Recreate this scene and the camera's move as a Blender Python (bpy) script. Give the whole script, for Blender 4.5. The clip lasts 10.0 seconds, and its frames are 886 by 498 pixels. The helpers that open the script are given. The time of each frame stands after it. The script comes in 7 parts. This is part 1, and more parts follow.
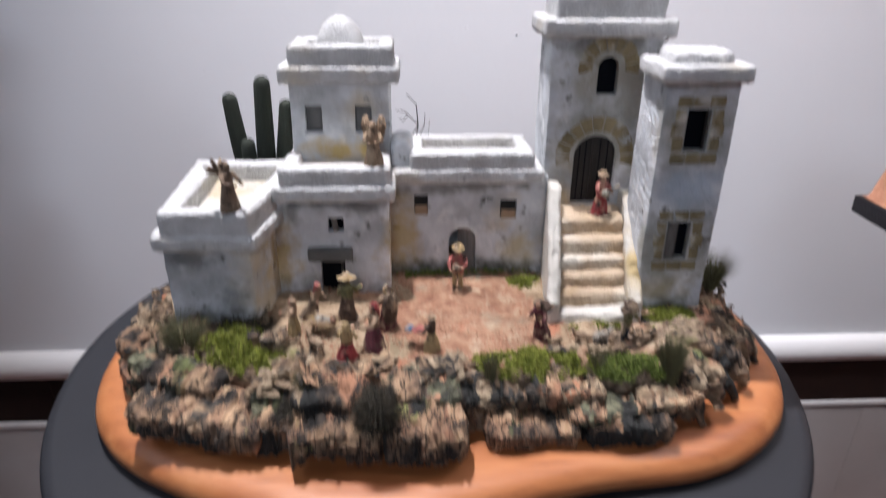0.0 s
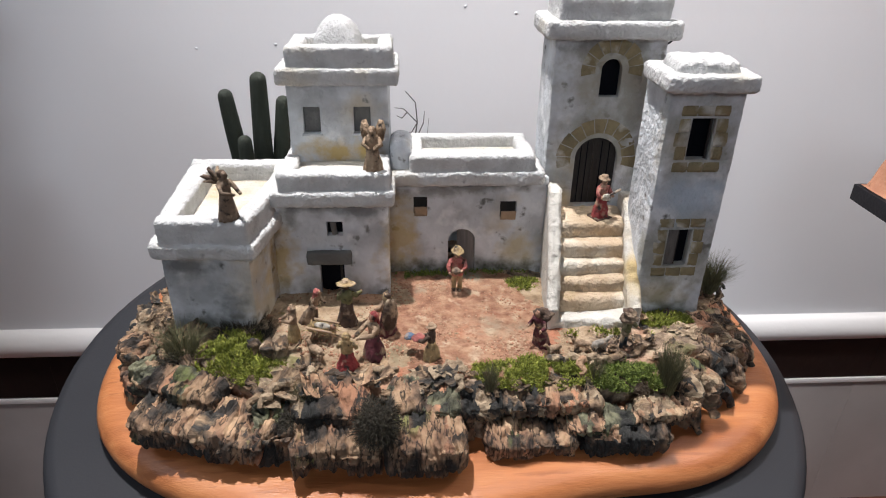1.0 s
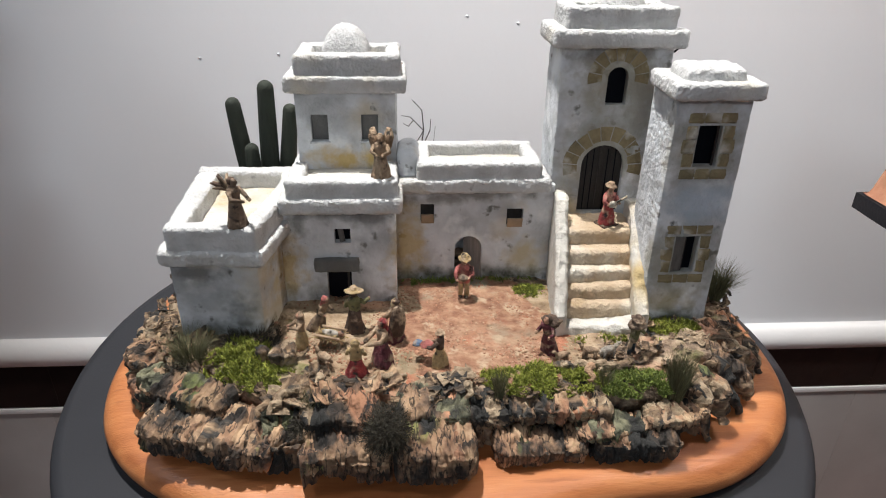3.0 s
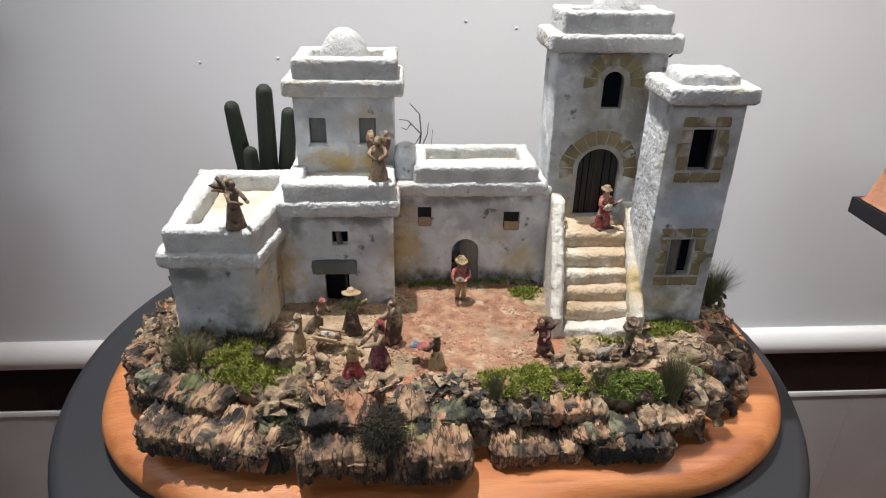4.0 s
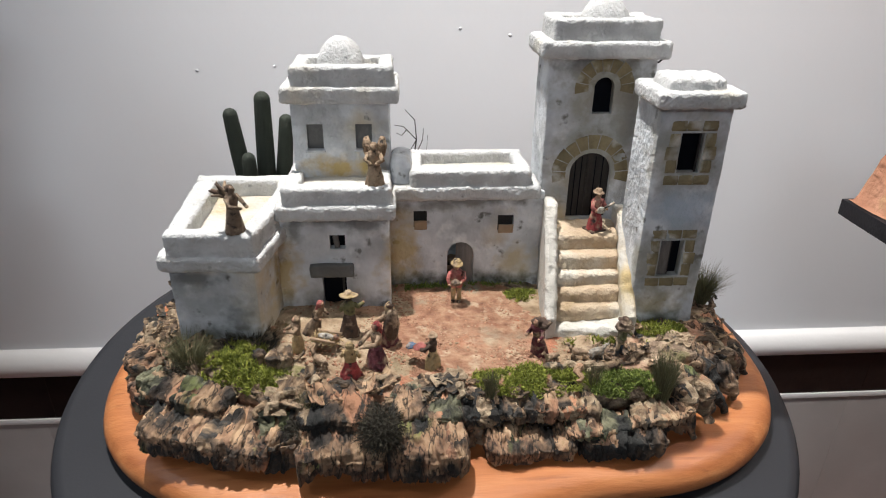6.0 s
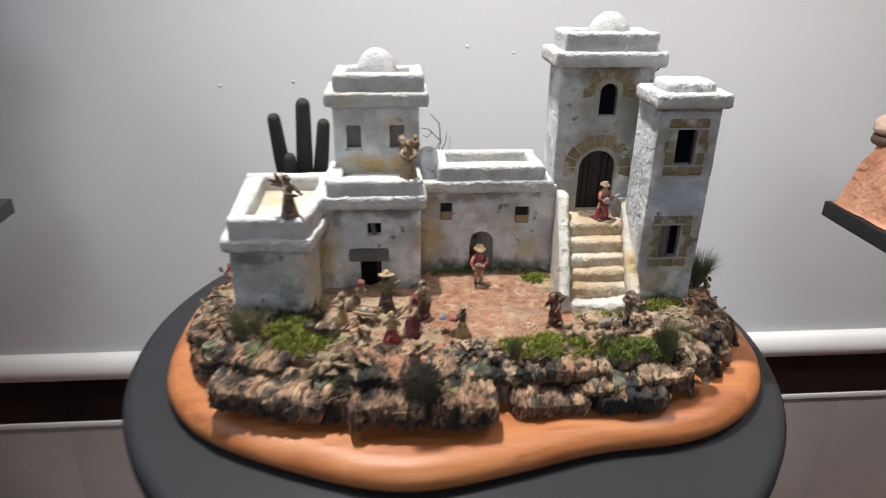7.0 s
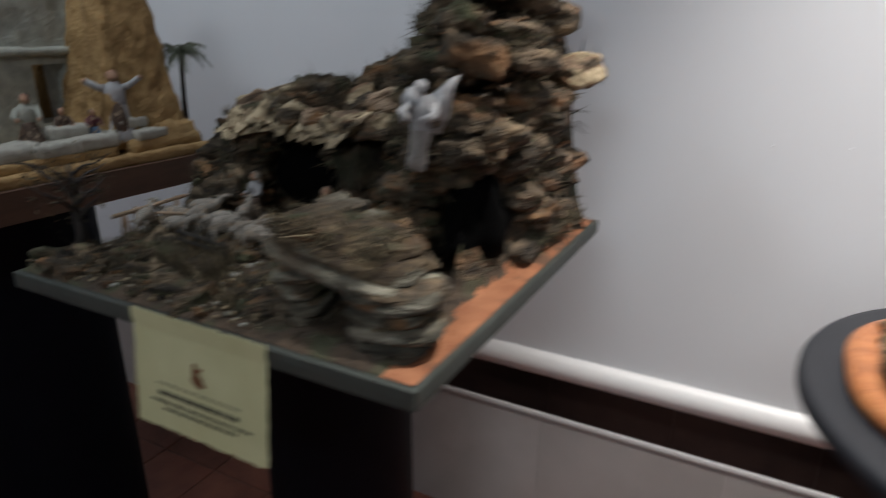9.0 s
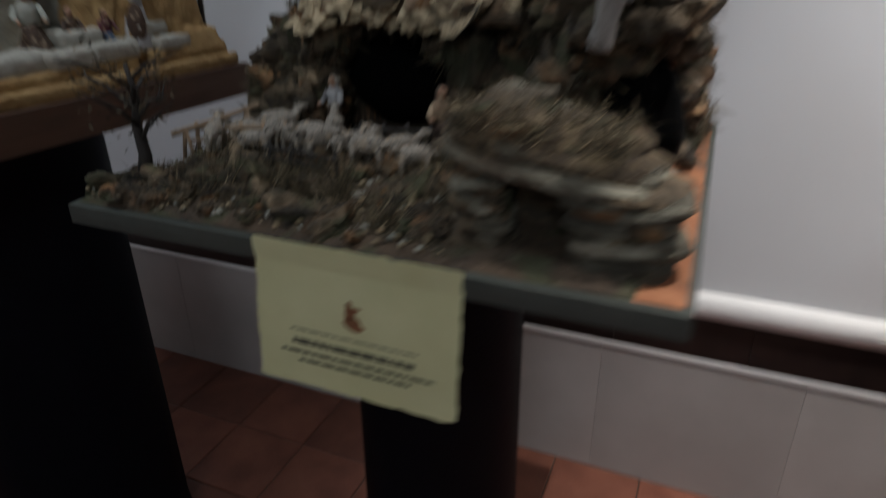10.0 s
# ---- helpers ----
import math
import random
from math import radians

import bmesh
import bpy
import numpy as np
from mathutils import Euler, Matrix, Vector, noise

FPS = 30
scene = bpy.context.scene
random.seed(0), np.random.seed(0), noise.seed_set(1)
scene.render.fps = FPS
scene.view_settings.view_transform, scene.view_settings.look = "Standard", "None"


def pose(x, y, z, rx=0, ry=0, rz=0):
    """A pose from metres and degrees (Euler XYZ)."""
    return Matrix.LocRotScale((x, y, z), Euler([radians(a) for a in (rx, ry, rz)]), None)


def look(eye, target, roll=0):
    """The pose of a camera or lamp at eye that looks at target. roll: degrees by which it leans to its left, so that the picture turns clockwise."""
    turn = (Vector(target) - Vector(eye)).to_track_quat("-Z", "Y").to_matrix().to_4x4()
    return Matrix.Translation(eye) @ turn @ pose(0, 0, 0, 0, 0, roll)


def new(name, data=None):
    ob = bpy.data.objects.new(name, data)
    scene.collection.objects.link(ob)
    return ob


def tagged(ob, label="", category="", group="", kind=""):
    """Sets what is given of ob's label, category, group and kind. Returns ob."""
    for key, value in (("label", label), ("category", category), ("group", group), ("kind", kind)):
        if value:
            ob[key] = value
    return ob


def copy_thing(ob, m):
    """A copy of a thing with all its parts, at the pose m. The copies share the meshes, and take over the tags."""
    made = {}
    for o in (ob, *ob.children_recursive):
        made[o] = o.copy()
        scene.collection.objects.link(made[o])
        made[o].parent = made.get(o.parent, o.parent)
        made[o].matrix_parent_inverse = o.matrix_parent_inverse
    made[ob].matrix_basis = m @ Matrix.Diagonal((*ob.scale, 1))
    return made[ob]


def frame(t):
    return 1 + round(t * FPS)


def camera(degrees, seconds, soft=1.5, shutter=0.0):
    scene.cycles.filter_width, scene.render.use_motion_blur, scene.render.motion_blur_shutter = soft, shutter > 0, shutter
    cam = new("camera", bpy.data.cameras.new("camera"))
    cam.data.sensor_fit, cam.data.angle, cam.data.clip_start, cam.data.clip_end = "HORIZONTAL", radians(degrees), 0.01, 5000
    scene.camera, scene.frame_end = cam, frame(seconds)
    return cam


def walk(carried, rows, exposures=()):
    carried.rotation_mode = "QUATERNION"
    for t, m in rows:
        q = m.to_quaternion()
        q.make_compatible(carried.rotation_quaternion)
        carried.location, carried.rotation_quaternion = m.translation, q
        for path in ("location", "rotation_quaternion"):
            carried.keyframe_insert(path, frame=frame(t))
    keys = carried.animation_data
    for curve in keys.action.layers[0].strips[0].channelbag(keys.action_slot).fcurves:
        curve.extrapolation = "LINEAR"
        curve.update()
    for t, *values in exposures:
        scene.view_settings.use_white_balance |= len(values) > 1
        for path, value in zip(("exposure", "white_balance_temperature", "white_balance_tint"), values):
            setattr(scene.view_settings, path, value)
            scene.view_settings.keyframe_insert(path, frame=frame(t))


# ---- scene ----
cam = camera(69.1, 10.0, soft=1.1, shutter=0.95)
PATH = [
    (0, pose(0.0011, 0.3379, 1.7607, 65.08, -0.42, -2.92)),
    (0.1, pose(0.0001, 0.3418, 1.7661, 66.11, -0.31, -2.88)),
    (0.2, pose(-0.0009, 0.3456, 1.7715, 67.14, -0.20, -2.84)),
    (0.3, pose(-0.0018, 0.3495, 1.7770, 66.88, -0.10, -2.79)),
    (0.4, pose(-0.0028, 0.3533, 1.7824, 65.60, 0.01, -2.75)),
    (0.5, pose(-0.0038, 0.3572, 1.7878, 64.05, 0.12, -2.71)),
    (1, pose(-0.0023, 0.3573, 1.7940, 62.01, -0.78, -3.19)),
    (1.5, pose(-0.0076, 0.3589, 1.7893, 62.07, -0.87, -3.20)),
    (2, pose(-0.0107, 0.3613, 1.7926, 62.47, -0.61, -3.39)),
    (2.5, pose(-0.0113, 0.3590, 1.7919, 62.71, -0.70, -3.36)),
    (4, pose(-0.0091, 0.3505, 1.7921, 63.30, -0.93, -3.33)),
    (4.5, pose(-0.0060, 0.3497, 1.7916, 63.52, -0.95, -3.37)),
    (5, pose(-0.0044, 0.3478, 1.7915, 63.70, -0.82, -3.53)),
    (6.5, pose(-0.0184, 0.3156, 1.7958, 64.14, -0.62, -3.96)),
    (7, pose(-0.0498, 0.2499, 1.7952, 65.67, -0.68, -4.33)),
    (7.5, pose(-0.0867, 0.1941, 1.8014, 67.29, -0.41, -1.88)),
    (8, pose(-0.1545, 0.1380, 1.8290, 71.05, 0.31, 11.90)),
    (8.3, pose(-0.2091, 0.1044, 1.8506, 70.02, -0.21, 21.08)),
    (8.5, pose(-0.2393, 0.0866, 1.8277, 71.88, -0.84, 25.94)),
    (9, pose(-0.4336, 0.0010, 1.8121, 70.42, -0.27, 28.11)),
    (9.2, pose(-0.5206, -0.0288, 1.7954, 69.51, -0.49, 25.79)),
    (9.5, pose(-0.6258, -0.0600, 1.7817, 67.83, -1.03, 23.60)),
    (9.8, pose(-0.7196, -0.0158, 1.7361, 67.16, -0.33, 24.72)),
    (10, pose(-0.8254, 0.0017, 1.6997, 64.97, 0.41, 22.51)),
]
# the camera's white balance settles in the first seconds; it darkens a little at the end
LEVELS = ((0, 0, 6120, 17), (0.5, 0, 6250, 16), (1, 0, 6380, 13), (2, 0, 6460, 11), (4, 0, 6500, 10), (9.0, 0, 6500, 10), (10, -0.20, 6540, 10))
walk(cam, PATH, LEVELS)

# ---- world and lamps ----
world = bpy.data.worlds.new("room_air")
scene.world = world
world.use_nodes = True
world.node_tree.nodes["Background"].inputs[0].default_value = (0.75, 0.85, 1.0, 1)
world.node_tree.nodes["Background"].inputs[1].default_value = 0.02
scene.view_settings.exposure = 0.0


def lamp(name, kind, place, target, energy, colour, **more):
    data = bpy.data.lights.new(name, kind)
    data.energy, data.color = energy, colour
    for key, value in more.items():
        if key == "size":
            data.shape, data.size = "DISK", value
        if key == "cone":
            data.spot_size, data.spot_blend = radians(value[0]), value[1]
        if key == "soft":
            data.shadow_soft_size = value
    ob = new(name, data)
    ob.matrix_world = look(place, target)
    return ob


lamp("ceiling_spot_light", "SPOT", (-0.28, 1.12, 3.38), (0.14, 1.04, 1.40), 245, (1.0, 0.972, 0.945), cone=(88, 0.86), soft=0.025)
# unseen fill lamp, added to brighten the fronts that face the room
lamp("room_ceiling_light", "AREA", (-0.35, -2.3, 3.5), (-0.6, 0.6, 1.0), 41, (0.80, 0.893, 0.985), size=1.3)
# second unseen fill, added to lift the wall and displays on the left
lamp("side_ceiling_light", "AREA", (-2.1, 0.5, 3.5), (-2.1, 0.7, 0), 18, (0.80, 0.90, 1.0), size=0.5)
lamp("crag_spot_light", "SPOT", (1.35, 1.00, 3.38), (0.80, 1.30, 0.50), 120, (1.0, 0.972, 0.945), cone=(72, 1.0), soft=0.025)

# ---- materials ----


def shade(name, stops, scale=20.0, rough=0.8, bump=0.0, bscale=200.0, stretch=(1, 1, 1), stains=(), spread=0.0, metal=0.0, detail=6.0, island=False, cracks=(), stains_and_shade=()):
    """A procedural surface: a ramp over noise, stains as (colour, scale, from, to), relief and a spread of tone from piece to piece."""
    m = bpy.data.materials.new(name)
    m.use_nodes = True
    tree = m.node_tree
    nodes, link = tree.nodes, tree.links.new
    bsdf = nodes["Principled BSDF"]
    bsdf.inputs["Roughness"].default_value, bsdf.inputs["Metallic"].default_value = rough, metal
    coord = nodes.new("ShaderNodeTexCoord")
    mapping = nodes.new("ShaderNodeMapping")
    mapping.inputs["Scale"].default_value = stretch
    link(coord.outputs["Object"], mapping.inputs["Vector"])
    info = nodes.new("ShaderNodeNewGeometry" if island else "ShaderNodeObjectInfo")
    rnd = info.outputs["Random Per Island" if island else "Random"]

    def grain(sc, det):
        n = nodes.new("ShaderNodeTexNoise")
        n.noise_dimensions = "4D"
        n.inputs["Scale"].default_value, n.inputs["Detail"].default_value = sc, det
        wide = nodes.new("ShaderNodeMath")
        wide.operation = "MULTIPLY"
        wide.inputs[1].default_value = 37.0
        link(rnd, wide.inputs[0])
        link(wide.outputs[0], n.inputs["W"])
        link(mapping.outputs[0], n.inputs["Vector"])
        return n.outputs["Fac"]

    ramp = nodes.new("ShaderNodeValToRGB")
    while len(ramp.color_ramp.elements) < len(stops):
        ramp.color_ramp.elements.new(0.5)
    for e, (at, c) in zip(ramp.color_ramp.elements, stops):
        e.position, e.color = at, (*c, 1)
    link(grain(scale, detail), ramp.inputs[0])
    colour = ramp.outputs[0]
    for c, sc, lo, hi in stains:
        span = nodes.new("ShaderNodeMapRange")
        span.inputs["From Min"].default_value, span.inputs["From Max"].default_value = lo, hi
        link(grain(sc, 5.0), span.inputs["Value"])
        mix = nodes.new("ShaderNodeMix")
        mix.data_type = "RGBA"
        link(span.outputs[0], mix.inputs["Factor"])
        link(colour, mix.inputs["A"])
        mix.inputs["B"].default_value = (*c, 1)
        colour = mix.outputs["Result"]
    for c, sc, width, pull in cracks:
        n = nodes.new("ShaderNodeTexNoise")
        n.inputs["Scale"].default_value, n.inputs["Detail"].default_value = sc, 4.0
        turn = nodes.new("ShaderNodeMapping")
        turn.inputs["Scale"].default_value = pull
        link(coord.outputs["Object"], turn.inputs["Vector"])
        link(turn.outputs[0], n.inputs["Vector"])
        off = nodes.new("ShaderNodeMath")
        off.operation = "SUBTRACT"
        off.inputs[1].default_value = 0.5
        link(n.outputs["Fac"], off.inputs[0])
        size = nodes.new("ShaderNodeMath")
        size.operation = "ABSOLUTE"
        link(off.outputs[0], size.inputs[0])
        span = nodes.new("ShaderNodeMapRange")
        span.inputs["From Min"].default_value, span.inputs["From Max"].default_value = 0.0, width
        span.inputs["To Min"].default_value, span.inputs["To Max"].default_value = 1.0, 0.0
        link(size.outputs[0], span.inputs["Value"])
        mix = nodes.new("ShaderNodeMix")
        mix.data_type = "RGBA"
        link(span.outputs[0], mix.inputs["Factor"])
        link(colour, mix.inputs["A"])
        mix.inputs["B"].default_value = (*c, 1)
        colour = mix.outputs["Result"]
    # soft patches: wall stains, and shade put into the plaster colour
    for c, spot, pull, size in stains_and_shade:
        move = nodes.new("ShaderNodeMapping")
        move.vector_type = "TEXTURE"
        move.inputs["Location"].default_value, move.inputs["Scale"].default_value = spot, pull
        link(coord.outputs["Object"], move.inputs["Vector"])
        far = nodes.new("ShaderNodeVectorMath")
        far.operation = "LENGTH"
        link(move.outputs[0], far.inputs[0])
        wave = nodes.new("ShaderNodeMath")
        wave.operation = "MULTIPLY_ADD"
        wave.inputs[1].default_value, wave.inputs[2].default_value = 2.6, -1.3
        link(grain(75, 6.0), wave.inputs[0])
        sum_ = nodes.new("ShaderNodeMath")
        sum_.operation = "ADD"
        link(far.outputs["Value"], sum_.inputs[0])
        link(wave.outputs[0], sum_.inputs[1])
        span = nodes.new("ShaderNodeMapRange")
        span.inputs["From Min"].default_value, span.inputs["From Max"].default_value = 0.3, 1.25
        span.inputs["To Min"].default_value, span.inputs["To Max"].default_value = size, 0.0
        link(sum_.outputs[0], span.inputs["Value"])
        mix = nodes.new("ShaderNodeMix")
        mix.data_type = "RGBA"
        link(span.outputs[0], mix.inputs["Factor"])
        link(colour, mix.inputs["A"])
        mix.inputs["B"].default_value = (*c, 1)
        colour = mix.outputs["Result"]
    if spread:
        hsv = nodes.new("ShaderNodeHueSaturation")
        span = nodes.new("ShaderNodeMapRange")
        span.inputs["To Min"].default_value, span.inputs["To Max"].default_value = 1 - spread, 1 + spread
        link(rnd, span.inputs["Value"])
        link(span.outputs[0], hsv.inputs["Value"])
        link(colour, hsv.inputs["Color"])
        colour = hsv.outputs[0]
    link(colour, bsdf.inputs["Base Color"])
    if bump:
        b = nodes.new("ShaderNodeBump")
        b.inputs["Strength"].default_value, b.inputs["Distance"].default_value = bump, 1.0 / bscale
        link(grain(bscale, 4.0), b.inputs["Height"])
        link(b.outputs[0], bsdf.inputs["Normal"])
    return m


def plain(name, c, rough=0.7, vary=0.25, scale=60.0, bump=0.2, bscale=300.0, metal=0.0, **k):
    dark = tuple(v * (1 - vary) for v in c)
    return shade(name, ((0.3, dark), (0.7, c)), scale, rough, bump, bscale, metal=metal, **k)


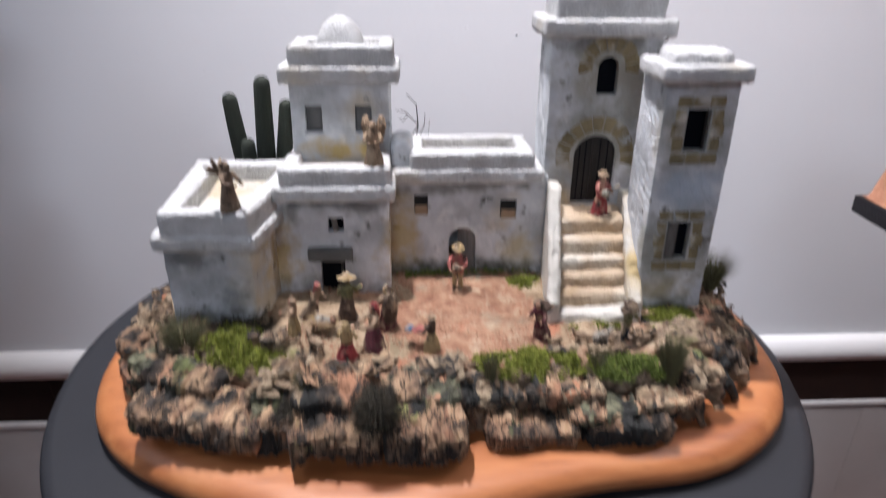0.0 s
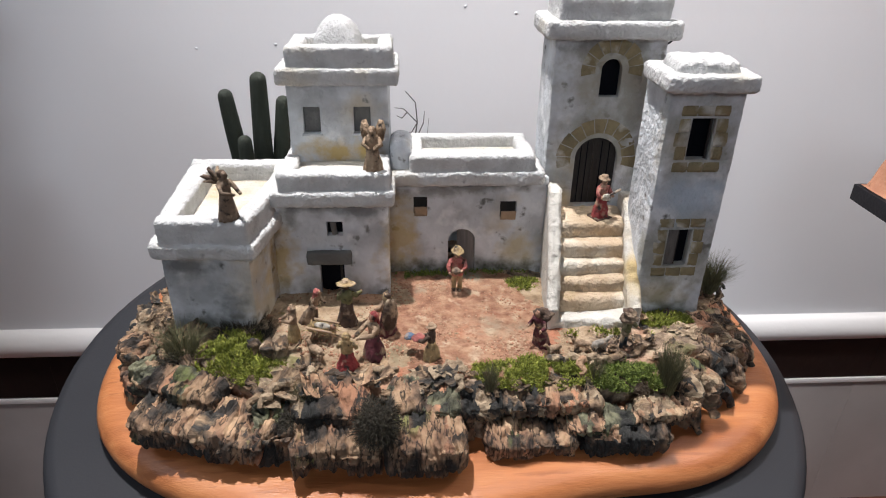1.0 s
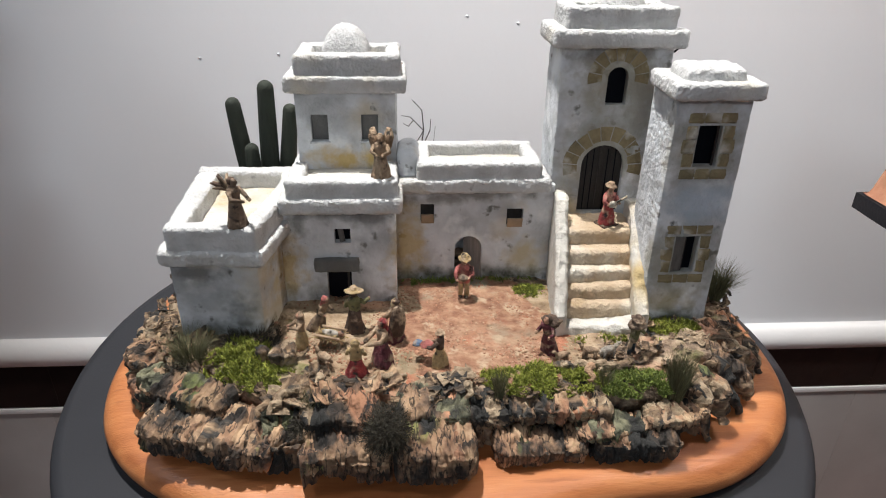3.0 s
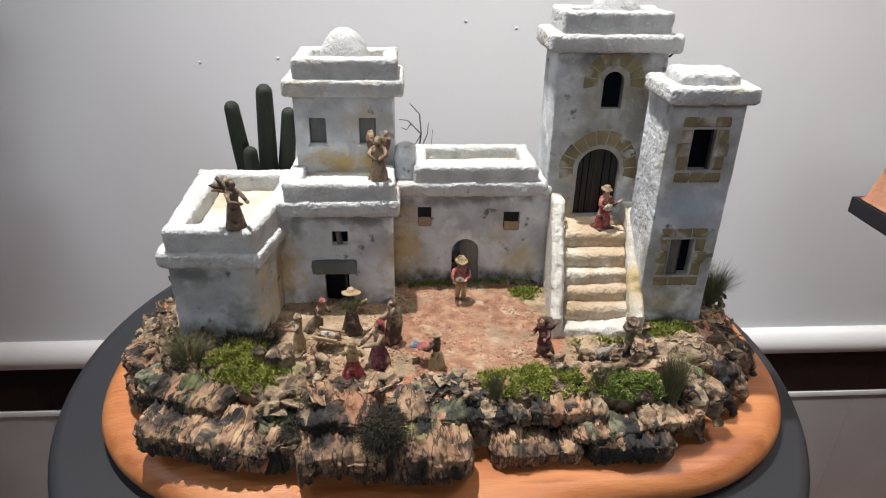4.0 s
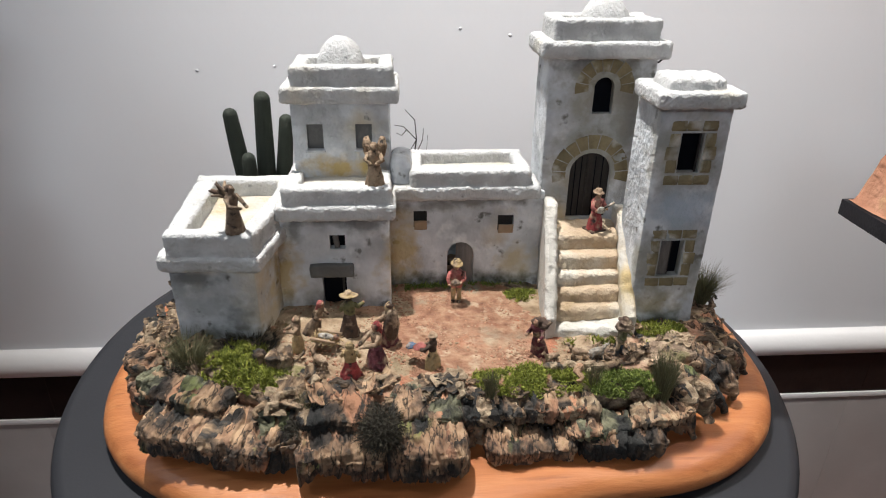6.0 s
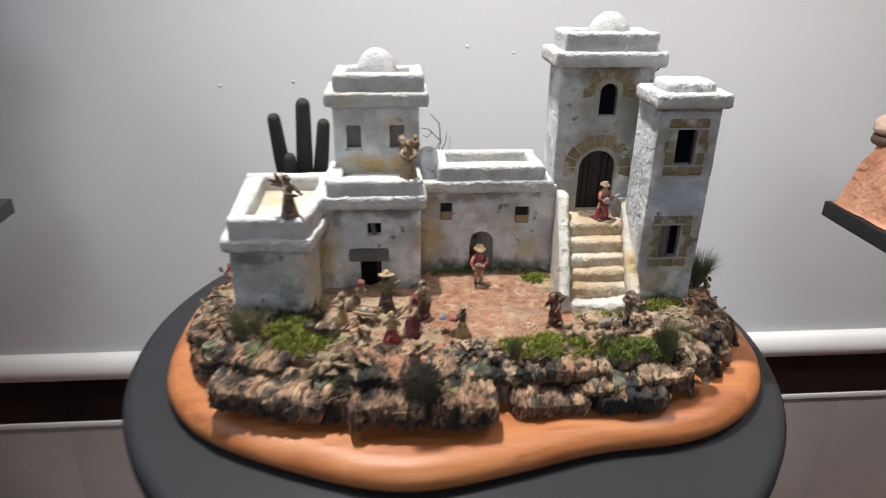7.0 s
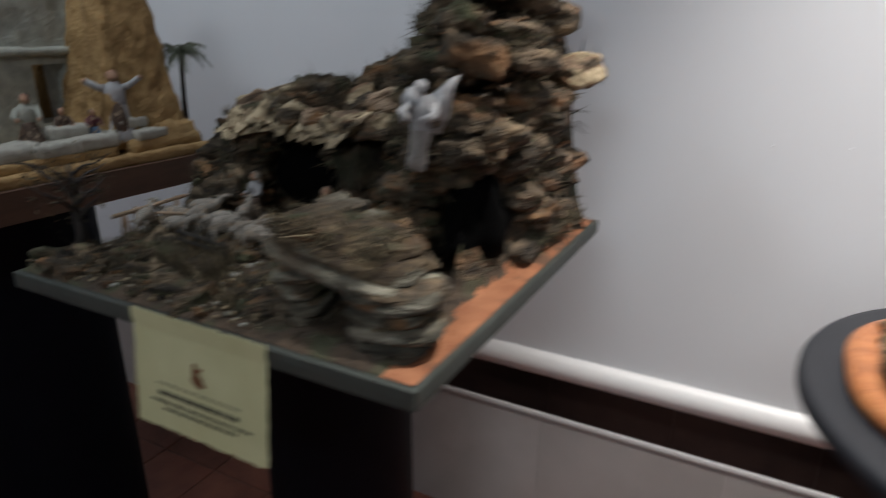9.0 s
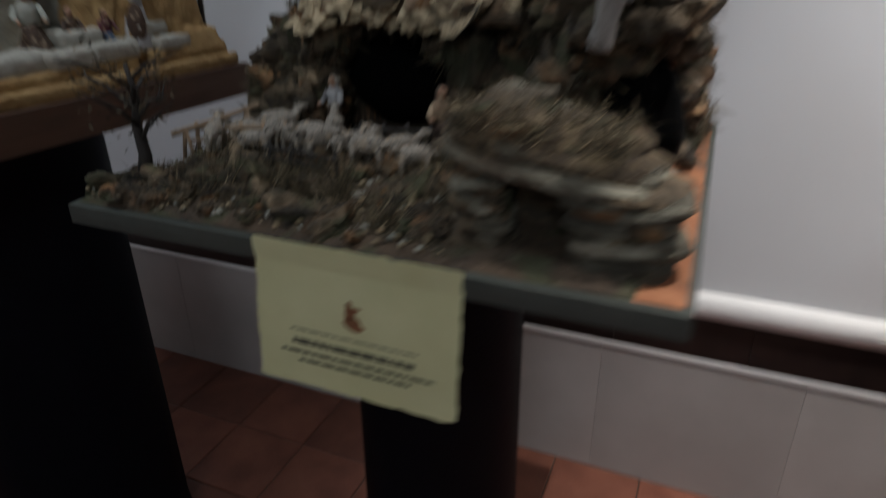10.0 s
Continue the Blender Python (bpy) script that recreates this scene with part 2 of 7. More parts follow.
M = dict(
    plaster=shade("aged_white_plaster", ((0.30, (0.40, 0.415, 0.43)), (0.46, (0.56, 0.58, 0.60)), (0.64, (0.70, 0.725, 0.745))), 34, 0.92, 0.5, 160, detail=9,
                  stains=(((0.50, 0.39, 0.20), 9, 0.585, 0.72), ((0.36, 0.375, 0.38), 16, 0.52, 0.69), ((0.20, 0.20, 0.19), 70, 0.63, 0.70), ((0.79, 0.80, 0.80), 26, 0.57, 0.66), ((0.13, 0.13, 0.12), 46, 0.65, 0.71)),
                  stains_and_shade=(((0.46, 0.33, 0.12), (-0.128, 0.932, 1.480), (0.014, 0.05, 0.045), 0.8), ((0.47, 0.35, 0.14), (-0.010, 0.972, 1.480), (0.022, 0.05, 0.045), 0.8), ((0.52, 0.36, 0.10), (-0.072, 0.985, 1.572), (0.040, 0.03, 0.013), 0.85),
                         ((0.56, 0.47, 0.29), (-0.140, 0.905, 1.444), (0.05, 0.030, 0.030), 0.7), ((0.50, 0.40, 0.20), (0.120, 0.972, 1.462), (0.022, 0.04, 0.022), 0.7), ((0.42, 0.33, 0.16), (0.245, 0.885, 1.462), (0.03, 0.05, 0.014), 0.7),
                         # darker bands below the cornices and along the wall feet among these
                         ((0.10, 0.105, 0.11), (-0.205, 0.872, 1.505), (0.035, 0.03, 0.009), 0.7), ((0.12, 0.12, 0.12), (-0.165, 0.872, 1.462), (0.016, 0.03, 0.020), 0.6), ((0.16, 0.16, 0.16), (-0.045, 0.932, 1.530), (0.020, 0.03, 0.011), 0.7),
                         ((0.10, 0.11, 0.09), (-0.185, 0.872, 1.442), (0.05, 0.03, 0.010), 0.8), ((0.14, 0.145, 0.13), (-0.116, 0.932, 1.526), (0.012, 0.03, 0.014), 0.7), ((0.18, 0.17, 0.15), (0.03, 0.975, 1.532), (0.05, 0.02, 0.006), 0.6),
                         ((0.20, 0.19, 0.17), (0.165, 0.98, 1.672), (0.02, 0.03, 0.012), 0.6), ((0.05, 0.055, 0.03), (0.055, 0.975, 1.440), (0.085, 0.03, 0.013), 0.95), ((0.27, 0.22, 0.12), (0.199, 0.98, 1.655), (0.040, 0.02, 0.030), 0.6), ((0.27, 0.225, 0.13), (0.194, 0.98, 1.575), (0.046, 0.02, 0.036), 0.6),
                         # the large grey patches paint shade onto the slim and bell tower fronts
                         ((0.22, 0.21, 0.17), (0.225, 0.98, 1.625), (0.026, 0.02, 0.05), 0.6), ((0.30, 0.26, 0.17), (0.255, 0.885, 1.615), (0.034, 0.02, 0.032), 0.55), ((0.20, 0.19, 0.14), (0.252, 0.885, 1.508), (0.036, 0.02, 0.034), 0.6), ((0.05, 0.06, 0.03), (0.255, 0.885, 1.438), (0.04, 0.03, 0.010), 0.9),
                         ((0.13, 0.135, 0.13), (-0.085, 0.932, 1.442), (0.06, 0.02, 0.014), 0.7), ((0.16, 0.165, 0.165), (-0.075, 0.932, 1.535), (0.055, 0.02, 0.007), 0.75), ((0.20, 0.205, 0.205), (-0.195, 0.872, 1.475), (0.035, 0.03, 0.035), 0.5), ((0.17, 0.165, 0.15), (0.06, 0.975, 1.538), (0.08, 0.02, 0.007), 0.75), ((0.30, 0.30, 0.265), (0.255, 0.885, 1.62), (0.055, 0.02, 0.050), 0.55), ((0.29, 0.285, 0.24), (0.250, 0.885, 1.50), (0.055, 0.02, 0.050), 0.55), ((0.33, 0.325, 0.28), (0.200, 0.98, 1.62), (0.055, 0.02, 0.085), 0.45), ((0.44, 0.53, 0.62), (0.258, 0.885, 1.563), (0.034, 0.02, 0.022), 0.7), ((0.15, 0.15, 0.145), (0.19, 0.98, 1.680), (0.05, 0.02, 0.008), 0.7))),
    rim=shade("bright_white_plaster", ((0.3, (0.47, 0.468, 0.455)), (0.6, (0.62, 0.62, 0.61))), 60, 0.92, 0.9, 330, detail=9,
              stains=(((0.56, 0.52, 0.44), 18, 0.58, 0.74), ((0.34, 0.34, 0.33), 90, 0.65, 0.73))),
    roof=shade("yellowed_roof_plaster", ((0.3, (0.50, 0.47, 0.41)), (0.65, (0.61, 0.585, 0.53))), 24, 0.92, 0.6, 160, detail=8,
               stains=(((0.50, 0.38, 0.19), 14, 0.58, 0.72),)),
    cream=shade("cream_plaster", ((0.3, (0.44, 0.315, 0.195)), (0.7, (0.61, 0.495, 0.36))), 40, 0.92, 0.9, 190, detail=8,
                stains=(((0.69, 0.64, 0.54), 16, 0.53, 0.65), ((0.36, 0.26, 0.13), 30, 0.61, 0.74))),
    stone=shade("painted_tan_stone", ((0.3, (0.18, 0.148, 0.082)), (0.7, (0.325, 0.265, 0.15))), 60, 0.92, 0.7, 240, spread=0.15, detail=9,
                stains=(((0.60, 0.58, 0.52), 40, 0.53, 0.68),)),
    bark=shade("weathered_cork_bark", ((0.34, (0.014, 0.012, 0.010)), (0.44, (0.06, 0.045, 0.034)), (0.52, (0.19, 0.118, 0.072)), (0.66, (0.43, 0.285, 0.17))), 42, 0.95, 0.9, 130, stretch=(1.4, 0.9, 0.9), spread=0.25,
               stains=(((0.42, 0.21, 0.12), 15, 0.56, 0.62), ((0.024, 0.024, 0.022), 17, 0.51, 0.60), ((0.12, 0.13, 0.05), 24, 0.61, 0.68)), detail=8,
               cracks=(((0.010, 0.009, 0.008), 60, 0.04, (1.9, 0.6, 0.6)),)),
    cork=shade("broken_pink_cork", ((0.32, (0.05, 0.032, 0.022)), (0.41, (0.20, 0.115, 0.07)), (0.52, (0.35, 0.215, 0.127)), (0.66, (0.48, 0.34, 0.21))), 48, 0.95, 0.9, 130, stretch=(1.4, 0.8, 0.8), spread=0.2,
               stains=(((0.03, 0.027, 0.024), 16, 0.58, 0.64), ((0.20, 0.20, 0.07), 20, 0.60, 0.66)), detail=8,
               cracks=(((0.014, 0.011, 0.009), 60, 0.04, (2.0, 0.6, 0.6)),)),
    flake=shade("curled_tan_bark", ((0.34, (0.045, 0.035, 0.026)), (0.46, (0.14, 0.092, 0.058)), (0.62, (0.36, 0.25, 0.15))), 90, 0.95, 0.8, 140, stretch=(0.5, 1.6, 1), spread=0.35, detail=8,
                stains=(((0.035, 0.032, 0.028), 26, 0.53, 0.60),)),
    lichen=shade("grey_green_lichen_bark", ((0.32, (0.016, 0.016, 0.012)), (0.46, (0.065, 0.065, 0.042)), (0.60, (0.19, 0.185, 0.115))), 80, 0.95, 1.0, 120, detail=9,
                 stains=(((0.02, 0.02, 0.018), 30, 0.54, 0.62), ((0.14, 0.16, 0.05), 22, 0.58, 0.68))),
    pale=shade("bleached_bark", ((0.30, (0.10, 0.073, 0.05)), (0.44, (0.215, 0.155, 0.098)), (0.62, (0.42, 0.325, 0.215))), 110, 0.95, 0.9, 160, detail=9, spread=0.15,
               stains=(((0.05, 0.042, 0.034), 60, 0.60, 0.66), ((0.42, 0.25, 0.15), 30, 0.58, 0.68))),
    grit=shade("gritty_terrain", ((0.32, (0.05, 0.04, 0.032)), (0.46, (0.20, 0.14, 0.095)), (0.62, (0.45, 0.34, 0.23))), 75, 0.95, 1.0, 120,
               stains=(((0.16, 0.16, 0.05), 18, 0.56, 0.65), ((0.42, 0.22, 0.135), 22, 0.54, 0.65), ((0.03, 0.028, 0.026), 36, 0.58, 0.66)), detail=9),
    gravel=shade("red_brown_gravel", ((0.3, (0.24, 0.11, 0.064)), (0.66, (0.42, 0.225, 0.14))), 120, 0.95, 0.8, 300, spread=0.25, island=True),
    soil=shade("pinkish_clay_soil", ((0.3, (0.15, 0.066, 0.037)), (0.47, (0.28, 0.140, 0.083)), (0.66, (0.40, 0.25, 0.155))), 80, 0.95, 1.0, 170,
               stains=(((0.42, 0.30, 0.195), 9, 0.54, 0.68), ((0.45, 0.33, 0.22), 60, 0.56, 0.66), ((0.36, 0.145, 0.08), 13, 0.51, 0.60), ((0.26, 0.24, 0.17), 18, 0.60, 0.72), ((0.21, 0.105, 0.06), 130, 0.60, 0.72)), detail=9),
    sand=shade("sandy_soil", ((0.3, (0.16, 0.105, 0.062)), (0.47, (0.30, 0.212, 0.130)), (0.66, (0.43, 0.33, 0.22))), 70, 0.95, 1.0, 170,
               stains=(((0.44, 0.25, 0.155), 14, 0.56, 0.66), ((0.20, 0.17, 0.10), 20, 0.60, 0.70), ((0.15, 0.09, 0.05), 130, 0.61, 0.69)), detail=9),
    beech=shade("oiled_beech_wood", ((0.32, (0.33, 0.108, 0.036)), (0.52, (0.45, 0.165, 0.057)), (0.7, (0.54, 0.23, 0.09))), 9, 0.42, 0.12, 90, stretch=(0.9, 9, 9),
                stains=(((0.25, 0.078, 0.026), 4, 0.56, 0.74), ((0.30, 0.10, 0.035), 22, 0.60, 0.72))),
    grey=plain("matt_charcoal_paint", (0.024, 0.025, 0.029), 0.55, 0.1, 14, 0.1, 500),
    moss=shade("bright_moss", ((0.3, (0.07, 0.085, 0.012)), (0.55, (0.24, 0.265, 0.035)), (0.75, (0.50, 0.48, 0.13))), 90, 0.9, spread=0.35, island=True),
    fern=shade("dark_moss", ((0.3, (0.05, 0.07, 0.013)), (0.55, (0.15, 0.195, 0.033)), (0.75, (0.31, 0.34, 0.08))), 90, 0.9, spread=0.35, island=True),
    dry=shade("dry_grass", ((0.3, (0.07, 0.072, 0.034)), (0.7, (0.22, 0.205, 0.105))), 60, 0.9, spread=0.3, island=True),
    scrub=shade("dark_scrub", ((0.3, (0.014, 0.012, 0.008)), (0.7, (0.062, 0.052, 0.034))), 60, 0.95, spread=0.3, island=True),
    cactus=shade("dark_green_cactus_skin", ((0.3, (0.014, 0.019, 0.013)), (0.7, (0.033, 0.041, 0.027))), 50, 0.8, 0.6, 240, stretch=(1, 1, 0.25)),
    dark=plain("dark_timber", (0.040, 0.033, 0.028), 0.75, 0.5, 40, 0.5, 200, stretch=(6, 6, 1)),
    door=plain("grey_weathered_timber", (0.20, 0.185, 0.17), 0.85, 0.45, 50, 0.6, 220, stretch=(6, 6, 1)),
    ashen=plain("pale_grey_timber", (0.36, 0.335, 0.31), 0.85, 0.35, 50, 0.5, 220, stretch=(6, 6, 1)),
    slab=plain("grey_slate", (0.17, 0.17, 0.16), 0.9, 0.3, 40, 0.5, 260),
    sill=plain("bare_wood", (0.40, 0.28, 0.18), 0.8, 0.3, 40, 0.4, 260),
    paint=shade("off_white_wall_paint", ((0.35, (0.79, 0.80, 0.815)), (0.65, (0.83, 0.84, 0.855))), 1.6, 0.8, 0.025, 40),
    gloss=plain("white_gloss_rail", (0.86, 0.845, 0.83), 0.4, 0.04, 8, 0.05, 80),
    band=shade("near_black_tile", ((0.3, (0.006, 0.004, 0.004)), (0.7, (0.02, 0.012, 0.01))), 14, 0.35, 0.05, 60),
    dado=shade("grey_marbled_tile", ((0.3, (0.40, 0.375, 0.355)), (0.7, (0.50, 0.475, 0.455))), 3.5, 0.35, 0.05, 60, spread=0.08,
               stains=(((0.56, 0.53, 0.51), 2.0, 0.6, 0.75),)),
    terracotta=shade("worn_terracotta", ((0.3, (0.15, 0.05, 0.032)), (0.7, (0.27, 0.10, 0.062))), 7, 0.45, 0.2, 80, spread=0.22),
    mortar=plain("brown_mortar", (0.12, 0.08, 0.06), 0.9),
    ceilpaint=plain("white_ceiling_paint", (0.8, 0.8, 0.79), 0.9, 0.04, 2),
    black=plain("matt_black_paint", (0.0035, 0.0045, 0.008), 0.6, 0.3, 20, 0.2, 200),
    # near-black of the lumps that replace the shade in the caves
    soot=plain("cave_shade_black", (0.0015, 0.0015, 0.0015), 0.95, 0.3, 40, 0.3, 120),
    olive=plain("grey_green_paint", (0.058, 0.066, 0.056), 0.6, 0.2, 20, 0.2, 200),
    umber=shade("brown_earth_paint", ((0.3, (0.035, 0.024, 0.015)), (0.7, (0.10, 0.066, 0.04))), 30, 0.9, 0.8, 120,
                stains=(((0.06, 0.06, 0.03), 14, 0.52, 0.62),)),
    sienna=shade("orange_earth_paint", ((0.3, (0.25, 0.09, 0.038)), (0.7, (0.40, 0.165, 0.075))), 20, 0.85, 0.6, 160,
                 stains=(((0.13, 0.065, 0.035), 12, 0.52, 0.62),)),
    ochre=shade("ochre_foam_rock", ((0.3, (0.22, 0.125, 0.045)), (0.7, (0.40, 0.255, 0.105))), 22, 0.9, 0.8, 110),
    walnut=plain("dark_brown_wood", (0.10, 0.05, 0.028), 0.6, 0.4, 8, 0.2, 100, stretch=(6, 1, 6)),
    card=shade("parchment_card", ((0.3, (0.56, 0.55, 0.30)), (0.7, (0.63, 0.62, 0.36))), 12, 0.8, 0.05, 200),
    ink=plain("dark_ink", (0.09, 0.085, 0.06), 0.9, 0.2), faint=plain("faded_ink", (0.26, 0.25, 0.15), 0.9, 0.2),
    rust=plain("rust_brown_print", (0.30, 0.13, 0.06), 0.9, 0.4, 300),
    pebble=plain("pale_pebble", (0.42, 0.40, 0.34), 0.8, 0.3, 60, 0.4, 200),
    facade=shade("grey_green_ruin_plaster", ((0.3, (0.24, 0.25, 0.21)), (0.7, (0.42, 0.42, 0.36))), 30, 0.9, 0.7, 150),
    rock=shade("terracotta_painted_rock", ((0.3, (0.38, 0.16, 0.09)), (0.6, (0.56, 0.28, 0.17)), (0.75, (0.60, 0.42, 0.2))), 16, 0.9, 0.8, 90,
               stains=(((0.15, 0.1, 0.06), 40, 0.66, 0.72),)),
    charcoal=plain("dark_charcoal_paint", (0.016, 0.015, 0.018), 0.6, 0.2, 20, 0.2, 200),
    pinkstone=plain("pale_pink_stone", (0.56, 0.40, 0.32), 0.85, 0.25, 30, 0.5, 150),
    moor=shade("dark_mossy_bark", ((0.30, (0.011, 0.009, 0.006)), (0.44, (0.050, 0.038, 0.024)), (0.57, (0.118, 0.085, 0.051)), (0.72, (0.28, 0.20, 0.12))), 26, 0.95, 1.0, 90, stretch=(0.8, 0.8, 2.2), spread=0.45,
               stains=(((0.24, 0.125, 0.055), 9, 0.54, 0.64), ((0.06, 0.062, 0.03), 12, 0.54, 0.64)), detail=9),
    chalk=shade("pale_layered_bark", ((0.30, (0.04, 0.036, 0.028)), (0.46, (0.085, 0.077, 0.055)), (0.66, (0.265, 0.245, 0.185))), 30, 0.95, 1.0, 90, stretch=(0.6, 0.6, 3.0), spread=0.2,
                stains=(((0.10, 0.075, 0.05), 10, 0.52, 0.64),), detail=9),
    husk=shade("grey_tan_husk", ((0.30, (0.10, 0.075, 0.045)), (0.46, (0.32, 0.245, 0.148)), (0.62, (0.56, 0.455, 0.295))), 40, 0.95, 0.9, 120, spread=0.3, detail=9,
               stains=(((0.04, 0.032, 0.022), 18, 0.55, 0.66),)),
    peat=shade("brown_peat", ((0.3, (0.022, 0.016, 0.010)), (0.5, (0.062, 0.043, 0.024)), (0.7, (0.125, 0.09, 0.05))), 90, 0.95, 1.0, 160, detail=9,
               stains=(((0.20, 0.145, 0.08), 24, 0.56, 0.68),)),
    tanledge=shade("warm_tan_bark", ((0.30, (0.05, 0.034, 0.022)), (0.46, (0.19, 0.125, 0.078)), (0.64, (0.42, 0.30, 0.20))), 30, 0.95, 1.0, 100, stretch=(0.7, 0.7, 2.4), spread=0.2, detail=9,
                   stains=(((0.30, 0.14, 0.06), 14, 0.56, 0.66),)),
    twigs=shade("dry_brown_heather", ((0.3, (0.018, 0.015, 0.009)), (0.5, (0.06, 0.05, 0.028)), (0.72, (0.17, 0.125, 0.07))), 40, 0.95, spread=0.45, island=True),
    thatch=shade("dried_leaf_thatch", ((0.3, (0.12, 0.09, 0.05)), (0.7, (0.38, 0.30, 0.185))), 40, 0.9, island=True, spread=0.5),
    strata=shade("tan_layered_bark", ((0.30, (0.02, 0.016, 0.011)), (0.45, (0.075, 0.057, 0.038)), (0.58, (0.15, 0.107, 0.068)), (0.74, (0.285, 0.212, 0.132))), 26, 0.95, 1.0, 90, stretch=(0.7, 0.7, 2.6), spread=0.4,
                 stains=(((0.26, 0.13, 0.06), 9, 0.56, 0.66),), detail=9),
    frond=shade("dusty_palm_leaf", ((0.3, (0.05, 0.06, 0.035)), (0.7, (0.12, 0.13, 0.08))), 60, 0.9, island=True, spread=0.25),
)
for key, c in dict(clay=(0.25, 0.175, 0.12), tan=(0.38, 0.26, 0.165), straw=(0.52, 0.37, 0.18), red=(0.36, 0.05, 0.05), rose=(0.46, 0.14, 0.12), wine=(0.13, 0.03, 0.04), navy=(0.03, 0.045, 0.06),
                   olive_cloth=(0.20, 0.19, 0.08), linen=(0.55, 0.50, 0.42), umbra=(0.10, 0.06, 0.04), ivory=(0.62, 0.56, 0.46), skin=(0.50, 0.28, 0.18), white=(0.43, 0.425, 0.425),
                   wool=(0.41, 0.365, 0.305), blue=(0.10, 0.16, 0.26)).items():
    M[key] = plain("painted_" + key, c, 0.85, 0.16 if key == "white" else 0.55, 190, 0.8, 260, stains=() if key == "white" else (((0.40, 0.30, 0.20), 90, 0.53, 0.68), ((0.03, 0.024, 0.02), 150, 0.58, 0.68)))
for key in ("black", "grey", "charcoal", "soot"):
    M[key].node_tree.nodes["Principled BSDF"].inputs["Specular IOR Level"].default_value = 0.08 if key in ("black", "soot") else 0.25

# ---- mesh tools ----


class Geo:
    """Vertices, faces and a material slot for each face, gathered before they become one mesh."""

    def __init__(self):
        self.v, self.f, self.m = [], [], []

    def add(self, verts, faces, slot=0):
        k = len(self.v)
        self.v.extend(tuple(p) for p in verts)
        self.f.extend(tuple(i + k for i in f) for f in faces)
        self.m.extend([slot] * len(faces))
        return self

    def box(self, lo, hi, slot=0):
        (a, b, c), (d, e, f) = lo, hi
        return self.add([(a, b, c), (d, b, c), (d, e, c), (a, e, c), (a, b, f), (d, b, f), (d, e, f), (a, e, f)],
                        [(3, 2, 1, 0), (4, 5, 6, 7), (0, 1, 5, 4), (1, 2, 6, 5), (2, 3, 7, 6), (3, 0, 4, 7)], slot)

    def rbox(self, lo, hi, r=0.003, step=0.004, amp=0.0006, freq=90, seed=0, slot=0, taper=0.0):
        """A box with rounded edges and hand-made, uneven faces."""
        lo, hi = Vector(lo), Vector(hi)
        size = hi - lo
        r = min(r, min(size) * 0.49)
        n = [max(2, round(s / step)) for s in size]
        ids, verts, faces = {}, [], []
        off = Vector((seed * 1.7, seed * 0.9, seed * 2.3))
        mid = (lo + hi) / 2

        def at(i, j, k):
            key = (i, j, k)
            if key not in ids:
                p = Vector((lo.x + size.x * i / n[0], lo.y + size.y * j / n[1], lo.z + size.z * k / n[2]))
                q = Vector([min(max(p[a], lo[a] + r), hi[a] - r) for a in range(3)])
                d = (p - q)
                d = d.normalized() if d.length > 1e-9 else Vector((0, 0, 1))
                p = q + d * (r + amp * (noise.noise((p + off) * freq) + 0.6 * noise.noise((p + off) * freq * 2.7) + 1.4 * noise.noise((p + off) * freq * 0.25)))
                if taper:
                    s = 1 - taper * (p.z - lo.z) / size.z
                    p.x, p.y = mid.x + (p.x - mid.x) * s, mid.y + (p.y - mid.y) * s
                ids[key] = len(verts)
                verts.append(p)
            return ids[key]

        for a, b, c in ((0, 1, 2), (1, 2, 0), (2, 0, 1)):
            for end in (0, n[c]):
                for i in range(n[a]):
                    for j in range(n[b]):
                        quad = []
                        for di, dj in ((0, 0), (1, 0), (1, 1), (0, 1)):
                            key = [0, 0, 0]
                            key[a], key[b], key[c] = i + di, j + dj, end
                            quad.append(at(*key))
                        faces.append(quad if end else quad[::-1])
        return self.add(verts, faces, slot)

    def lathe(self, profile, centre=(0, 0, 0), n=16, slot=0, squash=1.0, turn=None):
        """profile: (radius, height) from the bottom up."""
        verts, faces = [], []
        for r, z in profile:
            for i in range(n):
                a = 2 * math.pi * i / n
                verts.append(Vector((r * math.cos(a), r * math.sin(a) * squash, z)))
        for k in range(len(profile) - 1):
            for i in range(n):
                j = (i + 1) % n
                faces.append((k * n + i, k * n + j, (k + 1) * n + j, (k + 1) * n + i))
        faces.append(tuple(range(n))[::-1])
        faces.append(tuple((len(profile) - 1) * n + i for i in range(n)))
        c = Vector(centre)
        return self.add([(turn @ p if turn else p) + c for p in verts], faces, slot)

    def tube(self, pts, radii, n=6, slot=0):
        pts = [Vector(p) for p in pts]
        verts, faces = [], []
        for k, p in enumerate(pts):
            d = (pts[min(k + 1, len(pts) - 1)] - pts[max(k - 1, 0)]).normalized()
            side = d.cross(Vector((0, 0, 1)) if abs(d.z) < 0.9 else Vector((1, 0, 0))).normalized()
            up = side.cross(d)
            r = radii[k] if isinstance(radii, (list, tuple)) else radii
            for i in range(n):
                a = 2 * math.pi * i / n
                verts.append(p + side * (r * math.cos(a)) + up * (r * math.sin(a)))
        for k in range(len(pts) - 1):
            for i in range(n):
                j = (i + 1) % n
                faces.append((k * n + i, k * n + j, (k + 1) * n + j, (k + 1) * n + i))
        faces.append(tuple(range(n))[::-1])
        faces.append(tuple((len(pts) - 1) * n + i for i in range(n)))
        return self.add(verts, faces, slot)

    def blob(self, centre, size, rough=0.0, seed=0, n=10, slot=0, turn=None, freq=1.6):
        """An uneven ellipsoid."""
        verts, faces, c = [], [], Vector(centre)
        for k in range(1, n):
            b = math.pi * k / n
            for i in range(2 * n):
                a = math.pi * i / n
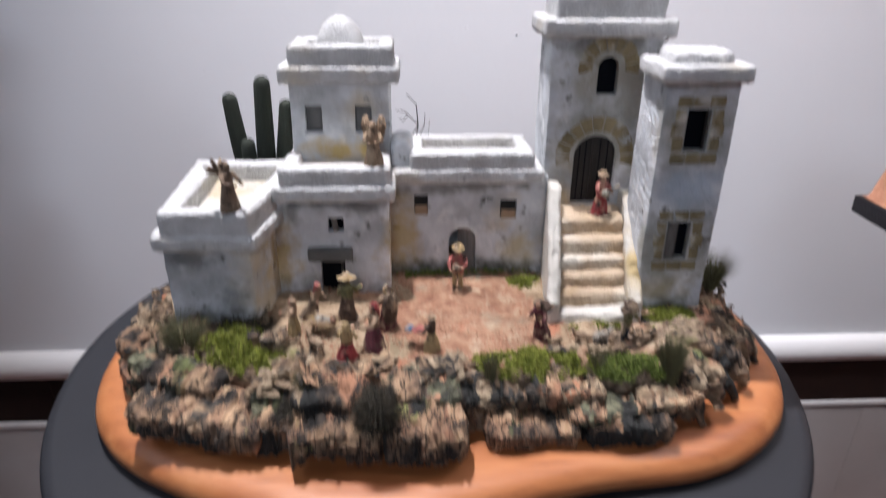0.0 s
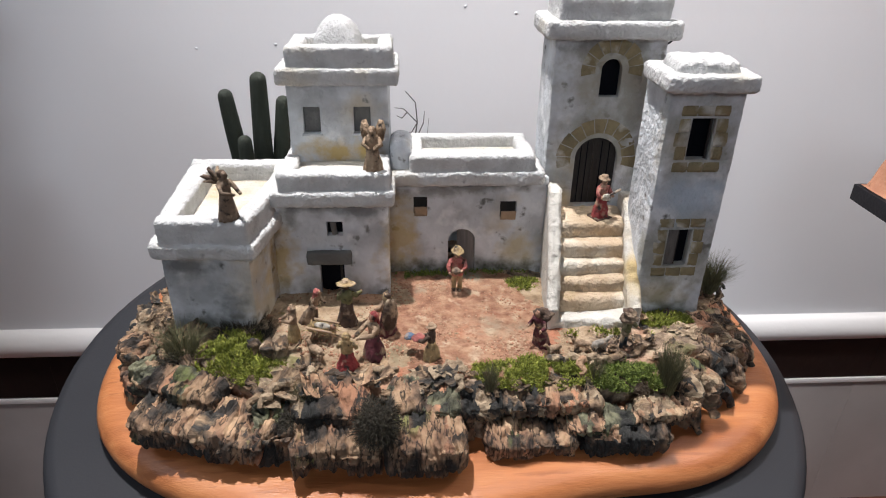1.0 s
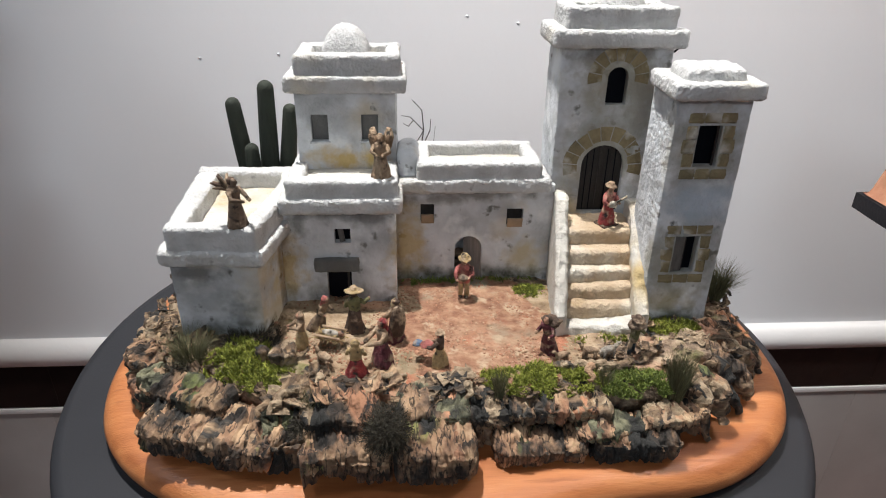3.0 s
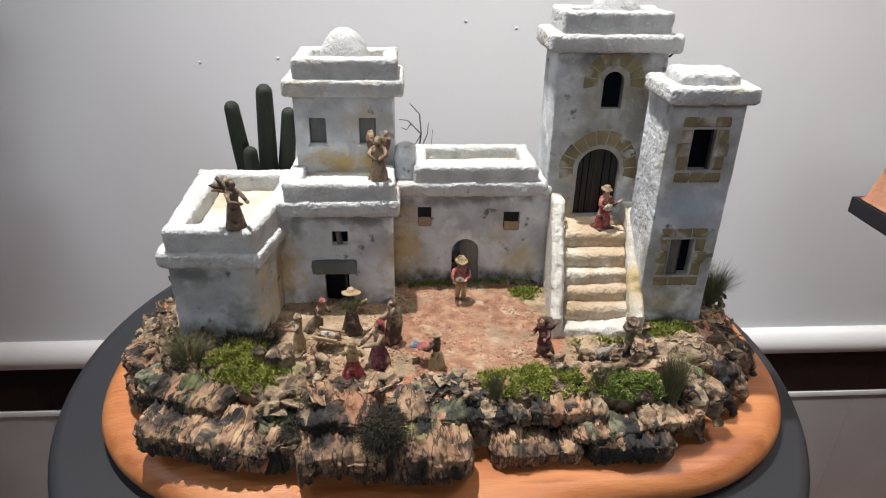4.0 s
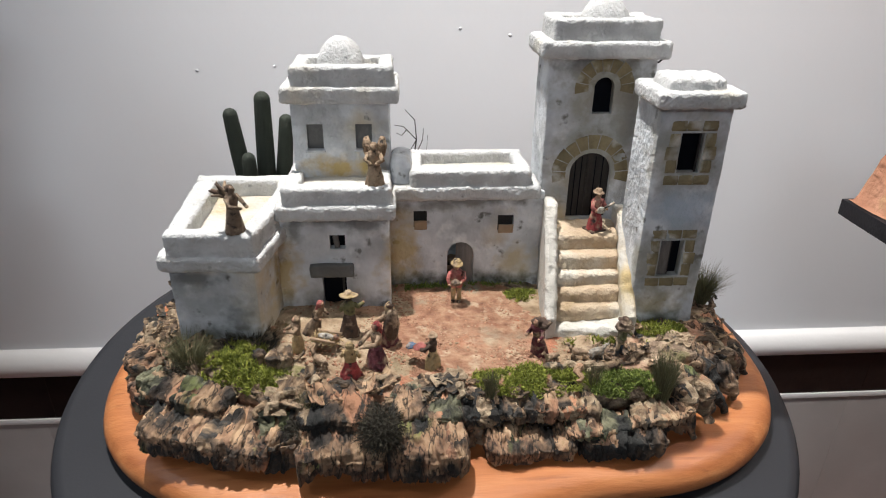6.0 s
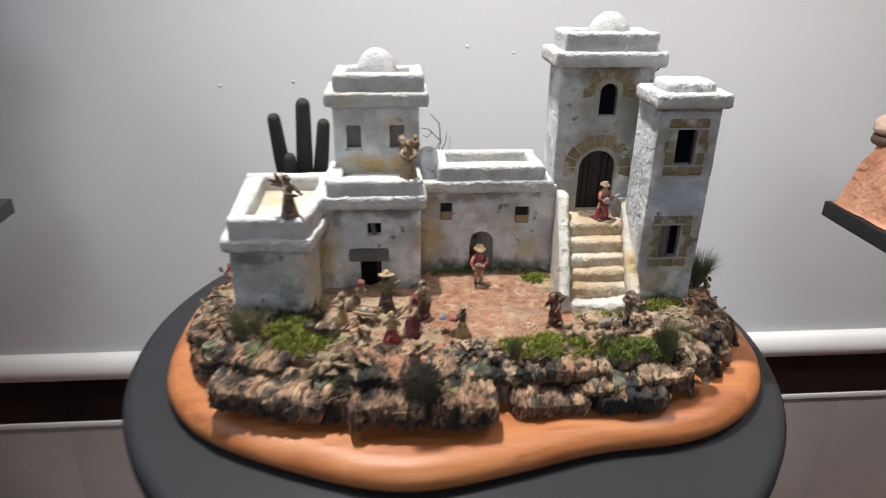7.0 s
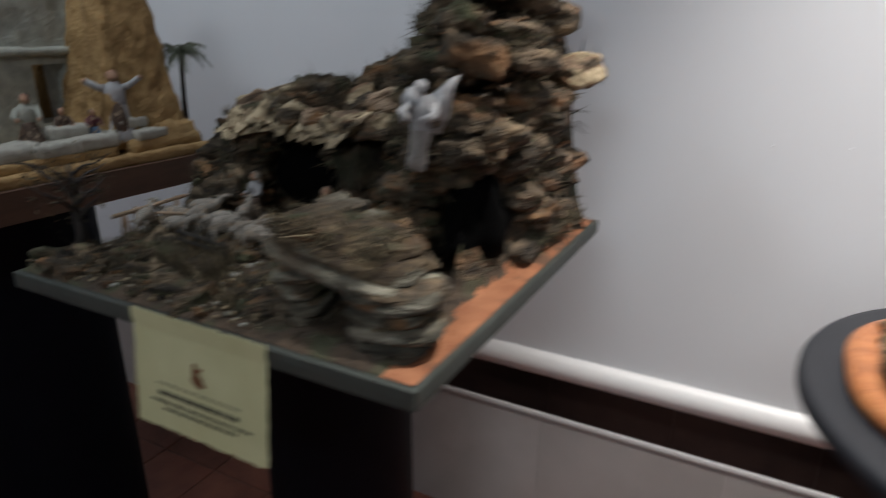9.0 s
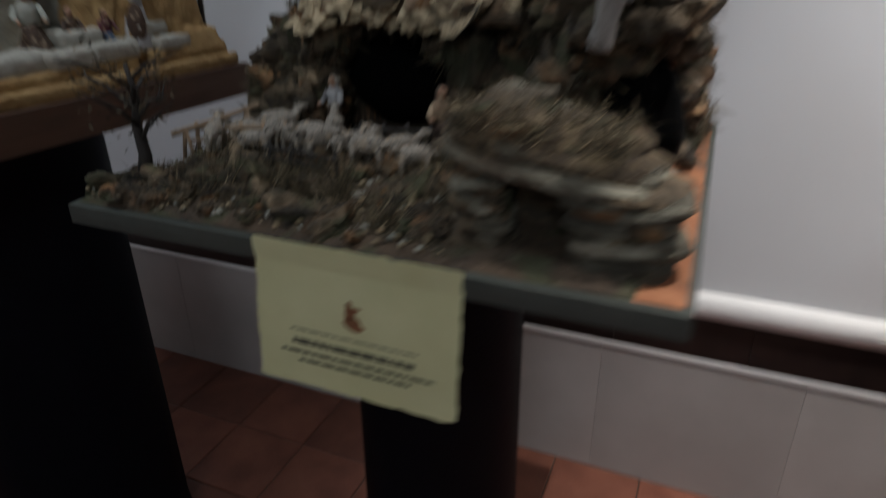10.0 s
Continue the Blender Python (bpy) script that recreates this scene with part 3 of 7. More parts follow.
                u = Vector((math.sin(b) * math.cos(a), math.sin(b) * math.sin(a), math.cos(b)))
                s = 1 + rough * (noise.noise(u * freq + Vector((seed * 3.1, seed, 0))) + 0.5 * noise.noise(u * freq * 2.6 + Vector((0, seed * 2.2, 0))))
                p = Vector([u[q] * size[q] * s for q in range(3)])
                verts.append((turn @ p if turn else p) + c)
        top, low = Vector((0, 0, size[2])), Vector((0, 0, -size[2]))
        verts += [(turn @ top if turn else top) + c, (turn @ low if turn else low) + c]
        m = 2 * n
        for k in range(n - 2):
            for i in range(m):
                j = (i + 1) % m
                faces.append((k * m + i, (k + 1) * m + i, (k + 1) * m + j, k * m + j))
        for i in range(m):
            j = (i + 1) % m
            faces.append((len(verts) - 2, i, j))
            faces.append((len(verts) - 1, (n - 2) * m + j, (n - 2) * m + i))
        return self.add(verts, faces, slot)

    def bent(self, f):
        """Every vertex moved by f."""
        self.v = [tuple(f(Vector(p))) for p in self.v]
        return self

    def mesh(self, name, mats, smooth=True):
        data = bpy.data.meshes.new(name)
        data.from_pydata([tuple(p) for p in self.v], [], self.f)
        for m in mats:
            data.materials.append(m)
        data.polygons.foreach_set("material_index", self.m)
        data.polygons.foreach_set("use_smooth", [smooth] * len(self.f))
        data.update()
        return data


def mats_of(m):
    return [M[k] for k in ([m] if isinstance(m, str) else m)]


def part(name, geo, mat, parent=None, label="", smooth=True):
    ob = new(name, geo if isinstance(geo, bpy.types.Mesh) else geo.mesh(name, mats_of(mat), smooth))
    ob.parent = parent
    return tagged(ob, label)


def thing(name, label, category, place=(0, 0, 0), group="", kind="", turn=0):
    ob = new(name)
    ob.empty_display_size = 0.02
    ob.matrix_basis = pose(*place, 0, 0, turn)
    return tagged(ob, label, category, group, kind)


def solo(name, geo, mat, label, category, place=(0, 0, 0), group="", kind="", turn=0, smooth=True):
    ob = part(name, geo, mat, None, label, smooth)
    ob.matrix_basis = pose(*place, 0, 0, turn)
    return tagged(ob, "", category, group, kind)


def carve(geo, cutters, mat, name):
    """The mesh of geo with the cutters taken out, one after another."""
    body = new(name, geo.mesh(name, mats_of(mat)))
    tools = []
    for c in cutters:
        t = new("cutter", c.mesh("cutter", mats_of(mat)))
        tools.append(t)
        mod = body.modifiers.new("cut", "BOOLEAN")
        mod.operation, mod.solver, mod.object = "DIFFERENCE", "EXACT", t
    got = bpy.data.meshes.new_from_object(body.evaluated_get(bpy.context.evaluated_depsgraph_get()))
    got.name = name
    for o in (body, *tools):
        data = o.data
        bpy.data.objects.remove(o)
        bpy.data.meshes.remove(data)
    got.polygons.foreach_set("use_smooth", [True] * len(got.polygons))
    got.set_sharp_from_angle(angle=radians(40))
    return got


def arch(x0, x1, z0, z1, y0, y1, n=14):
    """A cutter with a round-headed outline."""
    r, xc = (x1 - x0) / 2, (x0 + x1) / 2
    zc = z1 - r
    line = [(x0, z0), (x1, z0)] + [(xc + r * math.cos(math.pi * i / n), zc + r * math.sin(math.pi * i / n)) for i in range(n + 1)]
    m = len(line)
    return Geo().add([(x, y0, z) for x, z in line] + [(x, y1, z) for x, z in line],
                     [tuple(range(m)), tuple(range(2 * m - 1, m - 1, -1))] + [(i, i + m, (i + 1) % m + m, (i + 1) % m) for i in range(m)])


def ring(lo, hi, rim, r=0.0036, amp=0.0007, seed=0, front=None, back=True):
    """A parapet: four uneven walls round a sunken roof, as one mesh."""
    g = Geo()
    (a, b, c), (d, e, f) = lo, hi
    lip = front or rim
    g.rbox((a, b, c), (d, b + lip, f), r, 0.0017, amp, 260, seed)
    if back:
        g.rbox((a, e - rim, c), (d, e, f), r, 0.0017, amp, 260, seed + 1)
    g.rbox((a + 0.0005, b + lip * 0.6, c), (a + rim, e - rim * 0.6, f - 0.0008), r, 0.0017, amp, 260, seed + 2)
    g.rbox((d - rim, b + lip * 0.6, c), (d - 0.0005, e - rim * 0.6, f - 0.0008), r, 0.0017, amp, 260, seed + 3)
    return g


def deck(lo, hi, rim, floor_z, seed=0):
    """The sunken roof inside a parapet."""
    (a, b, c), (d, e, f) = lo, hi
    return Geo().rbox((a + rim * 0.7, b + rim * 0.7, c), (d - rim * 0.7, e - rim * 0.7, floor_z), 0.002, 0.005, 0.001, 60, seed)

# ---- the room ----
WALL = 1.85
X0, X1, Y0, H = -4.2, 3.4, -3.0, 3.6


def slab(name, lo, hi, mat, label):
    return tagged(part(name, Geo().box(lo, hi), mat, None, label, False), "", name.split("_")[0], "", "structure")


slab("wall_north", (X0, WALL, 0), (X1, WALL + 0.2, H), "paint", "smooth off-white painted gallery wall")
slab("wall_south", (X0, Y0 - 0.2, 0), (X1, Y0, H), "paint", "off-white painted wall behind the visitor")
slab("wall_west", (X0 - 0.2, Y0 - 0.2, 0), (X0, WALL + 0.2, H), "paint", "off-white painted side wall of the room")
slab("wall_east", (X1, Y0 - 0.2, 0), (X1 + 0.2, WALL + 0.2, H), "paint", "off-white painted side wall of the room")
slab("ceiling", (X0 - 0.2, Y0 - 0.2, H), (X1 + 0.2, WALL + 0.2, H + 0.2), "ceilpaint", "plain white painted ceiling")
floor_ob = slab("floor", (X0 - 0.2, Y0 - 0.2, -0.2), (X1 + 0.2, WALL + 0.2, -0.004), "mortar", "worn terracotta tiled floor with dark joints")

# dado: white rail, dark band, thin white strip, grey tiles
rail = Geo()
section = [(0, 0.684), (0.004, 0.682), (0.014, 0.688), (0.024, 0.699), (0.032, 0.713), (0.034, 0.728), (0.031, 0.743), (0.023, 0.757), (0.012, 0.767), (0.0, 0.771)]
pts = [(X0, WALL - d, z) for d, z in section] + [(X1, WALL - d, z) for d, z in section]
k = len(section)
rail.add(pts, [(i, i + 1, i + 1 + k, i + k) for i in range(k - 1)] + [tuple(range(k)), tuple(range(2 * k - 1, k - 1, -1))])
tagged(part("dado_rail", rail, "gloss", None, "rounded white gloss moulding along the wall"), "", "rail", "", "structure")
band = tagged(new("dado_band"), "row of near-black glazed tiles under the rail", "band", "", "structure")
strip = Geo().rbox((X0, WALL - 0.012, 0.521), (X1, WALL + 0.001, 0.539), 0.003, 0.4, 0)
tagged(part("dado_strip", strip, "gloss", None, "thin white ceramic strip along the tiled dado", False), "", "trim", "", "structure")
dado = tagged(new("dado"), "grey marbled wall tiles below a dark band", "tiles", "", "structure")


def edge_tile(w, d, h, bevel=0.002):
    """A tile with its face towards -y and chamfered edges."""
    b = bevel
    return Geo().add([(0, d, 0), (w, d, 0), (w, d, h), (0, d, h), (0, b, 0), (w, b, 0), (w, b, h), (0, b, h), (b, 0, b), (w - b, 0, b), (w - b, 0, h - b), (b, 0, h - b)],
                     [(0, 3, 2, 1), (0, 1, 5, 4), (1, 2, 6, 5), (2, 3, 7, 6), (3, 0, 4, 7), (4, 5, 9, 8), (5, 6, 10, 9), (6, 7, 11, 10), (7, 4, 8, 11), (8, 9, 10, 11)])


band_tile = edge_tile(0.3996, 0.008, 0.140, 0.0006).mesh("band_tile", mats_of("band"), False)
dado_tile = edge_tile(0.5994, 0.006, 0.5195, 0.0008).mesh("dado_tile", mats_of("dado"), False)
for i in range(19):
    part("tile", band_tile, "band", band).matrix_basis = pose(X0 + 0.4 * i, WALL - 0.008, 0.541)
for i in range(12):
    part("tile", dado_tile, "dado", dado).matrix_basis = pose(X0 + 0.17 + 0.6 * i, WALL - 0.006, 0.001)

# small dabs of filler left on the paint
for i, (x, z) in enumerate(((-0.461, 1.511), (-0.288, 1.520), (0.132, 1.603), (0.246, 1.589))):
    solo("filler_dab", Geo().blob((0, 0, 0), (0.0036, 0.0013, 0.0026), 0.5, i, 5), "paint", "small dab of white filler on the painted wall", "filler", (x, WALL - 0.0008, z), "filler dabs")

# ceiling fittings of the lamps; the two round rims are made up for the fill lamps
fit = thing("ceiling_spot", "small white spotlight on the ceiling above the model village", "spotlight", (-0.28, 1.12, H))
part("stem", Geo().tube([(0, 0, 0), (0, 0, -0.13)], 0.008, 8), "gloss", fit)
part("shade", Geo().lathe([(0.03, 0.04), (0.034, 0.085), (0.026, 0.13), (0.0262, 0.13), (0.03, 0.085), (0.027, 0.04)], (0, 0, -0.21), 20), "gloss", fit)
side = thing("ceiling_panel", "small round white ceiling rim added around the side fill light", "ceiling light", (-2.1, 0.5, H))
part("rim", Geo().lathe([(0.27, -0.05), (0.29, -0.05), (0.29, 0.0), (0.27, 0.0)], (0, 0, 0), 36), "gloss", side)
copy_thing(fit, pose(1.35, 1.00, H))
pan = thing("ceiling_panel", "round white ceiling rim added around the room fill light", "ceiling light", (-0.35, -2.3, H))
part("rim", Geo().lathe([(0.67, -0.05), (0.70, -0.05), (0.70, 0.0), (0.67, 0.0)], (0, 0, 0), 48), "gloss", pan)

# ---- round pedestal, beech base and terrain of the model village ----
stand = thing("round_pedestal", "round charcoal-painted pedestal table under the model village", "pedestal", (0.022, 0.955, 0))
part("tabletop", Geo().lathe([(0.36, 1.322), (0.380, 1.324), (0.388, 1.332), (0.388, 1.347), (0.384, 1.3535), (0.376, 1.355)], (0, 0, 0), 96), "grey", stand)
part("column", Geo().lathe([(0.16, 0.03), (0.155, 0.08), (0.15, 1.30), (0.2, 1.324)], (0, 0, 0), 40), "black", stand)
part("foot", Geo().lathe([(0.27, 0.0), (0.27, 0.025), (0.25, 0.034)], (0, 0, 0), 48), "black", stand)


def oval(a, xc, yc, rx, ry, n):
    """A point of a rounded oblong at the angle a."""
    c, s = math.cos(a), math.sin(a)
    k = (abs(c / rx) ** n + abs(s / ry) ** n) ** (-1 / n)
    return Vector((xc + k * c, yc + k * s, 0))


def base_line(a):
    p = oval(a, 0.034, 0.950, 0.345, 0.245, 2.75)
    if p.y < 0.95:
        w = min(1.0, (0.95 - p.y) / 0.15)
        p.y += w * (-0.024 * math.exp(-((p.x + 0.045) / 0.10) ** 2) + 0.012 * math.exp(-((p.x - 0.155) / 0.07) ** 2))
    return p


g = Geo()
NA = 240
lines = [base_line(2 * math.pi * i / NA) for i in range(NA)]
inward = []
for i in range(NA):
    d = lines[(i + 1) % NA] - lines[i - 1]
    inward.append(Vector((-d.y, d.x, 0)).normalized())
roll = [(0.012, 1.3555), (0.005, 1.3575), (0.0, 1.363), (-0.001, 1.369), (0.001, 1.375), (0.006, 1.381), (0.013, 1.3845), (0.022, 1.3858), (0.04, 1.386), (0.1, 1.386)]
verts = [lines[i] + inward[i] * d + Vector((0, 0, z)) for d, z in roll for i in range(NA)]
faces = [(k * NA + i, k * NA + (i + 1) % NA, (k + 1) * NA + (i + 1) % NA, (k + 1) * NA + i) for k in range(len(roll) - 1) for i in range(NA)]
faces += [tuple(range(NA))[::-1], tuple((len(roll) - 1) * NA + i for i in range(NA))]
g.add(verts, faces)
solo("beech_plinth", g, "beech", "oiled beech wood plinth with a rounded wavy edge", "plinth")

ZG = 1.437


def rim_line(a):
    p = oval(a, 0.034, 0.945, 0.302, 0.195, 3.0)
    w = noise.noise(Vector((math.cos(a) * 3.2, math.sin(a) * 3.2, 0.3))) + 0.5 * noise.noise(Vector((math.cos(a) * 9, math.sin(a) * 9, 4)))
    c = Vector((0.034, 0.945, 0))
    p = c + (p - c) * (1 + 0.035 * w)
    if p.y < 0.9:
        p.y += 0.020 * min(1.0, (0.9 - p.y) / 0.08) + 0.014 * math.exp(-((p.x - 0.145) / 0.085) ** 4)
    return p


def in_plaza(x, y):
    """How far a spot lies inside the clay square, with an uneven edge."""
    w = 0.028 * noise.noise(Vector((x * 17, y * 17, 2))) + 0.012 * noise.noise(Vector((x * 60, y * 60, 5)))
    return min(1.10 - math.hypot((x - 0.03) / 0.155, (y - 0.885) / 0.092) + w * 10, 1)


def ground(x, y):
    """The height of the soil between the houses."""
    h = ZG + 0.0022 * noise.noise(Vector((x * 22, y * 22, 0))) + 0.0012 * noise.noise(Vector((x * 90, y * 90, 0))) + 0.0005 * noise.noise(Vector((x * 240, y * 240, 3)))
    fall = max(0.0, 0.83 - y)
    return h - 0.10 * fall


g = Geo()
NT, NR = 560, 130
verts, c0 = [], Vector((0.034, 0.945, 0))
for k in range(NR + 1):
    s = k / NR
    for i in range(NT):
        a = 2 * math.pi * i / NT
        rim = rim_line(a)
        p = c0 + (rim - c0) * s
        h = ground(p.x, p.y)
        edge = min(1.0, max(0.0, (1 - s) / 0.085))
        wild = 1 - min(1.0, max(0.0, (in_plaza(p.x, p.y)) * 4))
        q = Vector((p.x, p.y, 0))
        rough = noise.noise(q * 45) + 0.7 * noise.noise(q * 120 + Vector((3, 0, 0))) + 0.5 * noise.noise(q * 260)
        h += wild * 0.0034 * rough * (0.4 + 0.6 * min(1, (1 - s) * 6))
        z = 1.3845 + (h - 1.3845) * (edge ** 0.45)
        if s > 0.9:
            out = (rim - c0).normalized()
            bulge = 0.010 * noise.noise(Vector((p.x * 55, p.y * 55, z * 90))) + 0.004 * noise.noise(Vector((p.x * 160, p.y * 160, z * 200)))
            p = p + out * bulge * (1 - abs(2 * (1 - edge) - 1) * 0.3)
        verts.append((p.x, p.y, z))
faces, slots = [], []
for k in range(NR):
    for i in range(NT):
        f = (k * NT + i, (k + 1) * NT + i, (k + 1) * NT + (i + 1) % NT, k * NT + (i + 1) % NT)
        x, y = verts[f[0]][0], verts[f[0]][1]
        faces.append(f)
        dust = x + 0.05 * noise.noise(Vector((x * 20, y * 20, 7))) + 0.01 * noise.noise(Vector((x * 200, y * 200, 7)))
        if (x < -0.215 and y > 0.87) or in_plaza(x, y) > 0.04 * noise.noise(Vector((x * 300, y * 300, 0))):
            slots.append(2 if dust < -0.02 or dust > 0.125 else 1)
        else:
            slots.append(0)
g.add(verts, faces)
g.m = slots
terrain = thing("terrain", "rocky model terrain of cork bark with a clay square", "terrain", (0, 0, 0))
part("soil", g, ("grit", "soil", "sand"), terrain, "gritty ground with a pinkish clay square")


def bark(sx, sy, sz, seed, n=14, lump=0.30, furrow=1.0):
    """A broken piece of cork bark: a slab with upright furrows, deep cracks, thin layers and a ragged edge."""
    out, faces = [], []
    m = 2 * n
    o = Vector((seed * 5.3, seed * 1.9, seed * 3.7))
    for k in range(n + 1):
        b = math.pi * k / n
        for i in range(m):
            a = 2 * math.pi * i / m
            u = Vector((math.sin(b) * math.cos(a), math.sin(b) * math.sin(a), math.cos(b)))
            e = max(abs(u.x), abs(u.y), abs(u.z)) ** 0.8
            u = u / e
            p = Vector((u.x * sx, u.y * sy, u.z * sz))
            ridge = abs(noise.noise(Vector((p.x * 130, p.y * 70, p.z * 14)) + o))
            layer = abs(noise.noise(Vector((p.x * 22, p.y * 22, p.z * 170)) + o))
            gap = max(0.0, 0.16 - abs(noise.noise(Vector((p.x * 55, p.y * 55, p.z * 18)) - o))) / 0.16
            d = 0.0052 * furrow * (ridge - 0.25) + 0.0026 * furrow * (layer - 0.25) - 0.0042 * furrow * gap + 0.0016 * noise.noise(p * 240 + o)
            s = 1 + lump * noise.noise(p * 30 + o)
            w = Vector((u.x / sx, u.y / sy, u.z / sz)).normalized()
            out.append((p.x * s + w.x * d, p.y * s + w.y * d, p.z * (0.75 + 0.25 * s) + w.z * d))
    for k in range(n):
        for i in range(m):
            j = (i + 1) % m
            faces.append((k * m + i, (k + 1) * m + i, (k + 1) * m + j, k * m + j))
    return out, faces


def flake(sx, sy, seed, curl=None):
    """A thin, curled flake of bark."""
    rnd = random.Random(seed)
    n, m, bend = 10, 5, rnd.uniform(-10, 45) if curl is None else curl
    top, o = [], Vector((seed * 2.1, seed, 0))
    for i in range(n + 1):
        for j in range(m + 1):
            x, y = (i / n - 0.5) * 2 * sx, (j / m - 0.5) * 2 * sy
            w = 1 + 0.9 * noise.noise(Vector((x * 190, j * 3.0, seed * 1.3)))
            top.append(Vector((x, y * w, bend * x * x + 0.5 * bend * y * y + 0.0045 * noise.noise(Vector((x * 120, y * 120, 0)) + o) + 0.002 * noise.noise(Vector((x * 330, y * 330, 0)) + o))))
    low = [p - Vector((0, 0, 0.0012 + 0.001 * rnd.random())) for p in top]
    k = len(top)
    faces = []
    for i in range(n):
        for j in range(m):
            q = (i * (m + 1) + j, (i + 1) * (m + 1) + j, (i + 1) * (m + 1) + j + 1, i * (m + 1) + j + 1)
            faces += [q, tuple(v + k for v in q[::-1])]
    loop = [i * (m + 1) for i in range(n + 1)] + [n * (m + 1) + j for j in range(1, m + 1)] + [i * (m + 1) + m for i in range(n - 1, -1, -1)] + [j for j in range(m - 1, 0, -1)]
    faces += [(loop[i], loop[i - 1], loop[i - 1] + k, loop[i] + k) for i in range(len(loop))]
    return top + low, faces


MOSS = ((-0.158, 0.834, 0.029, 0.034), (-0.130, 0.806, 0.024, 0.014), (0.105, 0.798, 0.045, 0.017), (0.148, 0.795, 0.020, 0.018), (0.190, 0.790, 0.036, 0.016))


def mossy(x, y):
    return any(math.hypot((x - cx) / rx, (y - cy) / ry) < 0.85 for cx, cy, rx, ry in MOSS)


rnd = random.Random(7)
bark_meshes = [Geo().add(*bark(0.024, 0.014, 0.014, i, 18, 0.34, 1.3)).mesh("bark_piece", mats_of("bark"), False) for i in range(14)]
flake_meshes = [Geo().add(*flake(0.011, 0.006, i)).mesh("bark_flake", mats_of("flake"), False) for i in range(12)]


def put_bark(meshes, place, turn, size, parent, name="bark_piece"):
    ob = part(name, rnd.choice(meshes), "bark", parent)
    ob.matrix_basis = pose(*place, *turn) @ Matrix.Diagonal((*size, 1))
    return ob


def cork_slab(length, depth, height, seed, mats, block=0.011, crack=0.0030, layer=0.0012, nose=0.5, lump=0.0035, droop=0.0, ragged=0.004, facet=0.0026, fine=1.0):
    """A broken slab of cork bark along x with its face towards -y: blocks between upright cracks, thin layers, ragged
    ends. mats: a pick of materials for the blocks; the underside leans to the first ones, as painted shade.
    """
    r = random.Random(seed)
    o = Vector((seed * 3.3, seed * 1.7, seed * 2.9))
    edges, x = [], -length
    while x < length:
        edges.append(x)
        x += block * r.uniform(0.5, 1.6)
    push = [r.uniform(-1, 1) for _ in edges]
    drop = [r.uniform(-1, 1) for _ in edges]
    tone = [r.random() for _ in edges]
    nu, outline = max(30, round(2 * length / 0.0011)), []
    m = max(34, round((2 * depth + 2 * height) * 2 / 0.0017))
    for k in range(m):
        a = 2 * math.pi * k / m - 0.6 * math.pi
        c, d = math.cos(a), math.sin(a)
        q = (abs(c) ** 4.5 + abs(d) ** 4.5) ** (-1 / 4.5)
        outline.append((c * q, d * q))
    verts, slots, cells = [], [], []
    for u in range(nu + 1):
        x0 = -length + 2 * length * u / nu
        end = min(1.0, (length - abs(x0)) / 0.005)
        swell = (0.35 + 0.65 * max(0.0, end) ** nose) * (1 + 0.12 * noise.noise(Vector((x0 * 30, 0, 0)) + o))
        for cy, cz in outline:
            y, z = cy * depth * swell, cz * height * swell
            xw = x0 + 0.0035 * noise.noise(Vector((x0 * 40, z * 90, 1)) + o) + 0.0012 * noise.noise(Vector((x0 * 200, z * 260, 5)) + o)
            b = max(0, sum(1 for e in edges if e <= xw) - 1)
            near = min(abs(xw - edges[b]), abs(xw - edges[b + 1]) if b + 1 < len(edges) else 1.0)
            split = max(0.0, 1 - near / 0.0009) * min(1.0, max(0.0, 0.5 + 2.2 * noise.noise(Vector((x0 * 60, y * 60, z * 60)) + o)))
            p = Vector((x0, y, z))
            strata = noise.noise(Vector((x0 * 26, y * 30, z * 330)) + o)
            n = lump * noise.noise(p * 34 + o) + 0.0011 * push[b] + layer * (abs(strata) * 2 - 0.6) + fine * (0.0013 * noise.noise(p * 260 + o) + 0.0009 * noise.noise(p * 560 + o)) - crack * split - 0.0042 * fine * max(0.0, 0.15 - abs(noise.noise(Vector((x0 * 130, y * 42, z * 30)) - o))) / 0.15
            far, spot = noise.voronoi(Vector((x0 * 75, y * 62, z * 58)) + o)
            n += facet * (0.9 * (far[1] - far[0]) - 0.35) + facet * 1.1 * noise.cell(spot[0] * 7.3)
            pit = noise.noise(p * 85 - o)
            n -= 0.005 * fine * max(0.0, pit - 0.32)
            w = Vector((0, cy / depth, cz / height)).normalized()
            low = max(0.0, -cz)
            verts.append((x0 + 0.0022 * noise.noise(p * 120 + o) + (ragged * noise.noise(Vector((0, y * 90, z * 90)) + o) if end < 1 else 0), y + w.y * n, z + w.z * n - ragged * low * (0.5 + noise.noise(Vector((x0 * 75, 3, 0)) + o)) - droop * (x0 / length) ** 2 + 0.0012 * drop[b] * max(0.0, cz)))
            # the low term paints the underside's shade into the choice of bark
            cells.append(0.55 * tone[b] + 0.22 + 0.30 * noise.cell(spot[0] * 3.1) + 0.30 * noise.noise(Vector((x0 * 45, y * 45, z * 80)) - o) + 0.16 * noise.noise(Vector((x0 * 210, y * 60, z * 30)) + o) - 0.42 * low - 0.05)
    faces = []
    for u in range(nu):
        for k in range(m):
            faces.append((u * m + k, u * m + (k + 1) % m, (u + 1) * m + (k + 1) % m, (u + 1) * m + k))
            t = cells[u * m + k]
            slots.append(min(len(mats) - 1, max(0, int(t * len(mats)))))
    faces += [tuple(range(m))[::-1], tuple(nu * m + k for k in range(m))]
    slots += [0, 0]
    g = Geo().add(verts, faces)
    g.m = slots
    return g


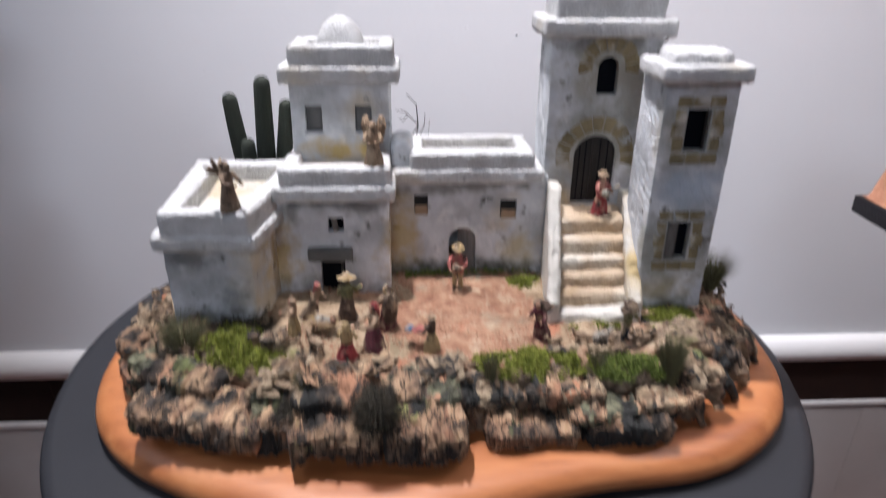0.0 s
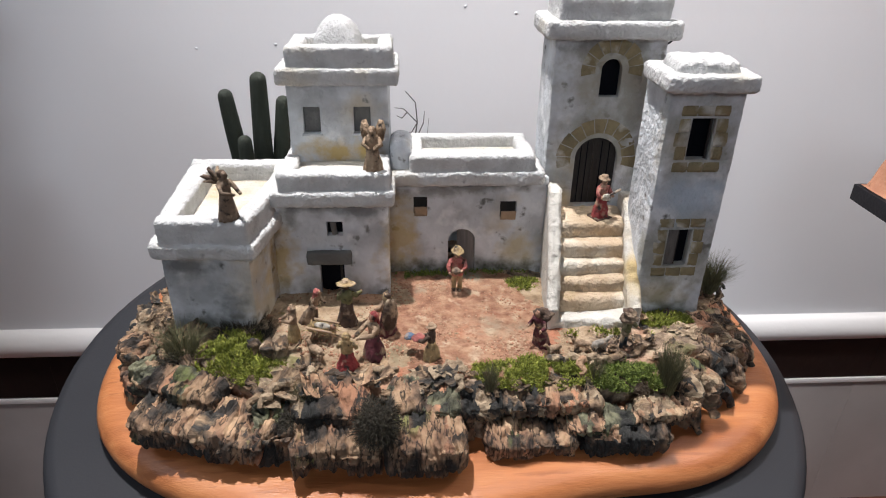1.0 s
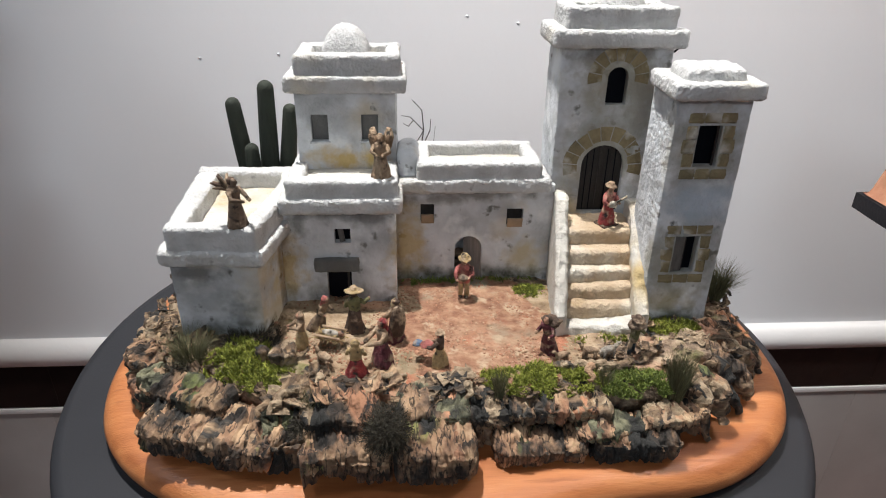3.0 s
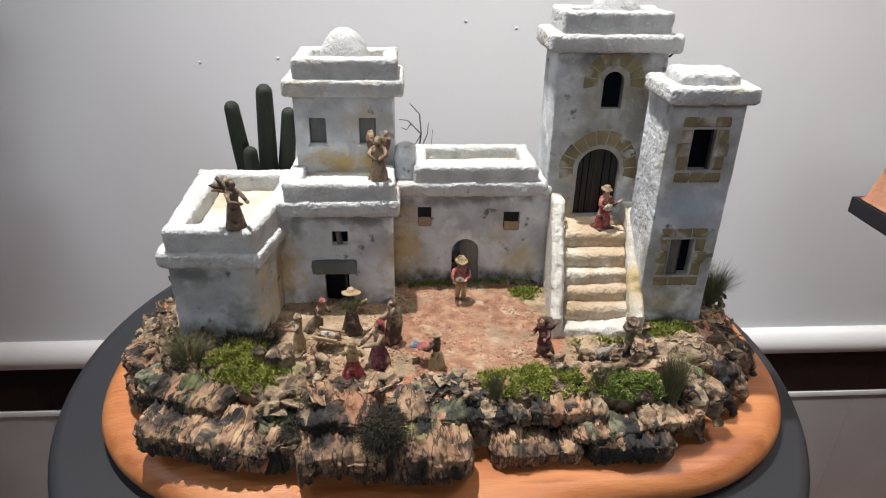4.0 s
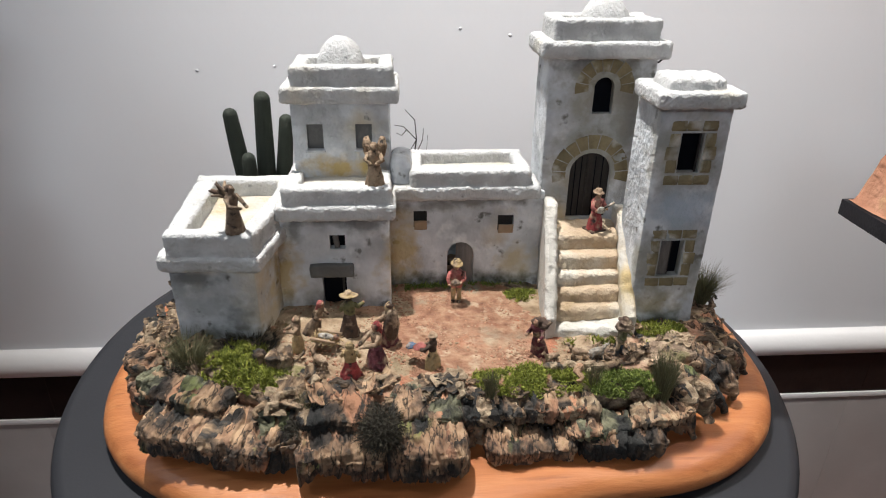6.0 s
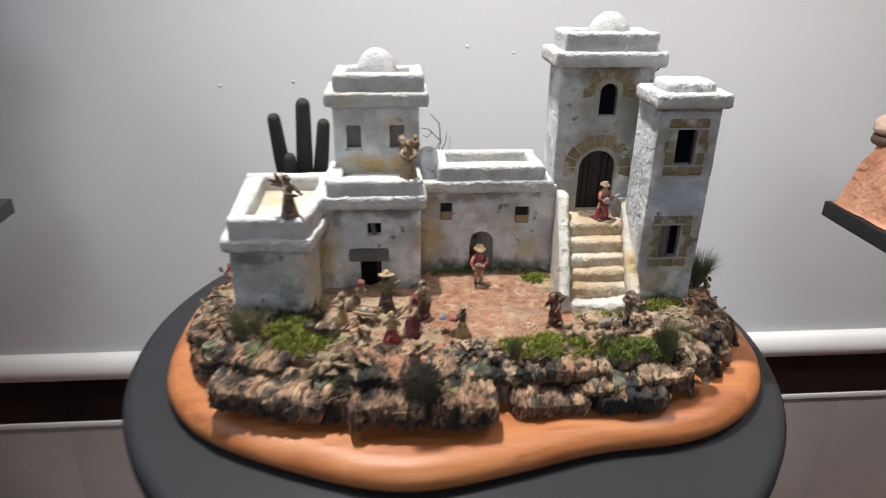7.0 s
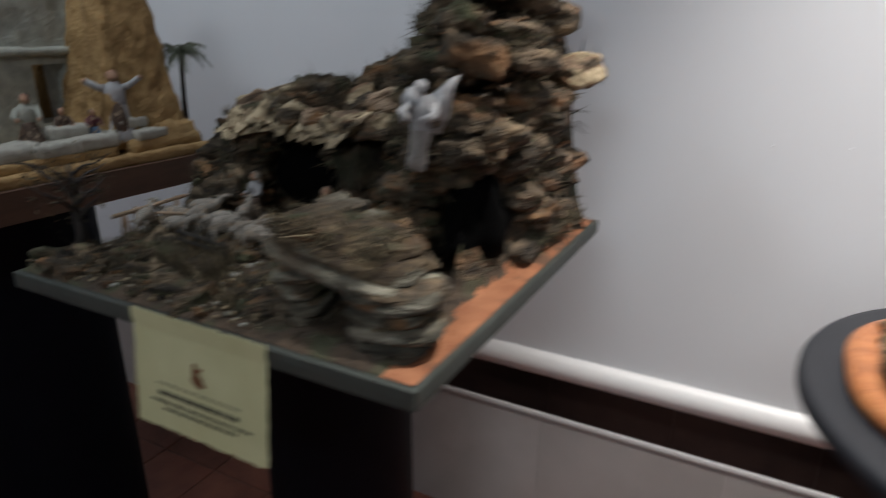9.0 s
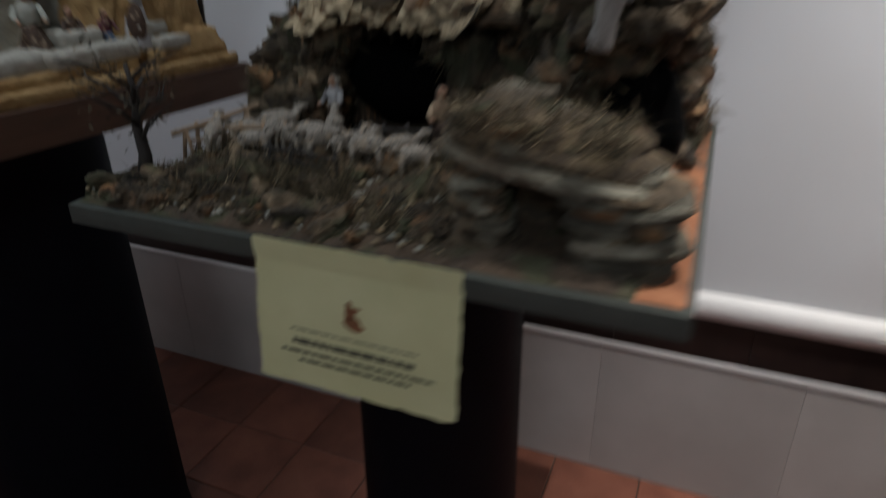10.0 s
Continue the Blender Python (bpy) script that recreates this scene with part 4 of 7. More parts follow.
# first entries also serve as the painted shade of a slab's underside
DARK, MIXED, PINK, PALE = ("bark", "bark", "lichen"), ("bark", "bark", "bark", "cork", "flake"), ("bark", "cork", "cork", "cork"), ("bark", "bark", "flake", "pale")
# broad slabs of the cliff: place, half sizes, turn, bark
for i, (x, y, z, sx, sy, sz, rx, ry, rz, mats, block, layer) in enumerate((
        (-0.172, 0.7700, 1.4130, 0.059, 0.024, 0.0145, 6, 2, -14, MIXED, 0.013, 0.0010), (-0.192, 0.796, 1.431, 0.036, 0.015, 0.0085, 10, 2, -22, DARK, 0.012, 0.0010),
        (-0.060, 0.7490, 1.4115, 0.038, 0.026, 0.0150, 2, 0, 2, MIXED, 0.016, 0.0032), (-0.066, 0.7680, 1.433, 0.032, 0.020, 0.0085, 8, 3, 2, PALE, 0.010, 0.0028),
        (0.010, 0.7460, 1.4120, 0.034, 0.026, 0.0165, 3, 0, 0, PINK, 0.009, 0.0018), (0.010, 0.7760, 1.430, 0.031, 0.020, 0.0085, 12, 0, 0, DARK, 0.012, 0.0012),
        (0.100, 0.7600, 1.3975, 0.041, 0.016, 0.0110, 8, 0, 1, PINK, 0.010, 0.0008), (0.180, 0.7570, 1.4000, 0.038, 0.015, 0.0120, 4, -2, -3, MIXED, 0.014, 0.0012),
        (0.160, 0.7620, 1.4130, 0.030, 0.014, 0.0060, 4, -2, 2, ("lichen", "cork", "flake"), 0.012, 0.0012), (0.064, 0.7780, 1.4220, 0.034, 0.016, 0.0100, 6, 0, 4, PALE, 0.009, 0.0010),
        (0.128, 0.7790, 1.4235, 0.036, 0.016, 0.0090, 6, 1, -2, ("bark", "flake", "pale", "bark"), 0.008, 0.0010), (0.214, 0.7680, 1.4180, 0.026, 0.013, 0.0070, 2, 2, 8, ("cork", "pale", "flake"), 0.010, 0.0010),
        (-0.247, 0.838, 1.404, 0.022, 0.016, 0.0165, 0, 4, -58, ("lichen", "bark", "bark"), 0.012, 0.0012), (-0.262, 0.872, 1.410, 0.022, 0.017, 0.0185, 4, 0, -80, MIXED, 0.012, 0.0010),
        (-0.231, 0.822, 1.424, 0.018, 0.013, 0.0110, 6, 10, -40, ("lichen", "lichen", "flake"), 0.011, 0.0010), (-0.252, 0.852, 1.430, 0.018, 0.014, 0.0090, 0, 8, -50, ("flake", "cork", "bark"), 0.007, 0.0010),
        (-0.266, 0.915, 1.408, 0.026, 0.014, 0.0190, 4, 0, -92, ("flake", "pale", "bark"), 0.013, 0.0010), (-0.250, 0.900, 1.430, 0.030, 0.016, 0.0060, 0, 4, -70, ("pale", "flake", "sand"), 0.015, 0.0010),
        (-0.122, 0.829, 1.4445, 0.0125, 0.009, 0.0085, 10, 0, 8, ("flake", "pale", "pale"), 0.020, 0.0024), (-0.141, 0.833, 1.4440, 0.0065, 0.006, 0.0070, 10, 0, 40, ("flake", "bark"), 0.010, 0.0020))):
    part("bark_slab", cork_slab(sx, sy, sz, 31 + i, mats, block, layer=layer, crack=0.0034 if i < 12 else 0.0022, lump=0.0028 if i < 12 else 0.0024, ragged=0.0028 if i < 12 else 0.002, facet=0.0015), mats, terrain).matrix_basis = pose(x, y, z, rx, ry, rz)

# dark knobbly clumps between the slabs
for i, (x, y, z, sx, sy, sz) in enumerate(((-0.112, 0.7520, 1.408, 0.017, 0.014, 0.014), (-0.122, 0.7700, 1.418, 0.012, 0.012, 0.010), (-0.100, 0.7690, 1.421, 0.011, 0.011, 0.009), (0.051, 0.7760, 1.402, 0.012, 0.012, 0.014), (0.235, 0.7850, 1.404, 0.017, 0.014, 0.017), (0.243, 0.7960, 1.420, 0.013, 0.012, 0.012))):
    part("bark_piece", Geo().add(*bark(sx, sy, sz, 140 + i, 36, 0.5, 1.7)), "bark" if i != 1 else "lichen", terrain, "", False).matrix_basis = pose(x, y, z, 0, 0, i * 40)

# twisted fingers of bark that hang over the flank of the plinth
for i, (xa, ya, xb, yb, w) in enumerate(((0.232, 0.800, 0.252, 0.768, 0.010), (0.246, 0.806, 0.270, 0.778, 0.012), (0.262, 0.822, 0.292, 0.798, 0.011), (0.270, 0.838, 0.312, 0.818, 0.012), (0.280, 0.856, 0.328, 0.838, 0.010), (0.286, 0.876, 0.346, 0.858, 0.012), (0.290, 0.900, 0.344, 0.890, 0.012), (0.292, 0.925, 0.332, 0.925, 0.013), (0.296, 0.950, 0.326, 0.965, 0.013))):
    r = random.Random(60 + i)
    foot = 1.389 + (0.012 if i in (1, 4) else 0.0) + (0.014 if i > 6 else 0.0)
    g, pts, rad, o = Geo(), [], [], Vector((i * 2.7, i, 4))
    for k in range(26):
        t = k / 25
        z = 1.434 - (1.434 - foot) * t ** 2.1 + 0.003 * noise.noise(Vector((t * 5, i, 0)))
        pts.append(Vector((xa + (xb - xa) * t + 0.006 * noise.noise(Vector((t * 3, 0, 0)) + o), ya + (yb - ya) * t + 0.006 * noise.noise(Vector((t * 3, 5, 0)) + o), z)))
        rad.append(0.78 * w * (0.62 + 0.5 * math.sin(math.pi * min(1.0, t * 1.1)) ** 0.8) * (1 + 0.25 * noise.noise(Vector((t * 9, 2, 0)) + o)) * (1 if t < 0.93 else 0.7))
    g.tube(pts, rad, 30)
    g.bent(lambda p: p + Vector((noise.noise(p * 60 + o), noise.noise(p * 60 - o), 0.8 * noise.noise(p * 60 + o * 2))) * 0.0050 + Vector((noise.noise(p * 190 + o), noise.noise(p * 190 - o), noise.noise(p * 190))) * 0.0022 - Vector((1, -0.6, 0.3)) * 0.006 * max(0.0, noise.noise(p * 75 + o) - 0.15))
    g.m = [(0, 0, 1, 2)[min(3, max(0, int(1.7 + 4.2 * noise.noise(Vector(g.v[f[0]]) * 48 + o))))] for f in g.f]
    part("bark_finger", g, ("bark", "flake", "pale"), terrain, "", False)

# smaller pieces round the back and the flanks, a few on the front
for course in range(3):
    a = math.radians(150)
    while a < math.radians(405):
        p, q = rim_line(a), rim_line(a + 0.02)
        t = (q - p).normalized()
        out = Vector((t.y, -t.x, 0))
        turn = math.degrees(math.atan2(t.y, t.x))
        s = rnd.uniform(0.6, 1.15)
        if course == 0:
            place = p - out * rnd.uniform(0.004, 0.018) + Vector((0, 0, 1.385 + 0.011 * s))
        elif course == 1:
            place = p - out * rnd.uniform(0.014, 0.028) + Vector((0, 0, 1.410 + 0.008 * rnd.random()))
            s *= 0.8
        else:
            place = p - out * rnd.uniform(0.026, 0.050) + Vector((0, 0, 1.4275 + 0.004 * rnd.random()))
            s *= 0.5
        size = (s * rnd.uniform(0.7, 1.2), s * rnd.uniform(0.7, 1.0), s * rnd.uniform(0.6, 1.0))
        if (p.y > (0.87, 0.87, 0.84)[course] and (p.x > 0.1 or p.y > 0.95)) or (course == 2 and rnd.random() < 0.16 and not mossy(place.x, place.y)):
            put_bark(bark_meshes, place, (rnd.uniform(-18, 18), rnd.uniform(-14, 14), turn + rnd.uniform(-25, 25)), size, terrain)
        a += (0.075 if course == 0 else 0.055) * (0.45 + 0.9 * (0.2 / max(0.18, (p - c0).length)))

# thin plates of bark on the slope below the square
plate_meshes = [[Geo().add(*flake(0.019, 0.011, 40 + i)).mesh("bark_plate", mats_of(m), False) for i in range(3)] for m in ("cork", "pale", "flake")]
for x, y, z, k, turn, m in ((-0.072, 0.783, 1.4385, 1.1, 20, 0), (-0.050, 0.788, 1.4375, 1.0, 8, 0), (-0.035, 0.797, 1.4380, 0.9, 28, 2), (0.004, 0.787, 1.4370, 0.8, 75, 1), (0.022, 0.790, 1.4400, 0.9, -10, 2), (0.030, 0.797, 1.4420, 0.8, 20, 1),
                            (-0.095, 0.782, 1.4360, 0.9, 60, 1), (-0.108, 0.789, 1.4390, 0.8, 70, 2), (-0.118, 0.781, 1.4330, 0.8, 95, 1), (-0.150, 0.868, 1.4400, 0.8, 20, 1), (-0.215, 0.858, 1.4410, 1.1, 24, 0), (0.262, 0.850, 1.4400, 0.7, -40, 1)):
    put_bark(plate_meshes[m], (x, y, z), (rnd.uniform(-10, 14), rnd.uniform(-12, 12), turn), (k, k, k * 0.7), terrain, "bark_plate")

# pale curled roots
for i, (x, y, z, l, turn, up) in enumerate(((-0.128, 0.774, 1.436, 0.017, 80, 0.006), (-0.116, 0.777, 1.435, 0.020, 60, 0.010), (-0.106, 0.785, 1.437, 0.018, 40, 0.009), (-0.094, 0.790, 1.438, 0.016, 55, 0.008), (-0.086, 0.797, 1.438, 0.014, 100, 0.010), (-0.030, 0.802, 1.4385, 0.024, 14, 0.003), (-0.062, 0.797, 1.4385, 0.018, -10, 0.004),
                                           (0.146, 0.812, 1.4385, 0.018, 10, 0.006), (0.164, 0.809, 1.4385, 0.022, -6, 0.008), (0.184, 0.812, 1.4385, 0.018, 20, 0.006), (0.150, 0.803, 1.437, 0.014, 70, 0.009), (0.128, 0.810, 1.438, 0.014, -30, 0.007), (0.208, 0.822, 1.4385, 0.016, 40, 0.006), (0.040, 0.783, 1.438, 0.014, 80, 0.009))):
    o = Vector((i * 1.9, i, 0))
    c, d = math.cos(math.radians(turn)), math.sin(math.radians(turn))
    pts = []
    for k in range(14):
        t = k / 13
        side = 0.006 * noise.noise(Vector((t * 3.5, 0, 0)) + o)
        pts.append((x + c * l * (t - 0.5) * 1.5 - d * side, y + d * l * (t - 0.5) * 1.5 + c * side, z + up * math.sin(math.pi * t) * (0.7 + 0.5 * noise.noise(Vector((t * 4, 7, 0)) + o)) - 0.001))
    g = Geo().tube(pts, [0.0026 * (0.35 + math.sin(math.pi * (0.1 + 0.8 * k / 13))) * (1 + 0.4 * noise.noise(Vector((k * 0.7, 3, 0)) + o)) for k in range(14)], 9)
    g.bent(lambda p: p + Vector((noise.noise(p * 330), noise.noise(p * 330 + o), noise.noise(p * 330 - o))) * 0.0010)
    part("root", g, "pale" if i % 3 else "flake", terrain, "", False)

# loose flakes over the edge of the square
placed = 0
while placed < 210:
    a = rnd.uniform(math.radians(165), math.radians(390))
    s = rnd.uniform(0.70, 0.985)
    p = c0 + (rim_line(a) - c0) * s
    if in_plaza(p.x, p.y) > 0.10 or p.y > 0.99 or (-0.14 > p.x > -0.23 and p.y > 0.872) or mossy(p.x, p.y):
        continue
    k = rnd.choice((0.35, 0.5, 0.65, 0.85)) * (0.6 if p.x > 0.13 else 1.0)
    put_bark(flake_meshes, (p.x, p.y, ground(p.x, p.y) + rnd.uniform(0.0005, 0.0045)), (rnd.uniform(-34, 34), rnd.uniform(-34, 34), rnd.uniform(0, 360)), (k * 1.2, k, k), terrain, "bark_flake")
    placed += 1
# crumbs of clay and grit
g = Geo()
for i in range(12000):
    x, y = rnd.uniform(-0.2, 0.28), rnd.uniform(0.77, 0.965)
    r = rnd.choice((0.0004, 0.0006, 0.0008, 0.0012)) * rnd.uniform(0.7, 1.3) * (1.35 if y < 0.86 else 0.9)
    if in_plaza(x, y) > 0 and noise.noise(Vector((x * 26, y * 26, 9))) + 0.35 * rnd.random() + 2.5 * max(0.0, 0.85 - y) > 0.20:
        g.blob((x, y, ground(x, y)), (r, r, r * 0.7), 0.6, i, 3, rnd.choice((0, 1, 1)))
tagged(part("crumbs", g, ("soil", "gravel"), terrain, "crumbs of clay and grit"), kind="stuff")

# ---- the white houses ----


def house(name, label):
    return thing(name, label, "model house", (0, 0, 0), "white houses of the model village")


def shell(lo, hi, holes, seed, bend=None):
    """Hollow uneven walls with openings."""
    g = Geo().rbox(lo, hi, 0.003, 0.0035, 0.0005, 90, seed)
    inner = Geo().box((lo[0] + 0.009, lo[1] + 0.009, lo[2] + 0.008), (hi[0] - 0.009, hi[1] - 0.009, hi[2] - 0.008))
    if bend:
        g.bent(bend), inner.bent(bend)
    return carve(g, [inner] + holes, "plaster", "wall")


def voussoirs(parent, xc, zc, r0, r1, n, y, a0=0, a1=180):
    """Tan stones round the head of an arch."""
    step = (a1 - a0) / n
    half = math.radians(step * 0.485)
    line = [(r0 * math.cos(math.pi / 2 + t * half), r0 * math.sin(math.pi / 2 + t * half)) for t in (-1, 0, 1)] + [(r1 * math.cos(math.pi / 2 + t * half), r1 * math.sin(math.pi / 2 + t * half)) for t in (1, 0, -1)]
    m = len(line)
    verts = [(x, 0.003, z) for x, z in line] + [(x * 0.93, -0.0004, r0 + (z - r0) * 0.90 + 0.0008) for x, z in line]
    data = Geo().add(verts, [tuple(range(m)), tuple(range(2 * m - 1, m - 1, -1))] + [(i, i + m, (i + 1) % m + m, (i + 1) % m) for i in range(m)]).mesh("stone", mats_of("stone"), False)
    for i in range(n):
        a = a0 + step * (i + 0.5) - 90
        s = 1 + 0.04 * random.Random(i * 3 + n).uniform(-1, 1)
        part("stone", data, "stone", parent).matrix_basis = pose(xc, y, zc, 0, -a, 0) @ Matrix.Diagonal((s, 1, s, 1))


def blocks(parent, x0, x1, z0, z1, y, seed, w=0.011, h=0.011):
    """Tan stones round a square window."""
    data = Geo().rbox((-0.5 * w, -0.0004, -0.5 * h), (0.5 * w, 0.004, 0.5 * h), 0.0012, w / 5, 0.0005, 300, seed).mesh("stone", mats_of("stone"))
    r = random.Random(seed)

    def one(x, z, sx, sz):
        part("stone", data, "stone", parent).matrix_basis = pose(x, y, z) @ Matrix.Diagonal((sx * r.uniform(0.97, 1.05), 1, sz * r.uniform(0.97, 1.04), 1))

    for i in range(3):
        x = x0 - w * 1.0 + (x1 - x0 + w * 2.0) * (i + 0.5) / 3
        s = (x1 - x0 + w * 2.0) / 3 / w * 0.97
        one(x, z1 + h * 0.62, s, 0.85)
        one(x, z0 - h * 0.62, s, 0.85)
    n = max(2, round((z1 - z0) / h))
    for i in range(n):
        z = z0 + (z1 - z0) * (i + 0.5) / n
        s = (z1 - z0) / n / h
        one(x0 - w * (0.55 + 0.1 * (i % 2)), z, 0.85 + 0.2 * (i % 2), s)
        one(x1 + w * (0.55 + 0.1 * (i % 2)), z, 0.85 + 0.2 * (i % 2), s)


# low house on the flank, with a roof terrace
lh = house("terrace_house", "low white plastered house with a walled roof terrace")


def splay(p):
    """The plan of the terrace house is wider at the back and its front is slightly turned."""
    right = min(1.0, max(0.0, (p.x + 0.215) / 0.06))
    return (p.x - 0.07 * (p.y - 0.866) * (-0.131 - p.x) / 0.1 + 0.19 * right * min(0.105, max(0.0, p.y - 0.87)), p.y - 0.06 * (p.x + 0.18), p.z)


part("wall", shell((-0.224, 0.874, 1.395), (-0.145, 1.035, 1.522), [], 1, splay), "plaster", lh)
part("cornice", Geo().rbox((-0.230, 0.864, 1.5145), (-0.136, 1.036, 1.530), 0.0042, 0.0017, 0.0008, 260, 2).bent(splay), "rim", lh)
part("parapet", ring((-0.221, 0.867, 1.524), (-0.1405, 1.026, 1.552), 0.017, seed=3, front=0.016).bent(splay), "rim", lh)
part("roof", deck((-0.221, 0.867, 1.524), (-0.1405, 1.026, 1.552), 0.017, 1.533, 7).bent(splay), "roof", lh, "yellowed flat roof")

# middle house with a terrace and the domed turret behind it
fh = house("domed_house", "white plastered two-storey house with a domed turret")
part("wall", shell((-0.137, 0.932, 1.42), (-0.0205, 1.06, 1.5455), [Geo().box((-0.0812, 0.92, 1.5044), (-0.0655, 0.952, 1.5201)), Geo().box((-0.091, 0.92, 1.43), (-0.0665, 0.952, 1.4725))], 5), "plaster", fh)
part("cornice", Geo().rbox((-0.132, 0.921, 1.5387), (-0.0137, 1.064, 1.5553), 0.0042, 0.0017, 0.0008, 260, 6), "rim", fh)
part("parapet", ring((-0.1245, 0.925, 1.5504), (-0.0176, 0.994, 1.5725), 0.016, seed=8, back=False), "rim", fh)
part("roof", deck((-0.1245, 0.925, 1.5504), (-0.0176, 1.0, 1.5725), 0.016, 1.5625, 12), "roof", fh, "yellowed flat roof")
part("turret", shell((-0.119, 0.99, 1.55), (-0.0185, 1.058, 1.645), [Geo().box((-0.104, 0.98, 1.591), (-0.087, 1.005, 1.618)), Geo().box((-0.054, 0.98, 1.591), (-0.037, 1.005, 1.618))], 9), "plaster", fh)
part("turret_cornice", Geo().rbox((-0.127, 0.981, 1.640), (-0.0085, 1.066, 1.657), 0.0042, 0.0017, 0.0008, 260, 11), "rim", fh)
part("turret_parapet", ring((-0.1165, 0.985, 1.652), (-0.014, 1.056, 1.677), 0.015, seed=13), "rim", fh)
part("turret_roof", deck((-0.1165, 0.985, 1.652), (-0.014, 1.056, 1.677), 0.015, 1.667, 17), "roof", fh, "yellowed flat roof")
part("dome", Geo().blob((-0.067, 1.019, 1.667), (0.0245, 0.0245, 0.034), 0.06, 4, 18, freq=4), "rim", fh)
for x0, x1 in ((-0.104, -0.087), (-0.054, -0.037)):
    w = part("shutter", Geo().rbox((x0 - 0.001, 0.996, 1.590), (x1 + 0.001, 0.999, 1.619), 0.0006, 0.003, 0.0004), "slab", fh, "grey board closing a small window")
    part("sill", Geo().rbox((x0 - 0.002, 0.988, 1.5885), (x1 + 0.002, 0.995, 1.591), 0.0008, 0.003, 0.0004), "plaster", w)
# black board added across the doorway in place of the shade indoors
part("door", Geo().box((-0.0925, 0.9405, 1.432), (-0.0650, 0.9425, 1.474)), "black", fh, "black board standing for the shade inside the doorway", False)
part("lintel", Geo().rbox((-0.1030, 0.9275, 1.4735), (-0.0580, 0.939, 1.4882), 0.0015, 0.003, 0.0006, 120, 2), "slab", fh, "grey slate lintel over the door")
part("door", Geo().box((-0.0712, 0.937, 1.43), (-0.0690, 0.941, 1.4725)), "dark", fh, "dark timber jamb", False)
leaf = part("shutter", Geo().rbox((-0.0025, -0.001, 0), (0.0032, 0.001, 0.0145), 0.0004, 0.003, 0.0002), "door", fh, "grey shutter hanging askew")
leaf.matrix_basis = pose(-0.0740, 0.9345, 1.5047, 0, -7, 12)
# another added black board gives this window its dark interior shade
part("window_back", Geo().box((-0.085, 0.9415, 1.500), (-0.061, 0.9435, 1.524)), "black", fh, "black board standing for the shade inside the window", False)

# long house with the arched door
mh = house("arched_door_house", "low white plastered house with an arched door")
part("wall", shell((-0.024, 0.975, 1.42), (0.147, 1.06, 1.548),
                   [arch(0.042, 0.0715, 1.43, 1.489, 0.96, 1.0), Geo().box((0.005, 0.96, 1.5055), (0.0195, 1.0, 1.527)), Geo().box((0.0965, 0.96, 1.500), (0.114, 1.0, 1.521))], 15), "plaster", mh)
part("cornice", Geo().rbox((-0.018, 0.966, 1.541), (0.1405, 1.064, 1.557), 0.0042, 0.0017, 0.0008, 260, 16), "rim", mh)
part("parapet", ring((0.001, 0.969, 1.552), (0.1295, 1.047, 1.5735), 0.014, seed=18, front=0.024), "rim", mh)
part("roof", deck((0.001, 0.969, 1.552), (0.1295, 1.047, 1.5735), 0.014, 1.561, 22), "roof", mh, "yellowed flat roof")
part("buttress", Geo().rbox((-0.0185, 0.975, 1.55), (0.004, 1.03, 1.584), 0.010, 0.0035, 0.0012, 80, 19), "plaster", mh)
v, f = arch(0.0, 0.0262, 0.0, 0.056, 0.0, 0.0022).v, arch(0.0, 0.0262, 0.0, 0.056, 0.0, 0.0022).f
leaf = part("door", Geo().add(v, f), "ashen", mh, "arched grey door standing ajar", False)
leaf.matrix_basis = pose(0.0712, 0.979, 1.4325, 0, 0, 180 - 52) @ Matrix.Diagonal((1, 1, 1, 1))
for i, (x0, x1, z0, z1) in enumerate(((0.005, 0.0195, 1.5055, 1.527), (0.0965, 0.114, 1.500, 1.521))):
    s = part("shutter", Geo().rbox((0, -0.001, 0), (x1 - x0 - 0.001, 0.001, (z1 - z0) * 0.52), 0.0004, 0.003, 0.0003, 150, i), "sill", mh, "small wooden flap in a window")
    s.matrix_basis = pose(x0 + 0.0005, 0.973 + 0.001, z0 + 0.0005, 14, 0, 0)
    # a dark board stands for the shade behind each opening
    part("window_back", Geo().box((x0 - 0.001, 0.9815, z0 - 0.001), (x1 + 0.001, 0.9835, z1 + 0.001)), "dark", mh, smooth=False)

# tall tower with the stairs
tt = house("bell_tower", "tall white plastered tower with arched openings and a dome")
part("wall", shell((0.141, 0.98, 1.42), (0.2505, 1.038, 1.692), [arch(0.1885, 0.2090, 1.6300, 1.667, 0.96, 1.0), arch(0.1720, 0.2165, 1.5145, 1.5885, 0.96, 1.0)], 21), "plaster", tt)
part("cornice", Geo().rbox((0.130, 0.969, 1.686), (0.259, 1.042, 1.703), 0.0042, 0.0017, 0.0008, 260, 22), "rim", tt)
part("parapet", ring((0.1415, 0.975, 1.698), (0.2475, 1.034, 1.723), 0.015, seed=24), "rim", tt)
part("roof", deck((0.1415, 0.975, 1.698), (0.2475, 1.034, 1.723), 0.015, 1.713, 28), "roof", tt, "yellowed flat roof")
part("dome", Geo().blob((0.1975, 1.004, 1.713), (0.0245, 0.0235, 0.030), 0.06, 6, 18, freq=4), "rim", tt)
voussoirs(tt, 0.1988, 1.6565, 0.0160, 0.0310, 9, 0.9797, -12, 192)
voussoirs(tt, 0.1943, 1.5655, 0.0265, 0.0425, 11, 0.9797, -14, 194)
d = part("door", Geo().rbox((0.1712, 0.9855, 1.512), (0.2172, 0.9885, 1.590), 0.0005, 0.006, 0.0003), "dark", tt, "dark timber double door")
